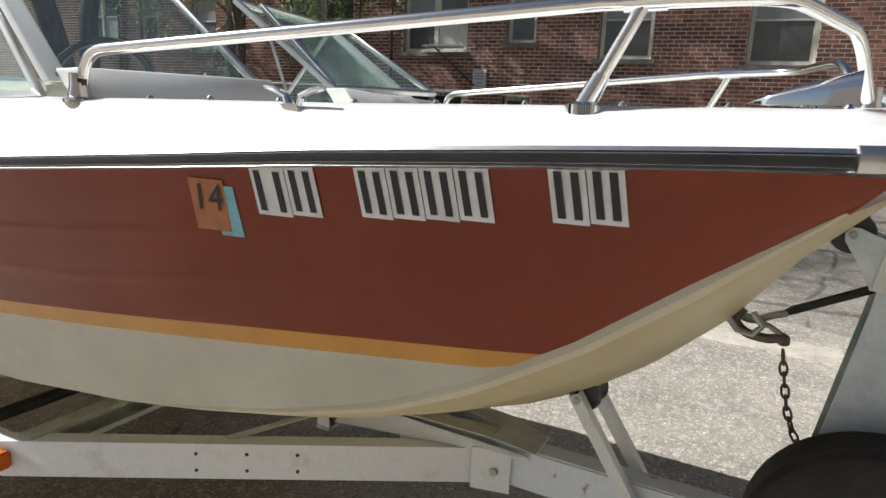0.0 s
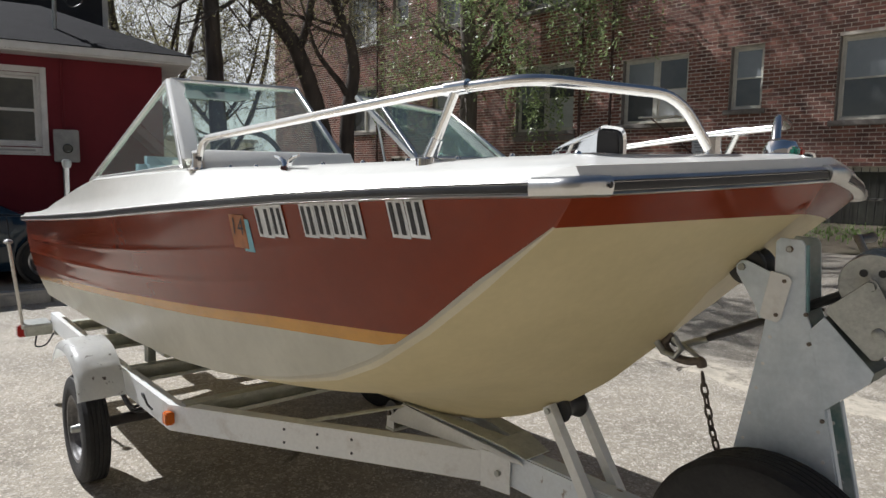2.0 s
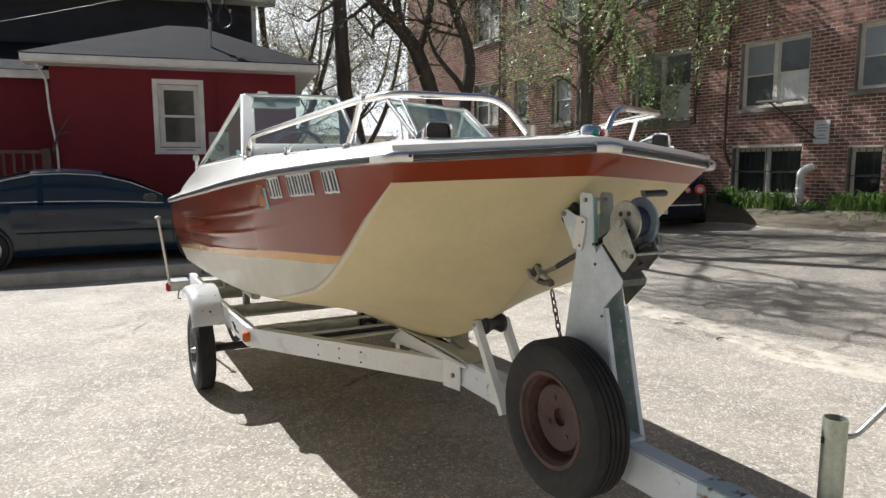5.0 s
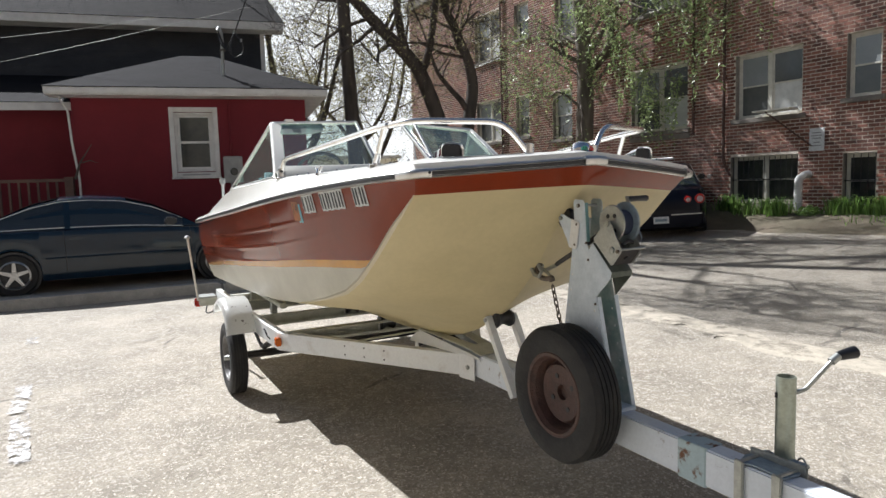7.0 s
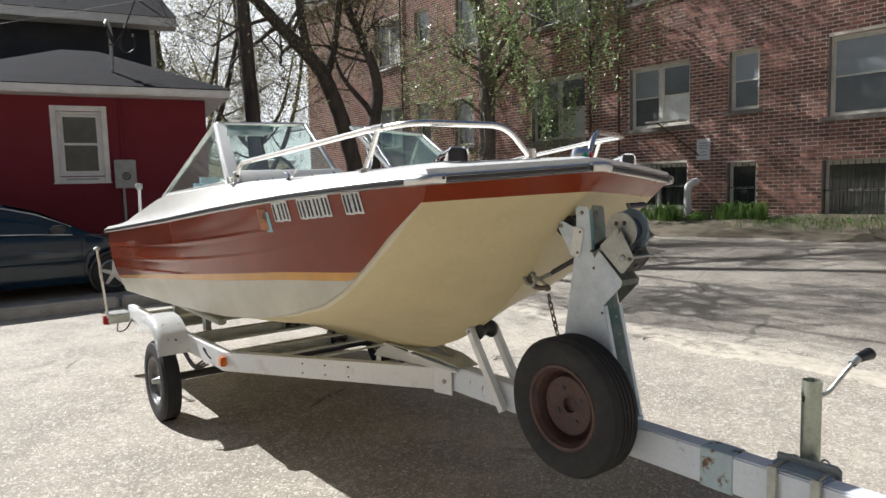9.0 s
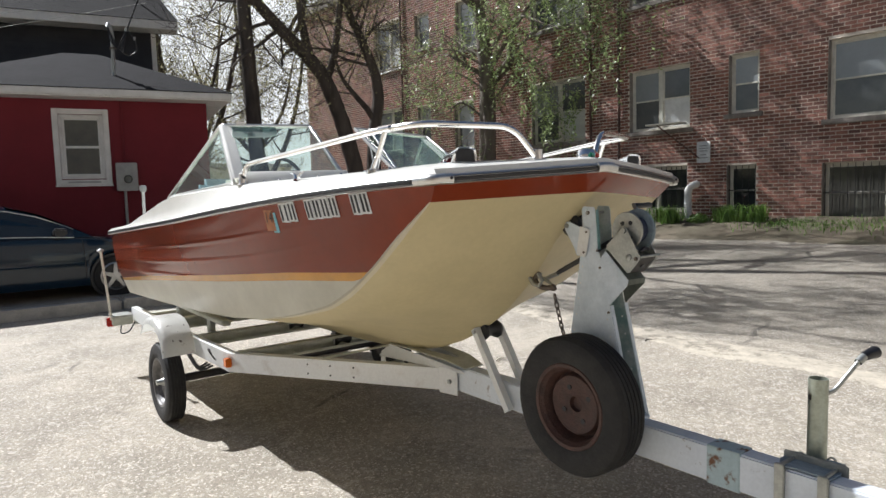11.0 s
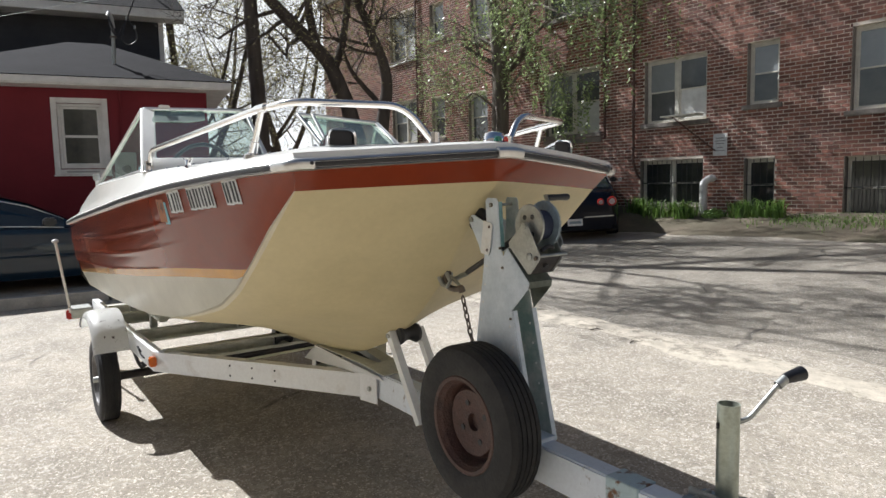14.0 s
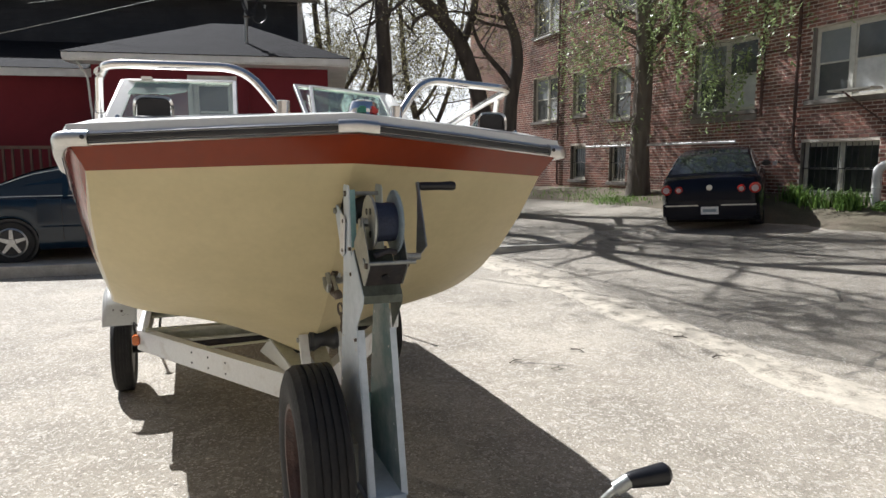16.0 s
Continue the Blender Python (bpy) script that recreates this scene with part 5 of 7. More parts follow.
def rust_patch():
    m = mat("pale_blue_rust_paint", (0.42, 0.53, 0.55), 0.55, second=(0.16, 0.07, 0.03), scale=22, grain=90, bump=0.15, spread=0.15, fac=(0.55, 0.64))
    return m


M_PATCH = rust_patch()
M_TONGUE = mat("chipped_blue_white_paint", (0.7, 0.75, 0.8), 0.38, second=(0.24, 0.2, 0.17), scale=17, grain=70, bump=0.1, spread=0.1, fac=(0.63, 0.7))
M_FENDER = mat("chipped_white_paint", (0.78, 0.78, 0.75), 0.4, second=(0.1, 0.075, 0.06), scale=26, grain=60, bump=0.06, spread=0.08, fac=(0.62, 0.65))
M_WHITEWHEEL = mat("dark_grey_wheel_paint", (0.09, 0.085, 0.08), 0.5, second=(0.2, 0.19, 0.18), scale=14, grain=90, bump=0.1)
M_RUSTW = mat("rusty_white_paint", (0.66, 0.63, 0.57), 0.6, second=(0.25, 0.12, 0.06), scale=16, grain=90, bump=0.15, fac=(0.58, 0.7))
M_GALVDARK = mat("dull_chain_steel", (0.17, 0.14, 0.115), 0.55, 0.6, scale=18, grain=120, bump=0.2)
build_trailer()


def build_spare():
    sp = thing("spare_wheel", RB, "spare wheel with a black tyre and a rusty brown rim", "wheel")
    wheel_parts(sp, (0.078, -0.112, 0.722), 0.281, 0.138, M_RUST, -1, 0.032, 0.168)
    part("mount_plate", box(0.0, 0.15, -0.03, TV - 0.041, 0.64, 0.79, 0.004), M_DRAB, sp, "steel mounting plate")
    part("mount_stub", tube([(0.078, -0.09, 0.722), (0.078, -0.03, 0.722)], 0.03, 12), M_RUST, sp, "rusty mounting stub")


build_spare()


def build_jack():
    j = thing("tongue_jack", RB, "galvanised trailer tongue jack with a crank handle", "jack")
    c = (0.875, 0.165)
    part("outer_tube", lathe([(0.026, 0.30), (0.0305, 0.301), (0.0305, 0.944), (0.0265, 0.944), (0.0265, 0.86)], 24, "z", (*c, 0)), M_JACK, j, "pale galvanised jack tube")
    part("tube_cap", lathe([(0.0262, 0.90), (0.0262, 0.925), (0.0, 0.925)], 24, "z", (*c, 0)), M_DARK, j, "dark recessed tube cap")
    part("inner_tube", lathe([(0.023, 0.06), (0.023, 0.31)], 20, "z", (*c, 0)), M_GALV, j, "inner tube")
    part("foot_pad", lathe([(0.0, 0.0), (0.07, 0.0), (0.07, 0.008), (0.03, 0.02), (0.025, 0.07)], 24, "z", (*c, 0)), M_GALV, j, "round foot pad")
    part("tube_mark", box(0.858, 0.866, c[1] - 0.033, c[1] - 0.029, 0.875, 0.893, 0.001), M_INK, j, "dark slot")
    part("swivel_plate", box(0.80, 1.0, TV + 0.042, TV + 0.052, 0.52, 0.70, 0.004), M_GALV, j, "swivel plate")
    part("swivel_ring", lathe([(0.032, 0.56), (0.044, 0.56), (0.044, 0.66), (0.032, 0.66)], 24, "z", (*c, 0)), M_GALV, j, "swivel ring")
    part("swivel_stub", box(c[0] - 0.03, c[0] + 0.03, TV + 0.05, c[1] - 0.028, 0.57, 0.65, 0.004), M_GALV, j, "swivel stub")
    part("top_plate", plate([(0.83, TV - 0.05, 0.671), (0.80, TV + 0.02, 0.671), (0.81, TV + 0.11, 0.671), (0.95, TV + 0.12, 0.671), (0.985, TV + 0.03, 0.671), (0.975, TV - 0.05, 0.671), (0.95, TV - 0.03, 0.671), (0.86, TV - 0.03, 0.671)], (0, 0, 0.006), 0.001), M_BLUEGREY, j, "blue-grey clamp plate")
    part("pull_ring", tube([(c[0] + 0.03 + 0.016 * math.cos(a), c[1] + 0.045, 0.64 + 0.03 * math.sin(a)) for a in [k * math.tau / 14 for k in range(14)]], 0.0035, 6, closed=True), M_GALV, j, "wire pull ring")
    arm = part("crank_arm", tube(rounded([(0.88, 0.185, 0.885), (0.902, 0.222, 0.896), (0.948, 0.282, 0.99), (0.956, 0.31, 1.008)], 0.015, 4), 0.0075, 10), M_GALV, j, "steel crank arm")
    part("crank_knuckle", tube([(0.948, 0.283, 0.99), (0.955, 0.308, 1.007)], 0.0135, 10), M_GALV, arm, "galvanised crank knuckle")
    a, d = Vector((0.954, 0.303, 1.006)), Vector((0.012, 0.082, 0.006))
    part("crank_grip", tube([a, a + d * 0.1, a + d * 0.5, a + d * 0.9, a + d], [0.012, 0.015, 0.018, 0.021, 0.014], 14), M_BOOT, arm, "black plastic grip")


M_JACK = mat("pale_green_galvanised", (0.42, 0.45, 0.37), 0.38, 0.65, second=(0.3, 0.32, 0.26), scale=14, grain=100, bump=0.1, spread=0.2)
build_jack()


# ---- brick apartment building: s along its front, o out from it ----
BW = pose(-7.6, 11.9, 0, 0, 0, 6.0)
B_TOP, B_S0, B_S1 = 9.6, -18.6, 9.5
# openings: middle, width, bottom, top, kind
OPENINGS = [
    (-1.085, 1.67, 2.95, 4.47, "pair"), (1.03, 0.69, 3.15, 4.47, "sash"), (3.3, 1.1, 2.83, 4.42, "sash"), (6.2, 1.2, 2.75, 4.42, "sash"),
    (-4.3, 1.95, 2.88, 4.6, "pair"), (-8.25, 0.95, 2.97, 4.5, "sash"), (-10.35, 0.75, 3.2, 4.6, "sash"), (-12.4, 1.7, 3.13, 4.7, "pair"),
    (-1.085, 1.67, 6.1, 7.65, "pair"), (1.03, 0.69, 6.3, 7.65, "sash"), (3.3, 1.1, 6.0, 7.6, "sash"), (6.2, 1.2, 6.0, 7.6, "sash"),
    (-4.3, 1.95, 6.1, 7.8, "pair"), (-8.0, 1.1, 6.18, 7.75, "sash"), (-10.35, 0.8, 6.6, 7.8, "sash"), (-12.4, 1.75, 6.2, 7.9, "pair"),
    (-1.17, 1.72, 0.93, 2.05, "barred"), (1.0, 0.68, 0.84, 2.0, "bars"), (3.28, 1.2, 0.72, 1.95, "bars"),
    (-8.3, 0.8, 1.05, 2.2, "bars"), (-10.35, 0.86, 1.08, 2.2, "bars"),
]


def inside(sv, z, pad=0.0):
    return any(abs(sv - c) < w / 2 + pad and b - pad < z < t + pad for c, w, b, t, k in OPENINGS)


def build_building():
    # mortar-coloured wall with real openings, 0.3 m thick
    cuts_s = sorted({B_S0, B_S1} | {round(c + d * w / 2, 4) for c, w, b, t, k in OPENINGS for d in (-1, 1)})
    cuts_z = sorted({-0.5, B_TOP} | {z for c, w, b, t, k in OPENINGS for z in (b, t)})
    bm = bmesh.new()
    verts = {}

    def V(x, y, z):
        key = (round(x, 4), round(y, 4), round(z, 4))
        if key not in verts:
            verts[key] = bm.verts.new(key)
        return verts[key]

    for a, b in zip(cuts_s, cuts_s[1:]):
        for c, d in zip(cuts_z, cuts_z[1:]):
            if not inside((a + b) / 2, (c + d) / 2):
                bm.faces.new((V(a, 0, c), V(b, 0, c), V(b, 0, d), V(a, 0, d)))
    for c, w, b, t, k in OPENINGS:
        x0, x1 = round(c - w / 2, 4), round(c + w / 2, 4)
        for p in ((x0, b, x0, t), (x1, b, x1, t), (x0, b, x1, b), (x0, t, x1, t)):
            q = [bm.verts.new(v) for v in ((p[0], 0, p[1]), (p[2], 0, p[3]), (p[2], 0.3, p[3]), (p[0], 0.3, p[1]))]
            bm.faces.new(q)
    # sides, back and roof
    for q in (((B_S0, 0, -0.5), (B_S0, 14, -0.5), (B_S0, 14, B_TOP), (B_S0, 0, B_TOP)), ((B_S1, 0, -0.5), (B_S1, 14, -0.5), (B_S1, 14, B_TOP), (B_S1, 0, B_TOP)),
              ((B_S0, 0, B_TOP), (B_S1, 0, B_TOP), (B_S1, 14, B_TOP), (B_S0, 14, B_TOP)), ((B_S0, 14, -0.5), (B_S1, 14, -0.5), (B_S1, 14, B_TOP), (B_S0, 14, B_TOP))):
        bm.faces.new([bm.verts.new(v) for v in q])
    house = thing("apartment_building", BW, "old red-brown brick apartment building with sash windows", "building")
    wall = part("wall", bm, M_MORTAR, house, "red-brown brick wall with pale mortar joints", False)
    # windows
    for c, w, b, t, k in OPENINGS:
        x0, x1 = c - w / 2, c + w / 2
        win = part("window", frame_mesh(x0, x1, b, t, 0.06, 0.12, 0.19), M_FRAME, house, "cream-painted window frame")
        part("sill", box(x0 - 0.09, x1 + 0.09, -0.06, 0.12, b - 0.11, b - 0.003, 0.012), M_STONE, win, "rough grey stone sill")
        # dark strip on the left side only, standing in for the recess's shade
        part("reveal_shade", box(x0 + 0.002, x0 + 0.02, 0.004, 0.12, b, t, 0.0), M_STONE, win, "dark strip painted as shade on the left reveal", False)
        lights = [(x0 + 0.06, x1 - 0.06)]
        if k in ("pair", "barred"):
            m = (x0 + x1) / 2
            lights = [(x0 + 0.06, m - 0.05), (m + 0.05, x1 - 0.06)]
            part("mullion", box(m - 0.05, m + 0.05, 0.115, 0.19, b + 0.05, t - 0.05, 0.006), M_FRAME, win, "cream-painted mullion")
        for n, (a, d) in enumerate(lights):
            mid = (b + t) / 2
            # upper left panes get the pale colour with the sky's reflection painted in
            up_glass = M_PANE if k in ("bars", "barred") else M_PANEGREY if n == 1 else M_BLINDSKY
            part("upper_sash", frame_mesh(a, d, mid - 0.02, t - 0.06, 0.035, 0.135, 0.165), M_FRAME, win, "cream-painted sash")
            part("lower_sash", frame_mesh(a, d, b + 0.05, mid + 0.02, 0.035, 0.15, 0.18), M_FRAME, win, "cream-painted sash")
            part("pane", box(a + 0.03, d - 0.03, 0.148, 0.152, mid, t - 0.09), up_glass, win, "window pane", False)
            part("pane", box(a + 0.03, d - 0.03, 0.163, 0.167, b + 0.08, mid), M_CURTAIN if (k == "pair" and n == 1) else M_PANE if k in ("bars", "barred") else M_PANEGREY, win, "window pane", False)
        if k in ("bars", "barred"):
            nb = max(3, int(w / 0.14))
            for i in range(nb + 1):
                x = x0 + 0.05 + (w - 0.1) * i / nb
                part("window_bar", tube([(x, 0.06, b + 0.04), (x, 0.06, t - 0.02)], 0.008, 6), M_IRON, win, "black iron bar")
            part("cross_bar", box(x0, x1, 0.05, 0.07, (b + t) / 2 - 0.01, (b + t) / 2 + 0.01), M_IRON, win, "black iron cross bar", False)
    part("lintel", box(-5.35, -3.25, -0.02, 0.1, 2.62, 2.76, 0.01), M_STONE, house, "dark stone band under the window")
    # downpipes
    for sv, z0, z1, bend in ((-2.2, 1.6, B_TOP, True), (-3.1, 2.7, B_TOP, False), (-11.5, 0.9, B_TOP, False)):
        pts = [(sv, -0.06, z1), (sv, -0.06, z0 + 0.4), (sv + (0.12 if bend else 0), -0.06, z0 + 0.12), (sv + (0.18 if bend else 0), -0.03, z0)]
        dp = part("downpipe", tube(rounded(pts, 0.1), 0.035, 10), M_RUSTPIPE, house, "rusty brown downpipe")
        for z in np.arange(z0 + 0.8, z1, 1.6):
            part("pipe_bracket", box(sv - 0.05, sv + 0.05, -0.1, 0.0, z - 0.02, z + 0.02, 0.003), M_RUSTPIPE, dp, "pipe bracket")
    part("white_pipe", tube([(-13.2, -0.05, 6.05), (-11.55, -0.05, 6.12)], 0.03, 8), M_WPAINT, house, "white pipe below a window")
    part("cornice", box(B_S0 - 0.1, B_S1 + 0.1, -0.18, 0.0, B_TOP - 0.25, B_TOP + 0.15, 0.02), M_STONE, house, "stone cornice")
    return house, wall


def frame_mesh(x0, x1, z0, z1, bar, y0, y1):
    bm = bmesh.new()
    box(x0, x0 + bar, y0, y1, z0, z1, 0.004, bm, 1)
    box(x1 - bar, x1, y0, y1, z0, z1, 0.004, bm, 1)
    box(x0 + bar, x1 - bar, y0 + 0.001, y1 - 0.001, z0, z0 + bar, 0.004, bm, 1)
    box(x0 + bar, x1 - bar, y0 + 0.001, y1 - 0.001, z1 - bar, z1, 0.004, bm, 1)
    return bm


M_RUSTPIPE = mat("rusty_brown_pipe", (0.11, 0.055, 0.04), 0.7, second=(0.07, 0.04, 0.032), scale=6, grain=60, bump=0.2)
BUILDING, BRICK_WALL = build_building()


def wall_point(sv, o, z):
    return BW @ Vector((sv, -o, z))


def build_wall_things():
    # small notice plate
    n = thing("notice_sign", BW, "weathered white metal notice plate on the brick wall", "sign")
    part("plate", box(-0.055, 0.275, -0.03, -0.012, 2.085, 2.575, 0.006), M_CARD, n, "white metal plate")
    for k, (w, z) in enumerate(((0.2, 2.48), (0.24, 2.42), (0.2, 2.36), (0.14, 2.27), (0.22, 2.2))):
        part("text_bar", box(0.11 - w / 2, 0.11 + w / 2, -0.032, -0.0302, z - 0.012, z + 0.012), M_GREYBOX, n, "faint grey bar", False)
    # vent pipe with its bend
    v = thing("vent_pipe", BW, "white plastic vent pipe with a bent top at the wall", "vent pipe")
    part("pipe", tube(rounded([(-0.2, -0.16, 0.6), (-0.2, -0.16, 1.48), (-0.08, -0.1, 1.58), (-0.06, 0.02, 1.58)], 0.14, 6), 0.085, 16), M_WPAINT, v, "white plastic pipe")
    for z in (0.95, 1.12, 1.28):
        part("rib", lathe([(0.088, -0.012), (0.094, -0.006), (0.094, 0.006), (0.088, 0.012)], 18, "z", (-0.2, -0.16, z)), M_WPAINT, v, "pipe rib")
    # shelf and stay below the paired window
    b = thing("window_shelf", BW, "pale wooden board held out below a window by a dark stay", "shelf")
    part("board", box(-1.2, -0.3, -0.42, -0.05, 3.03, 3.07, 0.006), M_FRAME, b, "pale weathered board")
    part("stay", tube([(-0.9, -0.38, 3.03), (0.0, -0.03, 2.2)], 0.018, 8), M_RUSTPIPE, b, "dark stay rod")
    # a lamp on the wall above the parked car
    l = thing("wall_lamp", BW, "small white floodlight on a dark arm on the wall", "lamp")
    part("arm", tube([(-2.55, 0.0, 1.62), (-2.5, -0.18, 1.64)], 0.018, 8), M_IRON, l, "dark arm")
    part("head", tube([(-2.5, -0.16, 1.64), (-2.44, -0.28, 1.6)], [0.03, 0.05], 12), M_WPAINT, l, "white lamp head")
    # long strip of unknown kind before the wall, its white standing for a sunlit glint
    w = thing("glint_strip", BW, "long strip before the wall, white as a sunlit glint", "gutter")
    part("strip", tube([(-9.2, -0.5, 2.12), (-3.15, -0.75, 2.09)], 0.032, 6), M_WPAINT, w, "strip painted white for a glint")


# ---- red house with its grey roof, and the black house behind ----
RH = pose(-11.95, -0.6, 0, 0, 0, 82.0)   # x along the front towards +y, y backwards from it


def build_red_house():
    h = thing("red_house", RH, "dark red stucco house with a grey shingled hip roof", "house")
    L, R, Z1 = -2.15, 2.25, 3.47
    wx0, wx1, wz0, wz1 = -0.33, 0.40, 2.0, 3.18
    bm = bmesh.new()
    # front with a window opening
    for a, b, c, d in ((L, wx0, -0.2, Z1), (wx1, R, -0.2, Z1), (wx0, wx1, -0.2, wz0), (wx0, wx1, wz1, Z1)):
        box(a, b, 0.0, 0.2, c, d, 0, bm)
    box(R - 0.2, R, 0.2, 3.6, -0.2, Z1, 0, bm)
    box(L, L + 0.2, 0.2, 1.2, -0.2, Z1, 0, bm)
    bmesh.ops.remove_doubles(bm, verts=bm.verts, dist=0.0001)
    part("front_wall", bm, M_RHOUSE, h, "dark red stucco wall", False)
    part("soffit", box(R, R + 0.38, 0.002, 3.6, 3.45, 3.475, 0.0), M_WPAINT, h, "white side soffit", False)
    part("wing_wall", box(-9.0, L, 1.2, 1.4, -0.2, 3.4), M_RHOUSE, h, "dark red set-back wall", False)
    part("downspout", tube(rounded([(L - 0.15, -0.3, 3.46), (L - 0.05, -0.05, 3.22), (L - 0.02, -0.05, 2.6), (L + 0.06, -0.05, 1.9), (L + 0.06, -0.05, 0.1)], 0.1), 0.022, 8), M_WPAINT, h, "thin white downspout")
    # window
    win = part("window", frame_mesh(wx0 - 0.095, wx1 + 0.095, wz0 - 0.11, wz1 + 0.1, 0.095, -0.03, 0.02), M_WPAINT, h, "white window trim")
    part("frame", frame_mesh(wx0, wx1, wz0, wz1, 0.05, 0.02, 0.1), M_WPAINT, win, "white vinyl frame")
    mid = (wz0 + wz1) / 2
    part("upper_sash", frame_mesh(wx0 + 0.05, wx1 - 0.05, mid - 0.02, wz1 - 0.05, 0.045, 0.07, 0.1), M_WPAINT, win, "white sash")
    part("lower_sash", frame_mesh(wx0 + 0.05, wx1 - 0.05, wz0 + 0.05, mid + 0.02, 0.045, 0.045, 0.075), M_WPAINT, win, "white sash")
    part("pane", box(wx0 + 0.08, wx1 - 0.08, 0.082, 0.086, mid, wz1 - 0.08), M_PANE, win, "dark glass pane", False)
    part("pane", box(wx0 + 0.08, wx1 - 0.08, 0.058, 0.062, wz0 + 0.08, mid), M_PANE, win, "dark glass pane", False)
    part("sill", box(wx0 - 0.11, wx1 + 0.11, -0.05, 0.0, wz0 - 0.14, wz0 - 0.112, 0.006), M_WPAINT, win, "white sill")
    part("label_strip", box(wx0 + 0.1, wx1 - 0.1, -0.0335, -0.0302, wz0 - 0.075, wz0 - 0.045), M_GREYBOX, win, "grey bar on the lower trim", False)
    # eaves and hip roof
    part("fascia", box(L - 0.33, R + 0.42, -0.5, -0.46, 3.475, 3.59, 0.006), M_WPAINT, h, "white fascia board")
    part("soffit", box(L - 0.33, R + 0.42, -0.46, 0.0, 3.45, 3.475, 0.0), M_WPAINT, h, "white soffit", False)
    part("fascia", box(R + 0.38, R + 0.42, -0.46, 3.6, 3.475, 3.59, 0.006), M_WPAINT, h, "white fascia board")
    part("fascia", box(-9.0, L - 0.02, 0.72, 0.76, 3.3, 3.46, 0.006), M_WPAINT, h, "white wing fascia board")
    ax = 0.05
    ridge = [Vector((ax - 0.35, 2.3, 4.72)), Vector((ax + 0.35, 2.3, 4.72))]
    e = [Vector((L - 0.35, -0.52, 3.6)), Vector((R + 0.44, -0.52, 3.6)), Vector((R + 0.44, 3.6, 3.6)), Vector((L - 0.35, 3.6, 3.6))]
    rf = part("roof", roof_slope(e[0], e[1], ridge[1], ridge[0], 22), M_SHINGLE, h, "grey shingled roof slope", False)
    part("roof", roof_slope(e[1], e[2], ridge[1] + Vector((0, 1.0, 0)), ridge[1], 18), M_SHINGLE, h, "grey shingled roof slope", False)
    part("roof", roof_slope(e[3], e[0], ridge[0], ridge[0] + Vector((0, 1.0, 0)), 18), M_SHINGLE, h, "grey shingled roof slope", False)
    part("wing_roof", roof_slope(Vector((-9, 0.7, 3.46)), Vector((L - 0.3, 0.7, 3.46)), Vector((L - 0.3, 3.4, 4.4)), Vector((-9, 3.4, 4.4)), 16), M_SHINGLE, h, "grey shingled wing roof", False)
    # meter and its conduit
    m = thing("electricity_meter", RH, "grey electricity meter box on the red wall", "meter")
    part("box", box(0.56, 0.93, -0.14, -0.002, 1.76, 2.29, 0.012), M_GREYBOX, m, "grey enamel box")
    part("dial", lathe([(0.075, -0.145), (0.075, -0.17), (0.06, -0.185), (0.0, -0.187)], 20, "y", (0.76, 0, 1.98)), M_PANE, m, "round glass dial")
    part("conduit", tube([(0.7, -0.06, 1.77), (0.7, -0.06, 0.1)], 0.025, 8), M_GREYBOX, m, "grey conduit")
    part("conduit", tube([(0.72, -0.06, 2.28), (0.72, -0.06, 3.44)], 0.02, 8), M_RHOUSE, m, "red-painted conduit")
    # service mast with slack cables
    ms = thing("service_mast", RH, "galvanised service mast with weatherhead on the roof", "mast")
    part("mast", tube([(0.64, 0.5, 3.7), (0.66, 0.5, 4.72)], 0.034, 10), M_GALV, ms, "weathered galvanised mast")
    part("weatherhead", tube([(0.66, 0.5, 4.68), (0.64, 0.47, 4.86), (0.6, 0.44, 4.95), (0.58, 0.4, 4.88)], [0.042, 0.05, 0.045, 0.03], 10), M_GREYBOX, ms, "grey weatherhead")
    part("clamp", box(0.6, 0.72, 0.44, 0.56, 4.5, 4.53, 0.004), M_GALVDARK, ms, "steel clamp")
    for k in range(3):
        d = 0.05 * k
        part("cable", tube(smooth_path([(0.6, 0.4, 4.88), (0.62 + d, 0.36, 4.66 - d), (0.74 + d, 0.34, 4.5 - d * 0.6), (0.86, 0.34, 4.66), (0.93, 0.34, 4.86)], 6), 0.011, 6), M_INK, ms, "black slack cable")
    part("cable", tube(smooth_path([(0.86, 0.34, 4.62), (0.82, 0.33, 4.44), (0.93, 0.33, 4.36), (1.06, 0.33, 4.45), (1.06, 0.33, 4.62), (0.98, 0.33, 4.76), (0.93, 0.34, 4.86)], 8), 0.012, 6), M_RUBBER, ms, "looped black cable")
    for k in range(2):
        part("splice", tube([(0.9 + 0.14 * k, 0.33, 4.66 + 0.16 * (1 - k)), (0.92 + 0.13 * k, 0.33, 4.72 + 0.16 * (1 - k))], 0.02, 8), M_GALV, ms, "bright cable splice")
    part("service_drop", tube([(0.74, 0.34, 4.5), (0.93, 0.34, 4.86), (1.15, 0.2, 5.4), (3.1, -1.4, 9.6)], 0.014, 6), M_INK, ms, "black twisted service drop")
    for aa, bb in (((-3.55, 1.0, 4.73), (-0.6, 1.0, 5.25)), ((-5.2, 1.0, 3.85), (1.3, 0.45, 5.42))):
        part("service_wire", tube(smooth_path([aa, tuple((p + q) / 2 - (0.03 if i == 2 else 0) for i, (p, q) in enumerate(zip(aa, bb))), bb], 8), 0.0036, 6), M_GALV, ms, "thin overhead wire")
    bx = thing("junction_boxes", RH, "small grey junction boxes on the black siding", "box")
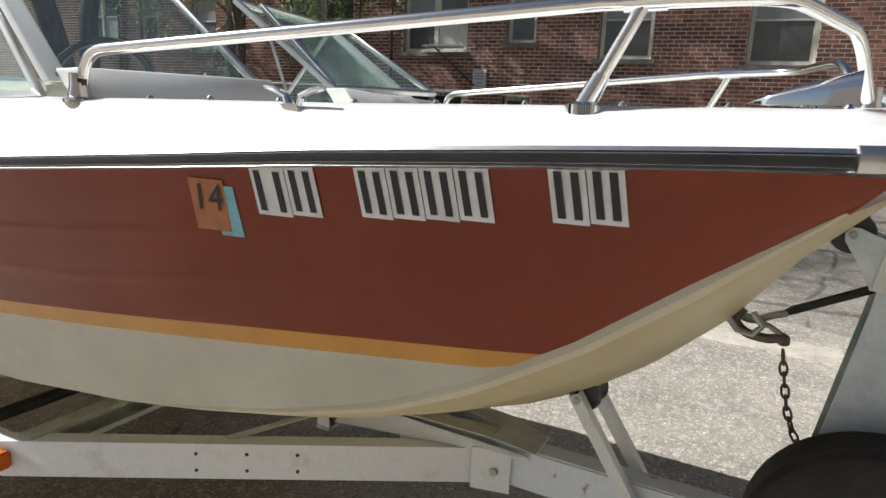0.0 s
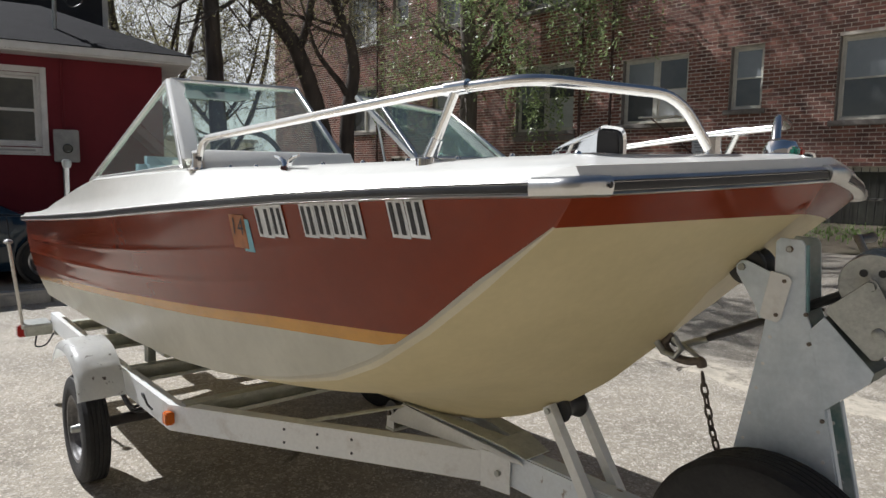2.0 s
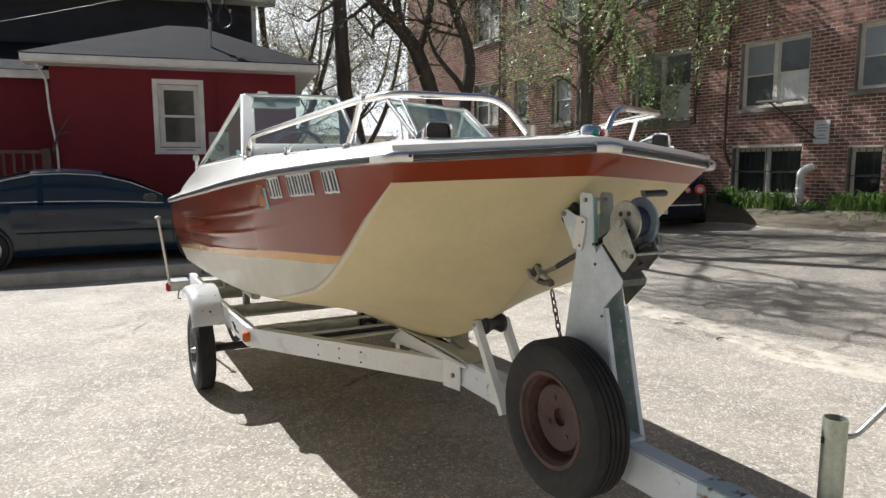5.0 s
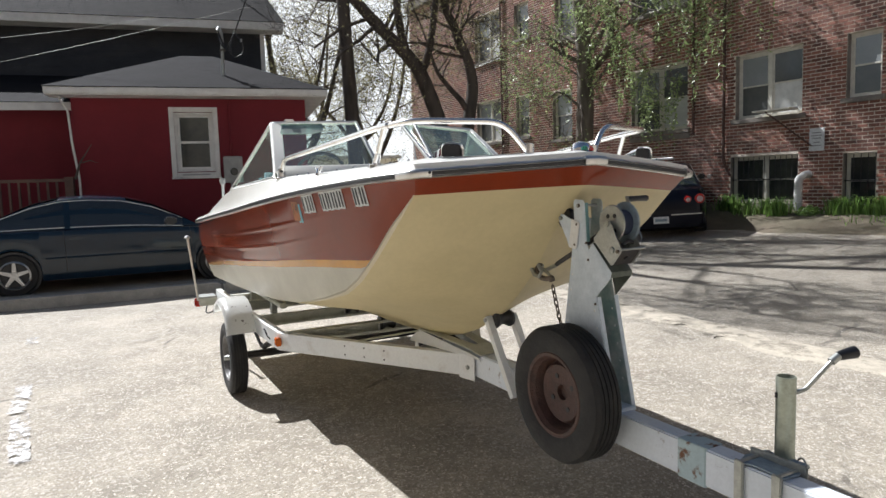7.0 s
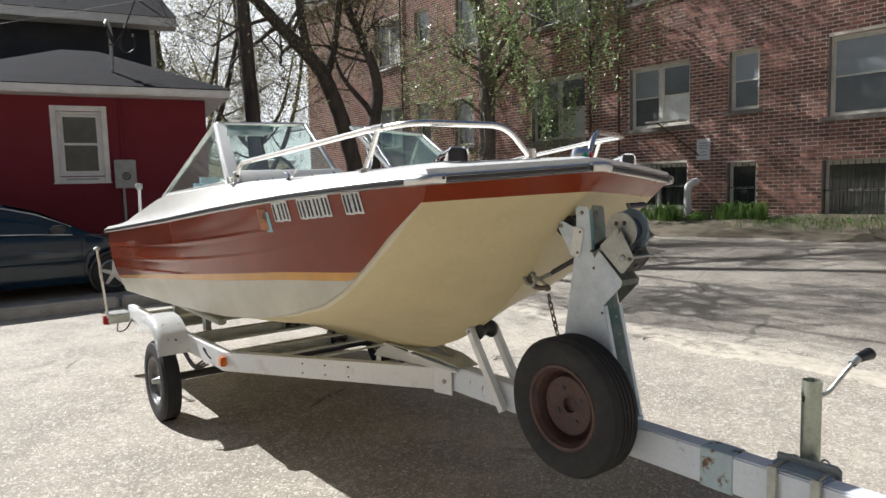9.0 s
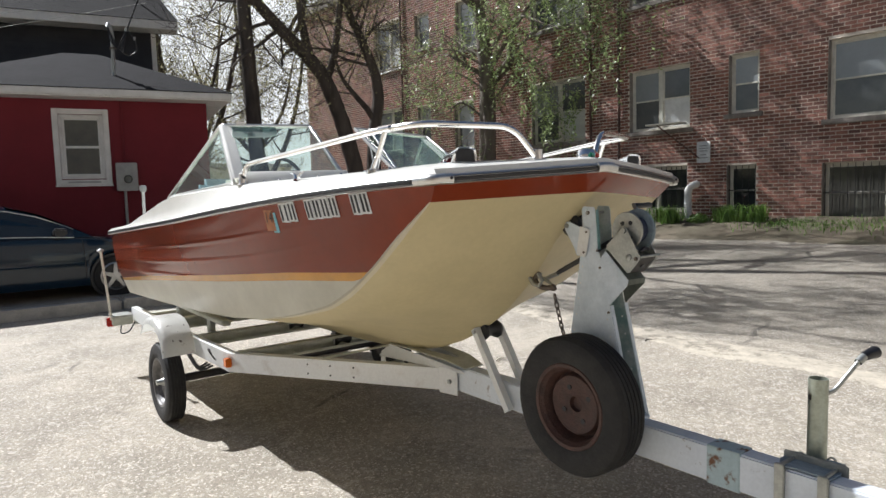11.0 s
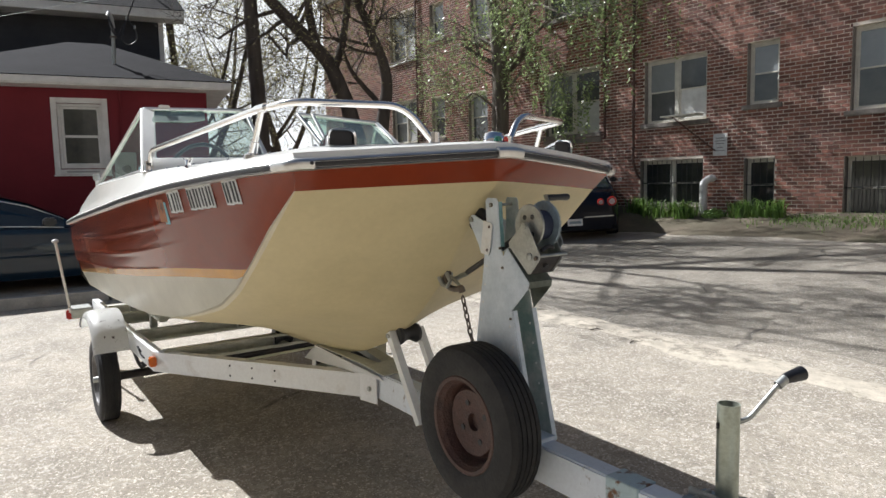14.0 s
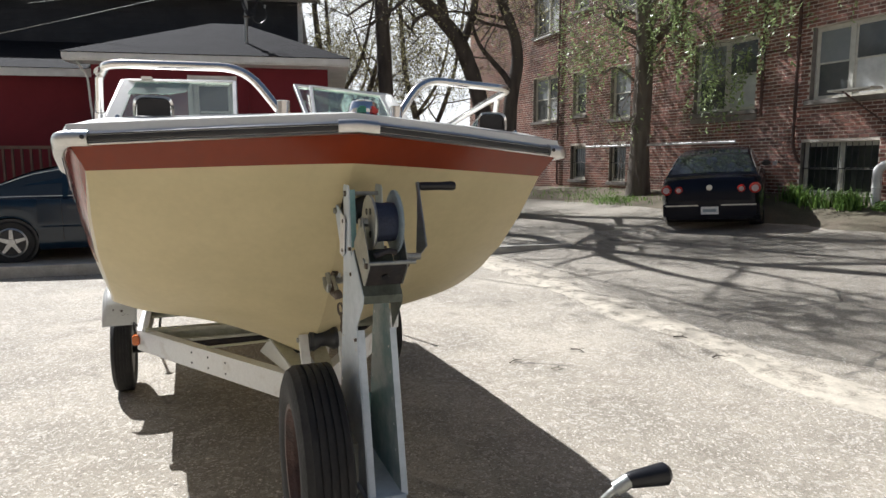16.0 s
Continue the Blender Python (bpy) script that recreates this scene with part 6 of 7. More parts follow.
    for a_, w_, z_, h_ in ((-0.02, 0.2, 4.55, 0.3), (0.28, 0.3, 4.45, 0.42), (0.7, 0.16, 4.5, 0.2)):
        part("box", box(a_, a_ + w_, 3.88, 3.975, z_, z_ + h_, 0.01), M_GALVDARK, bx, "")
    # wall lamp
    lp = thing("security_lamp", RH, "white twin security lamp under the eave", "lamp")
    part("head", lathe([(0, -0.06), (0.05, -0.04), (0.06, 0.0), (0.03, 0.05), (0, 0.06)], 12, "z", (L - 0.15, 1.12, 3.15)), M_WPAINT, lp, "white lamp head")
    part("bracket", tube([(L - 0.15, 1.2, 3.2), (L - 0.15, 1.12, 3.18)], 0.02, 8), M_WPAINT, lp, "white bracket")
    # black house behind
    b = thing("black_house", RH, "black-sided house with a brown shingled roof", "house")
    bm = bmesh.new()
    Y = 4.0
    box(-12, 1.62, Y, Y + 6, 0, 5.75, 0, bm)
    part("wall", bm, M_SIDING, b, "black siding", False)
    for k in range(17):
        z = 3.5 + k * 0.135
        part("siding_board", plate([(-9, Y - 0.022, z), (1.54, Y - 0.022, z), (1.54, Y - 0.004, z + 0.132), (-9, Y - 0.004, z + 0.132)], (0, 0.004, 0)), M_SIDING, b, "", False)
    part("corner_board", box(1.54, 1.65, Y - 0.03, Y + 0.1, 3, 5.7, 0.004), M_WPAINT, b, "white corner board")
    part("eave_board", box(-12, 2.12, Y - 0.62, Y - 0.56, 5.62, 5.82, 0.01), M_WPAINT, b, "white eave board")
    part("soffit", box(-12, 2.12, Y - 0.56, Y, 5.64, 5.67), M_WPAINT, b, "white soffit", False)
    part("roof", roof_slope(Vector((-12, Y - 0.65, 5.82)), Vector((2.14, Y - 0.65, 5.82)), Vector((1.55, Y + 3, 7.9)), Vector((-12, Y + 3, 7.9)), 26), M_BROWNSH, b, "brown shingled roof", False)
    # deck railing in front of the wing
    r = thing("deck_railing", RH, "weathered brown wooden deck railing", "railing")
    part("top_rail", box(-9, L - 0.05, -0.05, 0.04, 1.86, 1.92, 0.006), M_WOOD, r, "top rail")
    part("bottom_rail", box(-9, L - 0.05, -0.02, 0.02, 1.08, 1.14, 0.006), M_WOOD, r, "bottom rail")
    part("post", box(L - 0.2, L - 0.05, -0.08, 0.06, 0.0, 1.95, 0.008), M_WOOD, r, "square post")
    for k in range(40):
        x = L - 0.35 - k * 0.16
        part("baluster", box(x - 0.02, x + 0.02, -0.018, 0.018, 1.14, 1.86, 0.003), M_WOOD, r, "")
    # broom-like stick by the wall
    st = thing("dry_branch", RH, "bare dry branch standing by the deck", "branch")
    part("stick", tube([(L + 0.02, -0.2, 1.9), (L + 0.12, -0.22, 2.2), (L + 0.35, -0.24, 2.55)], [0.03, 0.02, 0.006], 6), M_BARK, st, "")
    part("twig", tube([(L + 0.12, -0.22, 2.2), (L + 0.3, -0.2, 2.25), (L + 0.42, -0.18, 2.2)], [0.015, 0.01, 0.004], 6), M_BARK, st, "")


def roof_slope(a, b, c, d, rows):
    """A sloped sheet with overlapping courses of shingles: a-b at the eave, d-c above."""
    bm = bmesh.new()
    n = (b - a).cross(d - a).normalized()
    if n.z < 0:
        n = -n
    rng = random.Random(5)
    for i in range(rows):
        t0, t1 = i / rows, (i + 1) / rows
        p0, p1 = a.lerp(d, t0), b.lerp(c, t0)
        q0, q1 = a.lerp(d, t1), b.lerp(c, t1)
        length = (p1 - p0).length
        m = max(1, int(length / 0.32))
        for k in range(m):
            f0, f1 = k / m, (k + 1) / m
            lift = n * (0.0025 + 0.0006 * rng.random())
            bm.faces.new([bm.verts.new(v) for v in (p0.lerp(p1, f0) + lift, p0.lerp(p1, f1 - 0.0008) + lift, q0.lerp(q1, f1 - 0.0008) + n * 0.002, q0.lerp(q1, f0) + n * 0.002)])
            bm.faces.new([bm.verts.new(v) for v in (p0.lerp(p1, f0) + lift, p0.lerp(p1, f1 - 0.0008) + lift, p0.lerp(p1, f1 - 0.0008) - n * 0.01, p0.lerp(p1, f0) - n * 0.01)])
    bm.faces.new([bm.verts.new(v - n * 0.005) for v in (a, b, c, d)])
    return bm


build_wall_things()
build_red_house()


def build_cable():
    c = thing("overhead_cable", Matrix.Identity(4), "black bundled power cable strung high over the lot", "cable")
    part("span", tube(smooth_path([(-18.6, 0.7, 7.9), (-11.3, 1.29, 8.15), (-1.0, 2.1, 8.6), (16.2, 3.5, 9.7)], 8), 0.026, 8), M_INK, c, "black bundled cable")


build_cable()


# ---- cars ----
def build_car(name, m, label, paint, length, width, roof_z, wheelbase, front_over, belt, glass_pts, wheel_r, coupe):
    """x forward from the rear bumper, y to the car's left."""
    car = thing(name, m, label, "car")
    hw = width / 2
    rear_over = length - wheelbase - front_over
    axles = (rear_over, rear_over + wheelbase)
    top_x, top_z = zip(*belt)
    xs = sorted(set([round(length * i / 70, 3) for i in range(71)] + [round(a + d * wheel_r * 1.13, 3) for a in axles for d in (-1, -0.999, 1, 0.999)]))
    rows = []
    for x in xs:
        t = x / length
        plan = hw * min(1.0, (1 - max(0.0, (0.10 - t) / 0.10) ** 2 * 0.16)) * (1 - max(0.0, (t - 0.84) / 0.16) ** 2 * 0.24)
        zb = 0.20 + 0.1 * max(0.0, (0.06 - t) / 0.06) + 0.06 * max(0.0, (t - 0.95) / 0.05)
        for a in axles:
            d = abs(x - a) / (wheel_r * 1.13)
            if d < 1:
                zb = max(zb, wheel_r + wheel_r * 1.13 * math.sqrt(1 - d * d))
        zt = lerp_table(x, top_x, top_z)
        zb = min(zb, zt - 0.05)
        mid = zb + (zt - zb) * 0.5
        row = [(x, 0, zb), (x, plan * 0.82, zb), (x, plan * 0.965, zb + 0.01), (x, plan * 0.995, zb + (zt - zb) * 0.2), (x, plan, mid), (x, plan * 0.985, zb + (zt - zb) * 0.8),
               (x, plan * 0.95, zt - 0.03), (x, plan * 0.90, zt), (x, plan * 0.5, zt + 0.018), (x, 0, zt + 0.025)]
        rows.append(row + [(a, -b, c) for a, b, c in row[-2::-1]])
    bm = grid(rows)
    bm.verts.ensure_lookup_table()
    n = len(rows[0])
    bm.faces.new(bm.verts[:n])
    bm.faces.new(bm.verts[len(bm.verts) - n:])
    part("body", bm, paint, car, "")
    # cabin: outline points from rear deck over the roof to the cowl
    gx, gz = zip(*glass_pts)
    cx0, cx1 = gx[0], gx[-1]
    rows = []
    for i in range(41):
        x = cx0 + (cx1 - cx0) * i / 40
        zt = lerp_table(x, gx, gz)
        zb = lerp_table(x, top_x, top_z) - 0.02
        f = max(0.02, (zt - zb) / (roof_z - min(top_z[len(top_z) // 2], 1.0)))
        wb, wt = hw * 0.90, hw * (0.90 - 0.19 * min(1.0, f))
        zt = max(zt, zb + 0.004)
        row = [(x, wb, zb), (x, wb * 0.5 + wt * 0.5 + 0.012, (zb + zt) / 2), (x, wt, zt - 0.04 * min(1, f)), (x, wt * 0.85, zt - 0.008), (x, wt * 0.45, zt + 0.01), (x, 0, zt + 0.014)]
        rows.append(row + [(a, -b, c) for a, b, c in row[-2::-1]])
    part("cabin", grid(rows), paint, car, "")

    def cab(x, f, side, off):
        zt = lerp_table(x, gx, gz)
        zb = lerp_table(x, top_x, top_z) - 0.02
        k = max(0.02, (zt - zb) / (roof_z - min(top_z[len(top_z) // 2], 1.0)))
        wb, wt = hw * 0.90, hw * (0.90 - 0.19 * min(1.0, k))
        mid = wb * 0.5 + wt * 0.5 + 0.012
        z_hi = zt - 0.04 * min(1, k)
        y = wb + (mid - wb) * f * 2 if f < 0.5 else mid + (wt - mid) * (f - 0.5) * 2
        return Vector((x, side * (y + off), zb + (z_hi - zb) * f))

    # side windows follow the cabin's sides
    x_lo = [x for x in np.linspace(cx0, cx1, 60) if lerp_table(x, gx, gz) - lerp_table(x, top_x, top_z) > 0.10]
    a, d = x_lo[0] + 0.06, x_lo[-1] - 0.04
    cuts = [(a, a + (d - a) * 0.36), (a + (d - a) * 0.39, d)] if coupe else [(a, a + (d - a) * 0.2), (a + (d - a) * 0.23, a + (d - a) * 0.56), (a + (d - a) * 0.6, d)]
    for side in (-1, 1):
        for p, q in cuts:
            rws = [[cab(x, f, side, 0.006) for f in (0.12, 0.3, 0.5, 0.7, 0.9)] for x in np.linspace(p, q, 16)]
            g = part("side_window", grid(rws), M_CARGLASS, car, "dark tinted side window")
            part("chrome_trim", tube([cab(x, 0.10, side, 0.008) for x in np.linspace(p, q, 8)], 0.006, 6), M_ALU, g, "bright window trim")
        part("roof_trim", tube([cab(x, 0.95, side, 0.008) for x in np.linspace(a, d, 24)], 0.006, 6), M_ALU, car, "bright roof trim")
        # door seams, handle, mirror
        hx = a + (d - a) * 0.36
        zt = lerp_table(hx, top_x, top_z)
        part("door_handle", box(hx + 0.06, hx + 0.24, side * hw * 0.985 - 0.015, side * hw * 0.985 + 0.015, zt - 0.17, zt - 0.125, 0.008), paint, car, "")
        part("mirror", box(d - 0.28, d - 0.1, min(side * hw * 0.93, side * hw * 1.12), max(side * hw * 0.93, side * hw * 1.12), zt + 0.0, zt + 0.12, 0.028, seg=2), M_BOOT, car, "dark door mirror")
        for sx in (hx, d + 0.12):
            st = lerp_table(sx, top_x, top_z)
            part("door_seam", tube([(sx, side * hw * 0.996, 0.34), (sx, side * hw * 1.001, 0.2 + (st - 0.2) * 0.5), (sx - 0.01, side * hw * 0.987, 0.2 + (st - 0.2) * 0.8), (sx - 0.02, side * hw * 0.951, st - 0.03)], 0.005, 5), M_INK, car, "dark door seam")
        part("side_moulding", tube([(x, side * hw * 1.0, 0.55) for x in np.linspace(axles[0] + 0.42, axles[1] - 0.42, 6)], 0.014, 6), paint, car, "side moulding")
        for ax in axles:
            wl = new("wheel")
            wl.parent = car
            c = (ax, side * (hw - 0.10), wheel_r)
            h = 0.1
            prof = [(wheel_r * 0.66, -h * 0.8), (wheel_r * 0.92, -h), (wheel_r * 0.985, -h * 0.8), (wheel_r, -h * 0.4), (wheel_r, h * 0.4), (wheel_r * 0.985, h * 0.8), (wheel_r * 0.92, h), (wheel_r * 0.66, h * 0.8)]
            part("tyre", lathe(prof, 36, "y", c, closed=True), M_TYRE, wl, "black tyre")
            o = side * h
            part("rim", lathe([(wheel_r * 0.68, o * 0.82), (wheel_r * 0.62, o * 0.9), (wheel_r * 0.59, o * 0.7), (wheel_r * 0.58, o * 0.3), (wheel_r * 0.6, o * 0.3)], 36, "y", c, closed=True), M_WHEEL, wl, "silver alloy rim")
            part("brake_drum", lathe([(wheel_r * 0.58, o * 0.3), (wheel_r * 0.57, -o * 0.2), (0.0, -o * 0.2)], 24, "y", c), M_DARK, wl, "dark brake drum")
            part("hub_cap", lathe([(0.06, o * 0.6), (0.055, o * 0.95), (0.0, o * 1.0)], 16, "y", c), M_WHEEL, wl, "silver hub cap")
            for k in range(5):
                an = k * math.tau / 5 + 0.3
                dv = Vector((math.cos(an), 0, math.sin(an)))
                pv = Vector((-math.sin(an), 0, math.cos(an)))
                cc = Vector(c) + Vector((0, o * 0.62, 0))
                part("spoke", plate([cc + dv * 0.03 - pv * 0.035, cc + dv * wheel_r * 0.61 - pv * 0.022, cc + dv * wheel_r * 0.61 + pv * 0.022, cc + dv * 0.03 + pv * 0.035], (0, o * 0.22, 0), 0.004), M_WHEEL, wl, "silver spoke")
            part("arch_liner", lathe([(wheel_r * 1.11, -side * 0.16), (wheel_r * 1.11, side * 0.06)], 30, "y", c), M_INK, car, "dark wheel arch", False)
    # screens
    def across(x0, x1, lab):
        rws = []
        for i in range(9):
            x = x0 + (x1 - x0) * i / 8
            zt = lerp_table(x, gx, gz)
            L = cab(x, 1.0, 1, 0)
            rws.append([Vector((x, L.y * 0.93 * f, zt + 0.012 + 0.012 * (1 - abs(f)) - 0.012 * abs(f) ** 3)) for f in np.linspace(-1, 1, 11)])
        part("screen", grid(rws), M_CARGLASS, car, lab)

    roof_a = gx[[i for i, z in enumerate(gz) if z > roof_z - 0.06][0]]
    roof_b = gx[[i for i, z in enumerate(gz) if z > roof_z - 0.06][-1]]
    across(cx0 + 0.06, roof_a - 0.05, "dark rear screen")
    across(roof_b + 0.06, cx1 - 0.06, "dark windscreen")
    return car


def place_cars():
    # green coupe beyond the kerb, nose towards +y
    m = pose(-10.1, -4.45, 0.10, 0, 0, 90 + 2)
    build_car("green_coupe", m, "dark green two-door coupe parked beyond the kerb", M_GCAR, 4.85, 1.8, 1.48, 2.93, 0.93,
              [(0.0, 0.64), (0.03, 0.82), (0.12, 0.97), (0.6, 1.0), (1.4, 0.98), (2.6, 0.97), (3.5, 0.95), (4.2, 0.87), (4.65, 0.73), (4.85, 0.53)],
              [(0.45, 1.0), (0.85, 1.19), (1.25, 1.37), (1.65, 1.465), (2.05, 1.48), (2.5, 1.45), (2.95, 1.32), (3.35, 1.12), (3.65, 0.95)], 0.32, True)
    # dark saloon before the brick building, its tail to the parking lot
    m = pose(-8.36, 8.33, 0.245, -3.2, -5.0, 136)
    car = build_car("dark_saloon", m, "near-black four-door saloon parked nose to the brick building", M_BCAR, 4.75, 1.82, 1.5, 2.71, 0.95,
                    [(0.0, 0.66), (0.04, 0.88), (0.10, 1.04), (0.35, 1.09), (0.9, 1.02), (2.0, 0.96), (3.2, 0.95), (3.9, 0.88), (4.5, 0.76), (4.75, 0.55)],
                    [(0.36, 1.09), (0.62, 1.24), (1.0, 1.43), (1.4, 1.49), (2.0, 1.5), (2.5, 1.46), (3.1, 1.26), (3.55, 1.0)], 0.32, False)
    for s in (-1, 1):
        for y, r, lab in ((0.775, 0.098, "round red tail lamp"), (0.545, 0.07, "round red boot-lid lamp")):
            tl = part("tail_lamp", lathe([(r * 1.04, 0.14 if y > 0.7 else 0.06), (r, -0.004), (r * 0.9, -0.022), (r * 0.55, -0.03), (0.0, -0.032)], 24, "x", (0.035 if y > 0.7 else 0.0, s * y, 0.865)), M_REDLENS, car, lab)
            part("lamp_ring", lathe([(r * 0.62, 0.0), (r * 0.62, -0.012), (r * 0.45, -0.016), (0.0, -0.016)], 20, "x", (0.012 if y > 0.7 else -0.023, s * y, 0.865)), M_LAMPRING, tl, "pale pink lamp centre")
        part("bumper_trim", box(-0.042, -0.02, min(s * 0.2, s * 0.8), max(s * 0.2, s * 0.8), 0.56, 0.582, 0.004), M_ALU, car, "bright bumper trim")
    part("bumper", box(-0.03, 0.3, -0.85, 0.85, 0.30, 0.64, 0.06, seg=3), M_BCAR, car, "dark bumper")
    part("badge", lathe([(0.0, -0.006), (0.05, -0.006), (0.055, 0.0)], 20, "x", (0.0, 0.0, 0.90)), M_ALU, car, "round bright badge")
    pl = part("number_plate", box(-0.045, -0.03, -0.155, 0.155, 0.40, 0.545, 0.004), M_CARD, car, "white number plate")
    part("plate_bar", box(-0.0475, -0.0455, -0.12, 0.12, 0.445, 0.5), M_BLUEGREY, pl, "blue-grey bar", False)
    part("aerial", tube([(1.25, 0.0, 1.47), (1.15, 0, 1.55)], 0.02, 8), M_INK, car, "short black aerial")


place_cars()


# ---- trees ----
def tree(name, m, label, trunks, leaf_mat, leaf_n, leaf_r, leaf_size, seed, depth=4, twig=0.6, droop=0.0, leaf_z=2.2, clump=0.45, bare=0.45, low=0.0, strands=0, from_y=-99.0, high=0, bark=None):
    """trunks: lists of points with radii, in the tree's own frame. Limbs fork from them, leaves sit on the twigs."""
    t = thing(name, m, label, "tree")
    rng = random.Random(seed)
    bm = bmesh.new()
    tips = []

    def grow(p, d, length, r, level):
        pts, rs = [p], [r]
        q, e = p.copy(), d.copy()
        n = 4
        for i in range(n):
            e = (e + Vector((rng.uniform(-1, 1), rng.uniform(-1, 1), rng.uniform(-0.5, 0.7) - droop * level * 0.25)) * 0.24).normalized()
            q = q + e * length / n
            pts.append(q.copy())
            rs.append(r * (1 - 0.5 * (i + 1) / n))
            if level >= 2:
                tips.append((q.copy(), level))
            if level < depth and i >= 1:
                for _ in range(rng.choice((1, 1, 2))):
                    side = e.orthogonal().normalized()
                    side.rotate(Matrix.Rotation(rng.uniform(0, math.tau), 3, e))
                    f = (e * 0.7 + side * rng.uniform(0.6, 1.0)).normalized()
                    grow(q.copy(), f, length * rng.uniform(0.5, 0.72), max(0.006, rs[-1] * rng.uniform(0.45, 0.65)), level + 1)
        tube(pts, rs, 8 if level == 0 else 6 if level == 1 else 4, bm, caps=False)

    for pts in trunks:
        P = smooth_path([p[:3] for p in pts], 5)
        R = [float(v) for v in np.interp(np.linspace(0, 1, len(P)), np.linspace(0, 1, len(pts)), [p[3] for p in pts])]
        lump = [max(0.01, r * (1 + 0.08 * noise.noise((i * 0.9, r * 7, seed)))) for i, r in enumerate(R)]
        tube(P, lump, 12, bm, caps=True)
        total = len(P)
        for i in range(int(total * bare), total, 2):
            d = (P[min(i + 1, total - 1)] - P[i - 1]).normalized()
            side = d.orthogonal().normalized()
            side.rotate(Matrix.Rotation(rng.uniform(0, math.tau), 3, d))
            grow(P[i].copy(), (d * 0.5 + side).normalized(), twig * rng.uniform(1.6, 2.8), R[i] * 0.38, 1)
        grow(P[-1].copy(), (P[-1] - P[-2]).normalized(), twig * 2.6, R[-1] * 0.8, 1)
    part("trunk", bm, bark or M_BARK, t, "rough bark coloured pale as if sunlit" if bark else "rough bark coloured dark as if backlit")
    if leaf_n:
        verts, faces = [], []
        tips = [q for q in tips if q[0].z > leaf_z and q[0].y > from_y]

        def leaf(c, a, L):
            b = a.orthogonal().normalized()
            b.rotate(Matrix.Rotation(rng.uniform(0, math.tau), 3, a))
            k = len(verts)
            verts.extend((c, c + a * L * 0.45 + b * L * 0.19, c + a * L, c + a * L * 0.45 - b * L * 0.19))
            faces.append((k, k + 1, k + 2, k + 3))

        hung = [q for q in tips if 3.0 < q[0].z < low + 1.2 and q[0].x > -1.3]
        for _ in range(strands):
            p = rng.choice(hung)[0] + Vector((rng.gauss(0, 0.25), rng.gauss(0, 0.25), 0))
            drift = Vector((rng.uniform(-0.4, 0.4), rng.uniform(-0.4, 0.4), 0))
            n = rng.randint(10, 30)
            for i in range(n):
                t_ = i / n
                c = p + drift * t_ - Vector((0, 0, t_ * n * 0.055))
                if c.z < 1.9:
                    break
                a = Vector((rng.uniform(-1, 1), rng.uniform(-1, 1), rng.uniform(-1.2, 0.1))).normalized()
                leaf(c, a, leaf_size * rng.uniform(0.7, 1.35))
        for _ in range(leaf_n):
            c, lev = rng.choice(tips)
            if low and c.z > low and rng.random() < 0.9:
                continue
            c = c + Vector((rng.gauss(0, clump), rng.gauss(0, clump), rng.gauss(0, clump) - droop * abs(rng.gauss(0, 0.5))))
            a = Vector((rng.uniform(-1, 1), rng.uniform(-1, 1), rng.uniform(-1.0, 0.6))).normalized()
            leaf(c, a, leaf_size * rng.uniform(0.6, 1.4))
        top = [q[0] for q in tips if q[0].z > low + 1.0 and q[0].x > 1.4]
        for _ in range(high):
            a = Vector((rng.uniform(-1, 1), rng.uniform(-1, 1), rng.uniform(-1.0, 0.6))).normalized()
            leaf(rng.choice(top) + Vector((rng.gauss(0, 0.3), rng.gauss(0, 0.3), rng.gauss(0, 0.2))), a, 0.15 * rng.uniform(0.6, 1.4))
        me = bpy.data.meshes.new("crown")
        me.from_pydata([tuple(v) for v in verts], [], faces)
        me.materials.append(leaf_mat)
        ob = new("crown", me)
        ob.parent = t
        ob["label"] = "crown of many small leaves"
    return t


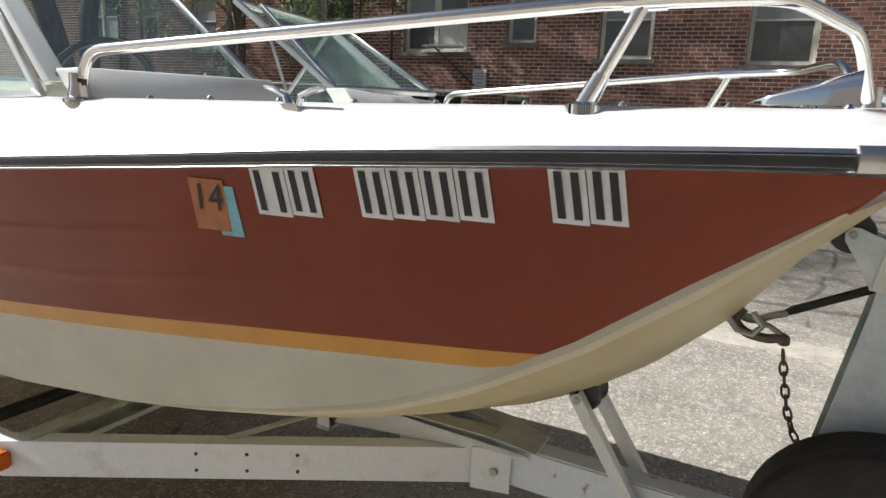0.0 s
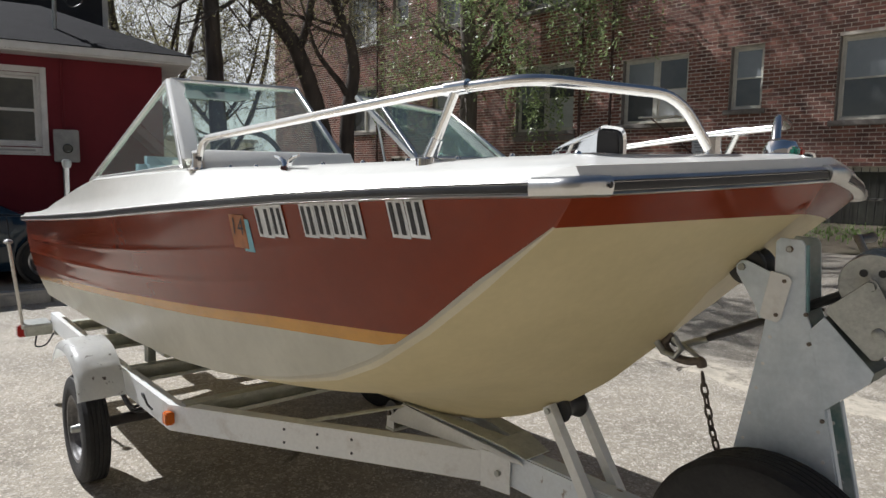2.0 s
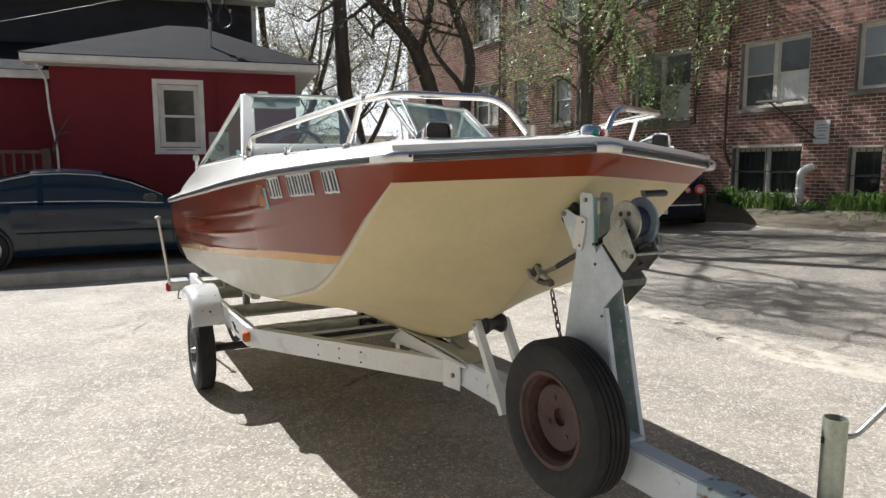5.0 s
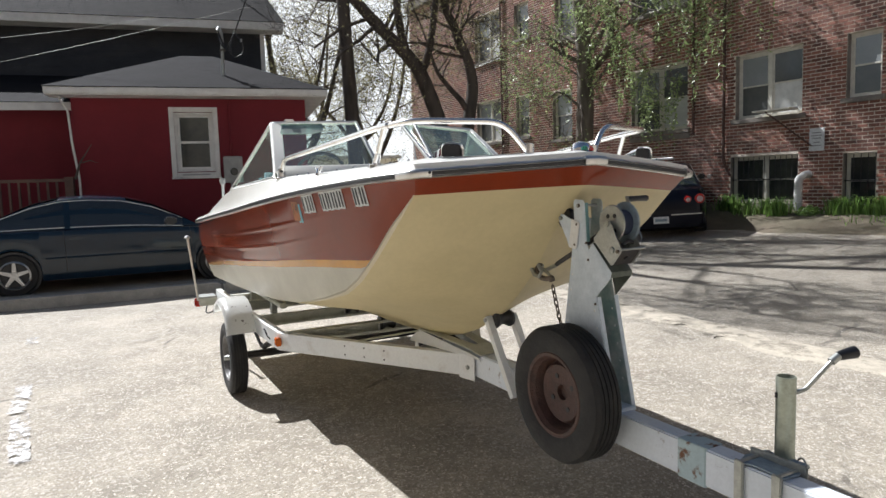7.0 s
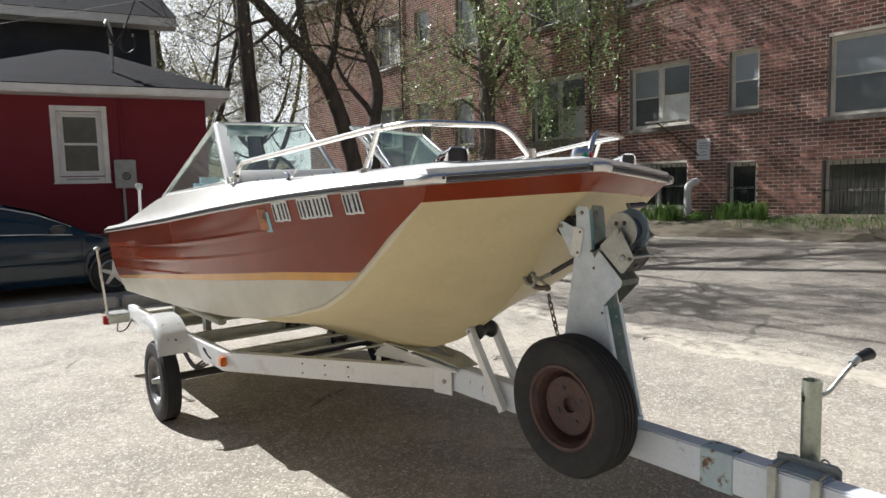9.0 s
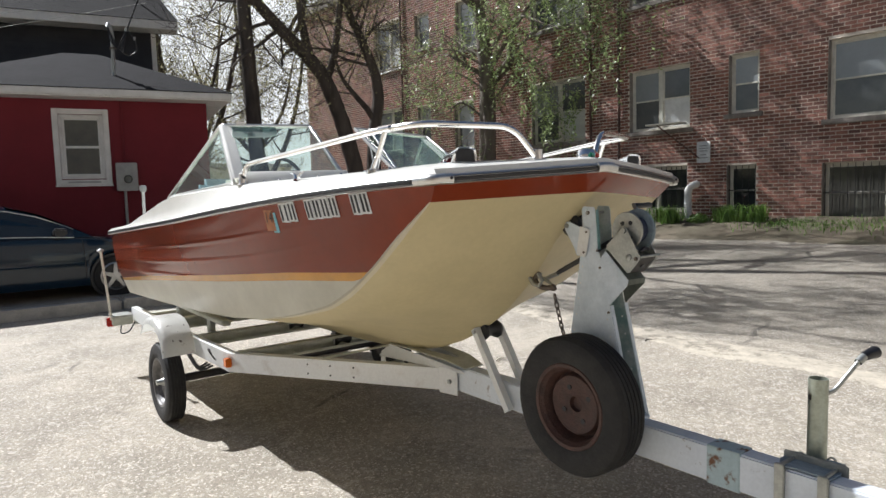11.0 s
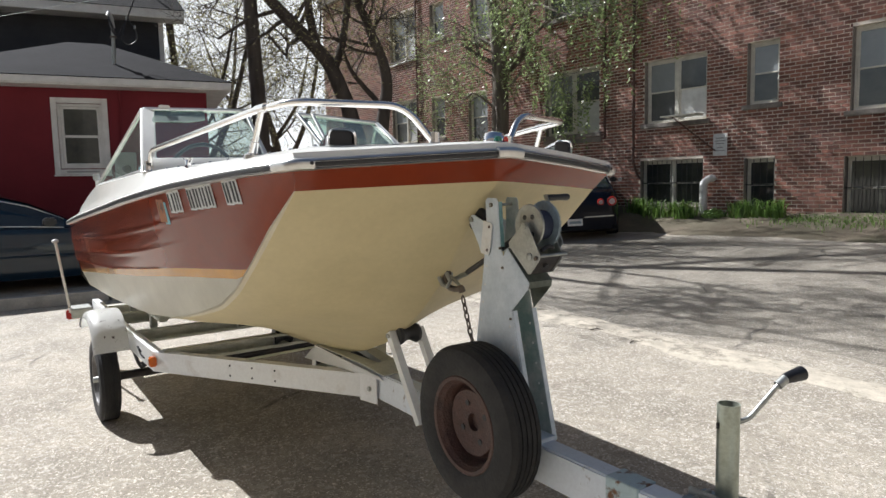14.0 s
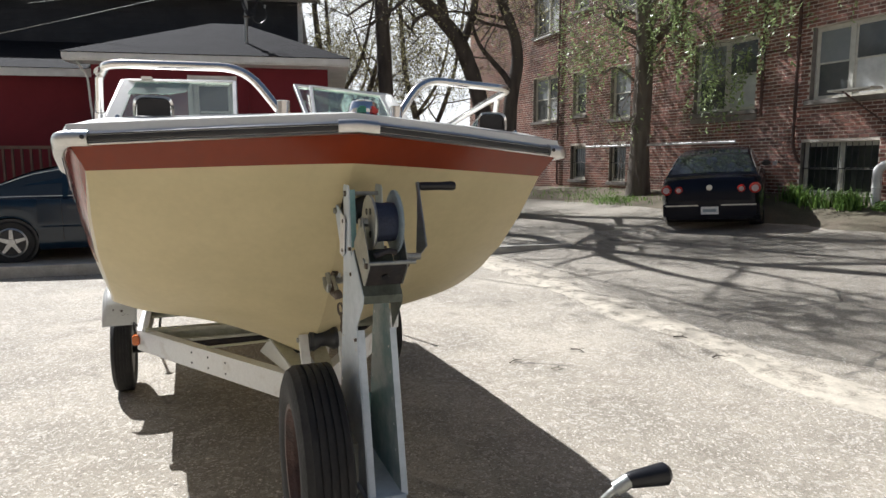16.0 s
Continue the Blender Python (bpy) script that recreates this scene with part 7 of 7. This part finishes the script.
def build_trees():
    # tree by the brick wall with a leafy, hanging crown
    tree("street_tree", pose(-14.0, 10.55, 0.45), "tall tree with hanging green leaves before the brick wall",
         [[(0, 0, -0.2, 0.56), (0.0, 0, 0.3, 0.36), (0.0, 0, 1.5, 0.27), (0.0, 0.05, 4.2, 0.235), (-0.05, -0.02, 5.6, 0.21), (-0.1, -0.15, 7.0, 0.16), (-0.3, 0, 10.0, 0.12), (-0.2, 0, 12.0, 0.08)],
          [(0.05, 0.1, 4.3, 0.15), (0.35, 0.65, 5.0, 0.14), (0.4, 0.75, 5.7, 0.12), (0.7, 1.1, 6.8, 0.11), (2.2, 0.6, 8.0, 0.09), (4.0, 0.2, 9.2, 0.06)],
          [(0.0, -0.1, 6.6, 0.12), (1.4, -0.4, 7.9, 0.1), (3.0, -0.7, 9.0, 0.08), (4.8, -0.8, 9.6, 0.05), (6.4, -0.6, 9.9, 0.03)],
          [(0.0, -0.1, 7.4, 0.11), (1.2, -0.9, 8.8, 0.09), (2.6, -1.6, 10.2, 0.06), (3.6, -2.0, 11.2, 0.03)],
          [(0.0, -0.1, 6.4, 0.07), (-0.9, -0.7, 7.3, 0.05), (-2.0, -1.2, 8.2, 0.03)],
          [(0.1, 0.0, 3.6, 0.045), (1.0, 0.3, 4.5, 0.035), (1.9, 0.5, 4.7, 0.02)],
          [(0.1, 0.0, 4.6, 0.06), (1.3, 0.3, 6.0, 0.05), (2.5, 0.4, 6.7, 0.035), (3.4, 0.4, 6.4, 0.02)],
          [(0.1, 0.0, 4.2, 0.05), (1.2, 0.4, 5.3, 0.04), (2.3, 0.5, 5.7, 0.02)],
          [(0.0, -0.1, 4.2, 0.03), (-1.0, -0.5, 4.8, 0.022), (-1.9, -0.8, 4.5, 0.012)],
          [(0.0, -0.1, 4.9, 0.03), (-0.7, -0.9, 5.4, 0.022), (-1.3, -1.5, 5.2, 0.012)],
          [(0.1, 0.0, 5.2, 0.06), (1.6, -0.1, 5.9, 0.04), (2.7, -0.1, 5.5, 0.02)],
          [(0.1, 0.0, 2.9, 0.04), (0.4, -0.4, 3.3, 0.03), (0.7, -0.6, 3.0, 0.015)],
          [(0.05, 0.0, 3.2, 0.04), (-0.5, -0.5, 3.8, 0.03), (-0.9, -0.7, 3.6, 0.015)]],
         M_LEAF, 9000, 1.0, 0.11, 11, 3, 0.6, 0.5, 2.2, 0.24, low=6.4, strands=420, from_y=-1.3, high=4200, bark=M_BARKLIT)
    # heavy tree that forks before the end of the brick building
    tree("forked_tree", pose(-13.8, 6.05, 0.2), "old tree forking into dark spreading limbs",
         [[(0, 0.1, -0.2, 0.42), (0, 0.05, 0.8, 0.27), (0, -0.1, 2.05, 0.22), (0, -0.25, 2.66, 0.21), (0, -0.46, 3.38, 0.2), (0, -0.75, 4.08, 0.19), (0, -0.92, 4.42, 0.18), (0, -1.22, 4.75, 0.17), (0.1, -1.67, 5.11, 0.155), (0.15, -2.02, 5.39, 0.15), (0.2, -2.55, 5.88, 0.135), (0.1, -3.3, 6.7, 0.115), (0.3, -4.0, 8.2, 0.08), (0.6, -4.4, 9.6, 0.04)],
          [(0, -1.2, 4.7, 0.12), (0, -1.34, 5.28, 0.105), (0, -1.42, 5.82, 0.1), (0.1, -1.5, 6.8, 0.09), (0.4, -1.6, 8.4, 0.07), (0.9, -1.4, 10.2, 0.04)],
          [(0, -0.81, 4.25, 0.1), (-0.05, -0.55, 4.94, 0.095), (-0.1, -0.41, 5.52, 0.09), (0.0, -0.3, 6.4, 0.08), (0.4, 0.0, 8.2, 0.07), (1.0, 0.4, 10.4, 0.04)]],
         M_LEAFY, 11000, 1.0, 0.07, 21, 4, 0.62, 0.05, 3.6, 0.36, 0.6, from_y=-2.4)
    tree("leaning_tree", pose(-13.8, 6.5, 0.22), "dark-limbed tree leaning beside the forked tree",
         [[(0, 0, -0.2, 0.36), (0.0, 0.0, 1.2, 0.22), (0, 0.04, 2.65, 0.18), (0, 0.11, 3.25, 0.17), (0, 0.22, 3.85, 0.16), (0, 0.2, 4.3, 0.14), (0, 0.08, 4.73, 0.13), (0, -0.16, 5.22, 0.125), (0, -0.3, 5.56, 0.115), (0, -0.6, 6.3, 0.1), (0.4, -0.7, 8.0, 0.08), (1.0, -0.4, 10.2, 0.04)],
          [(0, 0.0, 3.4, 0.08), (0.05, -0.17, 3.61, 0.075), (0.1, -0.49, 3.89, 0.065), (0.15, -0.87, 4.29, 0.05), (0.2, -1.1, 4.8, 0.03)]],
         M_LEAFY, 10000, 1.0, 0.07, 33, 4, 0.62, 0.05, 3.4, 0.36, 0.55)
    # plain dark trunk that rises straight past the roof
    tree("straight_tree", pose(-13.8, 3.33, 0.1), "tall straight dark tree trunk",
         [[(0, 0.06, -0.3, 0.27), (0.0, 0.05, 1.5, 0.205), (0, -0.02, 3.3, 0.18), (0, -0.08, 4.7, 0.165), (0, -0.13, 6.0, 0.155), (0, -0.2, 8.0, 0.14), (0.1, -0.1, 10.0, 0.11), (0.3, 0.1, 12.5, 0.07)],
          [(0, -0.2, 8.2, 0.1), (0.8, 0.3, 9.6, 0.08), (2.0, 0.6, 11.2, 0.05)],
          [(0, -0.2, 8.8, 0.09), (0.3, 1.0, 10.0, 0.08), (0.8, 2.2, 11.4, 0.05)]],
         M_LEAFY, 20000, 1.0, 0.12, 41, 3, 1.1, 0.0, 7.4, 0.5, 0.64)
    # fine-twigged trees against the sky
    for n, (x, y, h, sd, lf) in enumerate(((-19.5, 3.1, 8.5, 51, 15000), (-23.5, 6.9, 9.5, 52, 13000), (-27, 4.6, 10.5, 53, 13000))):
        tree("yard_tree", pose(x, y, 0.2), "spreading tree with fine dark twigs and sparse young leaves",
             [[(0, 0, -0.2, 0.26), (0, 0.1, 1.6, 0.19), (0.2, -0.2, 3.2, 0.14), (0.1, -0.6, 5.0, 0.1), (0.0, -0.9, h, 0.05)], [(0.05, 0, 1.8, 0.11), (0.3, 0.8, 3.4, 0.09), (0.4, 1.4, 5.4, 0.07), (0.4, 1.8, h * 0.85, 0.04)],
              [(0.1, -0.1, 2.6, 0.1), (0.2, -1.0, 3.6, 0.08), (0.3, -2.0, 4.8, 0.06), (0.3, -2.6, 6.4, 0.03)], [(0.1, -0.2, 3.2, 0.08), (0.6, 0.6, 4.6, 0.06), (0.9, 1.0, 6.4, 0.03)]],
             M_LEAFY, lf, 1.0, 0.075, sd, 4, 0.62, 0.0, 2.2, 0.3, 0.3)


build_trees()


M_HAZE = bpy.data.materials.new("bright_haze")
M_HAZE.use_nodes = True
hz = M_HAZE.node_tree
hz.nodes.remove(hz.nodes["Principled BSDF"])
glow = hz.nodes.new("ShaderNodeEmission")
glow.inputs["Color"].default_value, glow.inputs["Strength"].default_value = (0.92, 0.96, 1.0, 1), 0.75
hz.links.new(glow.outputs[0], hz.nodes["Material Output"].inputs["Surface"])


def build_far():
    # bright hazy sky low over the far end
    pts = [[(-240 + 40 * math.cos(a), 60 + 330 * math.sin(a), z) for z in (-5, 60, 125)] for a in [radians(-70 + 140 * i / 24) for i in range(25)]]
    b = mesh_ob("backdrop", grid(pts), M_HAZE, None, smooth=True)
    tagged(b, "bright white hazy sky low behind the trees", "sky", kind="structure")
    # pale low building and a long wall far behind the trees
    f = thing("far_building", pose(-38, 6, 0, 0, 0, 95), "pale far building behind the trees", "building")
    part("wall", box(-9, 8, 0, 6, -0.5, 3.4, 0.02), M_FARWALL, f, "pale rendered wall")
    for k in range(6):
        w = part("window", box(-7.6 + k * 2.4, -6.6 + k * 2.4, -0.04, 0.0, 1.0, 2.3, 0.01), M_PANE, f, "dark window")
    part("roof", box(-9.2, 8.2, -0.2, 6.2, 3.4, 3.6, 0.02), M_GREYBOX, f, "grey flat roof")
    # unseen blocks added behind the camera to close the place and cut sky light
    for m in (pose(14, -20, 0, 0, 0, 40), pose(24, 6, 0, 0, 0, 95)):
        g = thing("sky_cut_block", m, "plain unseen block added behind the camera to cut sky light", "building")
        part("wall", box(-22, 22, 0, 8, -0.5, 10.5, 0.02), M_STONE, g, "plain wall")
        for k in range(9):
            part("window", box(-20 + k * 4.6, -18.4 + k * 4.6, 7.99, 8.03, 1.2, 2.9), M_PANE, g, "dark window", False)


build_far()


# ---- planting strip, grass, litter ----
def build_planting():
    rng = random.Random(77)
    # earth bank along the wall
    rows = []
    for i in range(61):
        sv = -14 + 20 * i / 60
        row = []
        for o, h in ((2.3, -0.04), (1.9, 0.02), (1.3, 0.07), (0.7, 0.13), (0.0, 0.17), (-0.05, 0.17)):
            p = wall_point(sv, o + 0.25 * noise.noise((sv * 0.7, o, 3)), 0)
            row.append((p.x, p.y, ground_z(p.x, min(p.y, 14)) + h + 0.04 * noise.noise((sv * 1.3, o * 1.7, 9))))
        rows.append(row)
    e = mesh_ob("earth_bank", grid(rows), M_DIRT, None, smooth=True)
    tagged(e, "bare dry earth strip along the brick wall", "earth", kind="structure")

    def blades(name, spots, n, h, label, cat, mat_, wid=0.02, group=""):
        verts, faces = [], []
        for _ in range(n):
            sv, o, r = rng.choice(spots)
            sv, o = sv + rng.gauss(0, r), max(0.06, o + rng.gauss(0, r * 0.5))
            p = wall_point(sv, o, 0)
            z = ground_z(p.x, min(p.y, 14)) + 0.1 * max(0, 1 - o / 2.2)
            L = h * rng.uniform(0.5, 1.25)
            a = rng.uniform(0, math.tau)
            lean = Vector((math.cos(a), math.sin(a), 0)) * L * rng.uniform(0.2, 0.75)
            w = Vector((-math.sin(a), math.cos(a), 0)) * wid * rng.uniform(0.6, 1.3)
            b = Vector((p.x, p.y, z))
            k = len(verts)
            verts += [b - w, b + w, b + lean * 0.4 + Vector((0, 0, L * 0.7)) + w * 0.8, b + lean * 0.4 + Vector((0, 0, L * 0.7)) - w * 0.8, b + lean + Vector((0, 0, L * 0.85))]
            faces += [(k, k + 1, k + 2, k + 3), (k + 3, k + 2, k + 4)]
        me = bpy.data.meshes.new(name)
        me.from_pydata([tuple(v) for v in verts], [], faces)
        me.materials.append(mat_)
        ob = new(name, me)
        tagged(ob, label, cat, group, "stuff")

    blades("lily_clump", [(-1.15, 0.6, 0.26), (-0.6, 0.5, 0.2), (-1.55, 0.7, 0.14), (1.1, 0.4, 0.22), (0.85, 0.5, 0.14), (1.6, 0.45, 0.1), (-0.3, 0.75, 0.1)], 900, 0.44, "clumps of long green garden leaves by the wall", "plants", M_GRASS, 0.018)
    blades("grass", [(3.2, 0.7, 0.7), (4.5, 0.6, 0.7), (2.4, 0.7, 0.5), (-4, 0.6, 0.8), (-7.5, 1.2, 0.8), (-10, 0.8, 1.2), (-6.2, 1.6, 0.5)], 3200, 0.14, "thin patchy grass at the foot of the wall", "grass", M_GRASS, 0.008)
    # round shrub and a brick planter
    sh = thing("low_shrub", Matrix.Translation(wall_point(0.25, 0.5, 0)), "small rounded green shrub in the bed", "shrub")
    z = ground_z(sh.location.x, sh.location.y) + 0.1
    verts, faces = [], []
    for _ in range(900):
        d = Vector((rng.gauss(0, 1), rng.gauss(0, 1), abs(rng.gauss(0, 1)))).normalized() * rng.uniform(0.1, 0.24)
        a = Vector((rng.uniform(-1, 1), rng.uniform(-1, 1), rng.uniform(-1, 1))).normalized()
        b = a.orthogonal().normalized()
        c = Vector((d.x * 1.1, d.y * 1.1, z + d.z * 0.9))
        k = len(verts)
        verts += [c, c + a * 0.03 + b * 0.015, c + a * 0.06, c + a * 0.03 - b * 0.015]
        faces.append((k, k + 1, k + 2, k + 3))
    me = bpy.data.meshes.new("leaves")
    me.from_pydata([tuple(v) for v in verts], [], faces)
    me.materials.append(M_GRASS)
    ob = new("leaves", me)
    ob.parent = sh
    # loose twigs on the asphalt
    for x, y, a, ln in ((-2.51, 1.99, 1.2, 0.1), (-2.95, 2.4, 0.5, 0.14), (-2.97, 3.45, 0.9, 0.13), (-2.34, 3.35, 1.6, 0.12), (-2.75, 1.75, 1.9, 0.13)):
        tw = thing("twig", pose(x, y, ground_z(x, y) + 0.012, 0, 0, math.degrees(a)), "small dry twig lying on the asphalt", "twig", "loose twigs")
        part("stem", tube([(0, 0, 0), (ln * 0.5, 0.02, 0.006), (ln, -0.01, 0.0)], [0.007, 0.006, 0.002], 6), M_DRYTWIG if x < -2.4 and y < 2.1 else M_BARK, tw, "")
        part("side_shoot", tube([(ln * 0.5, 0.02, 0.006), (ln * 0.7, 0.06, 0.01)], [0.004, 0.002], 5), M_BARK, tw, "")
    # faded parking stripe, worn to separate patches
    for x, y, ln, yaw in ((-6.25, -2.84, 0.35, 5), (-4.1, -2.63, 0.8, 4), (-3.25, -2.55, 1.05, 8)):
        m = max(8, int(ln * 30))
        rows = []
        for i in range(m + 1):
            c = Vector((x + ln * i / m * math.cos(radians(yaw)), y + ln * i / m * math.sin(radians(yaw)), 0))
            n = Vector((-math.sin(radians(yaw)), math.cos(radians(yaw)), 0))
            a, b = 0.06 + 0.022 * noise.noise((x + i * 0.37, 1, 4)), 0.06 + 0.022 * noise.noise((x + i * 0.41, 9, 4))
            rows.append([(c + n * k + Vector((0, 0, 0.014))).to_tuple() for k in (-a, 0, b)])
        st = mesh_ob("parking_stripe", grid(rows), M_STRIPE, None, smooth=False)
        tagged(st, "worn white parking stripe patch on the asphalt", "road marking", "parking stripe patches", "structure")
    # loose stones
    verts, faces = [], []
    for _ in range(15000):
        x, y = rng.uniform(-8.0, 3.2), rng.uniform(-3.6, 5.0)
        r = 0.003 + 0.009 * rng.random() ** 2.8
        z = ground_z(x, y) + 0.003
        k = len(verts)
        jit = [rng.uniform(0.7, 1.3) for _ in range(6)]
        verts += [(x + r * jit[0], y, z), (x, y + r * jit[1], z), (x - r * jit[2], y, z), (x, y - r * jit[3], z), (x + r * 0.2, y, z + 0.2 * r * jit[4]), (x, y, z - r)]
        faces += [(k, k + 1, k + 4), (k + 1, k + 2, k + 4), (k + 2, k + 3, k + 4), (k + 3, k, k + 4)]
    me = bpy.data.meshes.new("loose_stones")
    me.from_pydata(verts, [], faces)
    me.materials.append(M_STONES)
    ob = new("loose_stones", me)
    tagged(ob, "small loose pale stones scattered on the asphalt", "stones", kind="stuff")


M_DRYTWIG = mat("bleached_wood", (0.6, 0.55, 0.46), 0.8, scale=20, grain=90, bump=0.2)
M_STONES = mat("pale_stones", (0.62, 0.575, 0.5), 0.9, second=(0.48, 0.435, 0.37), scale=20, grain=80, bump=0.2, rand=0.4, island=True)
build_planting()


# ---- bricks ----
def build_bricks():
    course, blen, joint = 0.079, 0.222, 0.0165
    rng = random.Random(3)
    verts, faces = [], []
    singles = []
    z = 0.3
    row = 0
    zone = (-0.35, 1.9, 2.2, 3.05)
    while z < B_TOP - 0.2:
        off = (row % 2) * blen / 2
        sv = B_S0 + off
        while sv < B_S1 - blen:
            x0, x1 = sv, sv + blen - joint
            lo, hi = x0, x1
            bad = False
            for c, w, b, t, k in OPENINGS:
                if z + course - joint > b - 0.0 and z < t:
                    if lo < c + w / 2 and hi > c - w / 2:
                        if lo < c - w / 2 - 0.03:
                            hi = c - w / 2 - 0.002
                        elif hi > c + w / 2 + 0.03:
                            lo = c + w / 2 + 0.002
                        else:
                            bad = True
            if not bad and hi - lo > 0.03:
                p = -0.0025 - rng.uniform(0, 0.0025)
                if zone[0] < lo and hi < zone[1] and zone[2] < z < zone[3] and abs(hi - lo - (blen - joint)) < 1e-6:
                    singles.append((lo, p, z))
                else:
                    k = len(verts)
                    h = z + course - joint
                    verts += [(lo, 0.0, z), (hi, 0.0, z), (hi, 0.0, h), (lo, 0.0, h), (lo, p, z), (hi, p, z), (hi, p, h), (lo, p, h)]
                    faces += [(k + 4, k + 5, k + 6, k + 7), (k, k + 1, k + 5, k + 4), (k + 1, k + 2, k + 6, k + 5), (k + 2, k + 3, k + 7, k + 6), (k + 3, k, k + 4, k + 7)]
            sv += blen
        z += course
        row += 1
    me = bpy.data.meshes.new("brickwork")
    me.from_pydata(verts, [], faces)
    me.materials.append(M_BRICK)
    ob = new("brickwork", me)
    ob.parent = BUILDING
    tagged(ob, "courses of red-brown bricks", kind="stuff")
    bm = box(0, blen - joint, 0.0, 0.03, 0, course - joint, 0.003, seg=1)
    first = None
    for lo, p, z in singles[:300]:
        if first is None:
            first = part("brick", bm, M_BRICK1, BRICK_WALL, "", False)
            b = first
        else:
            b = new("brick", first.data)
            b.parent = BRICK_WALL
        b.location = (lo, p, z)


build_bricks()
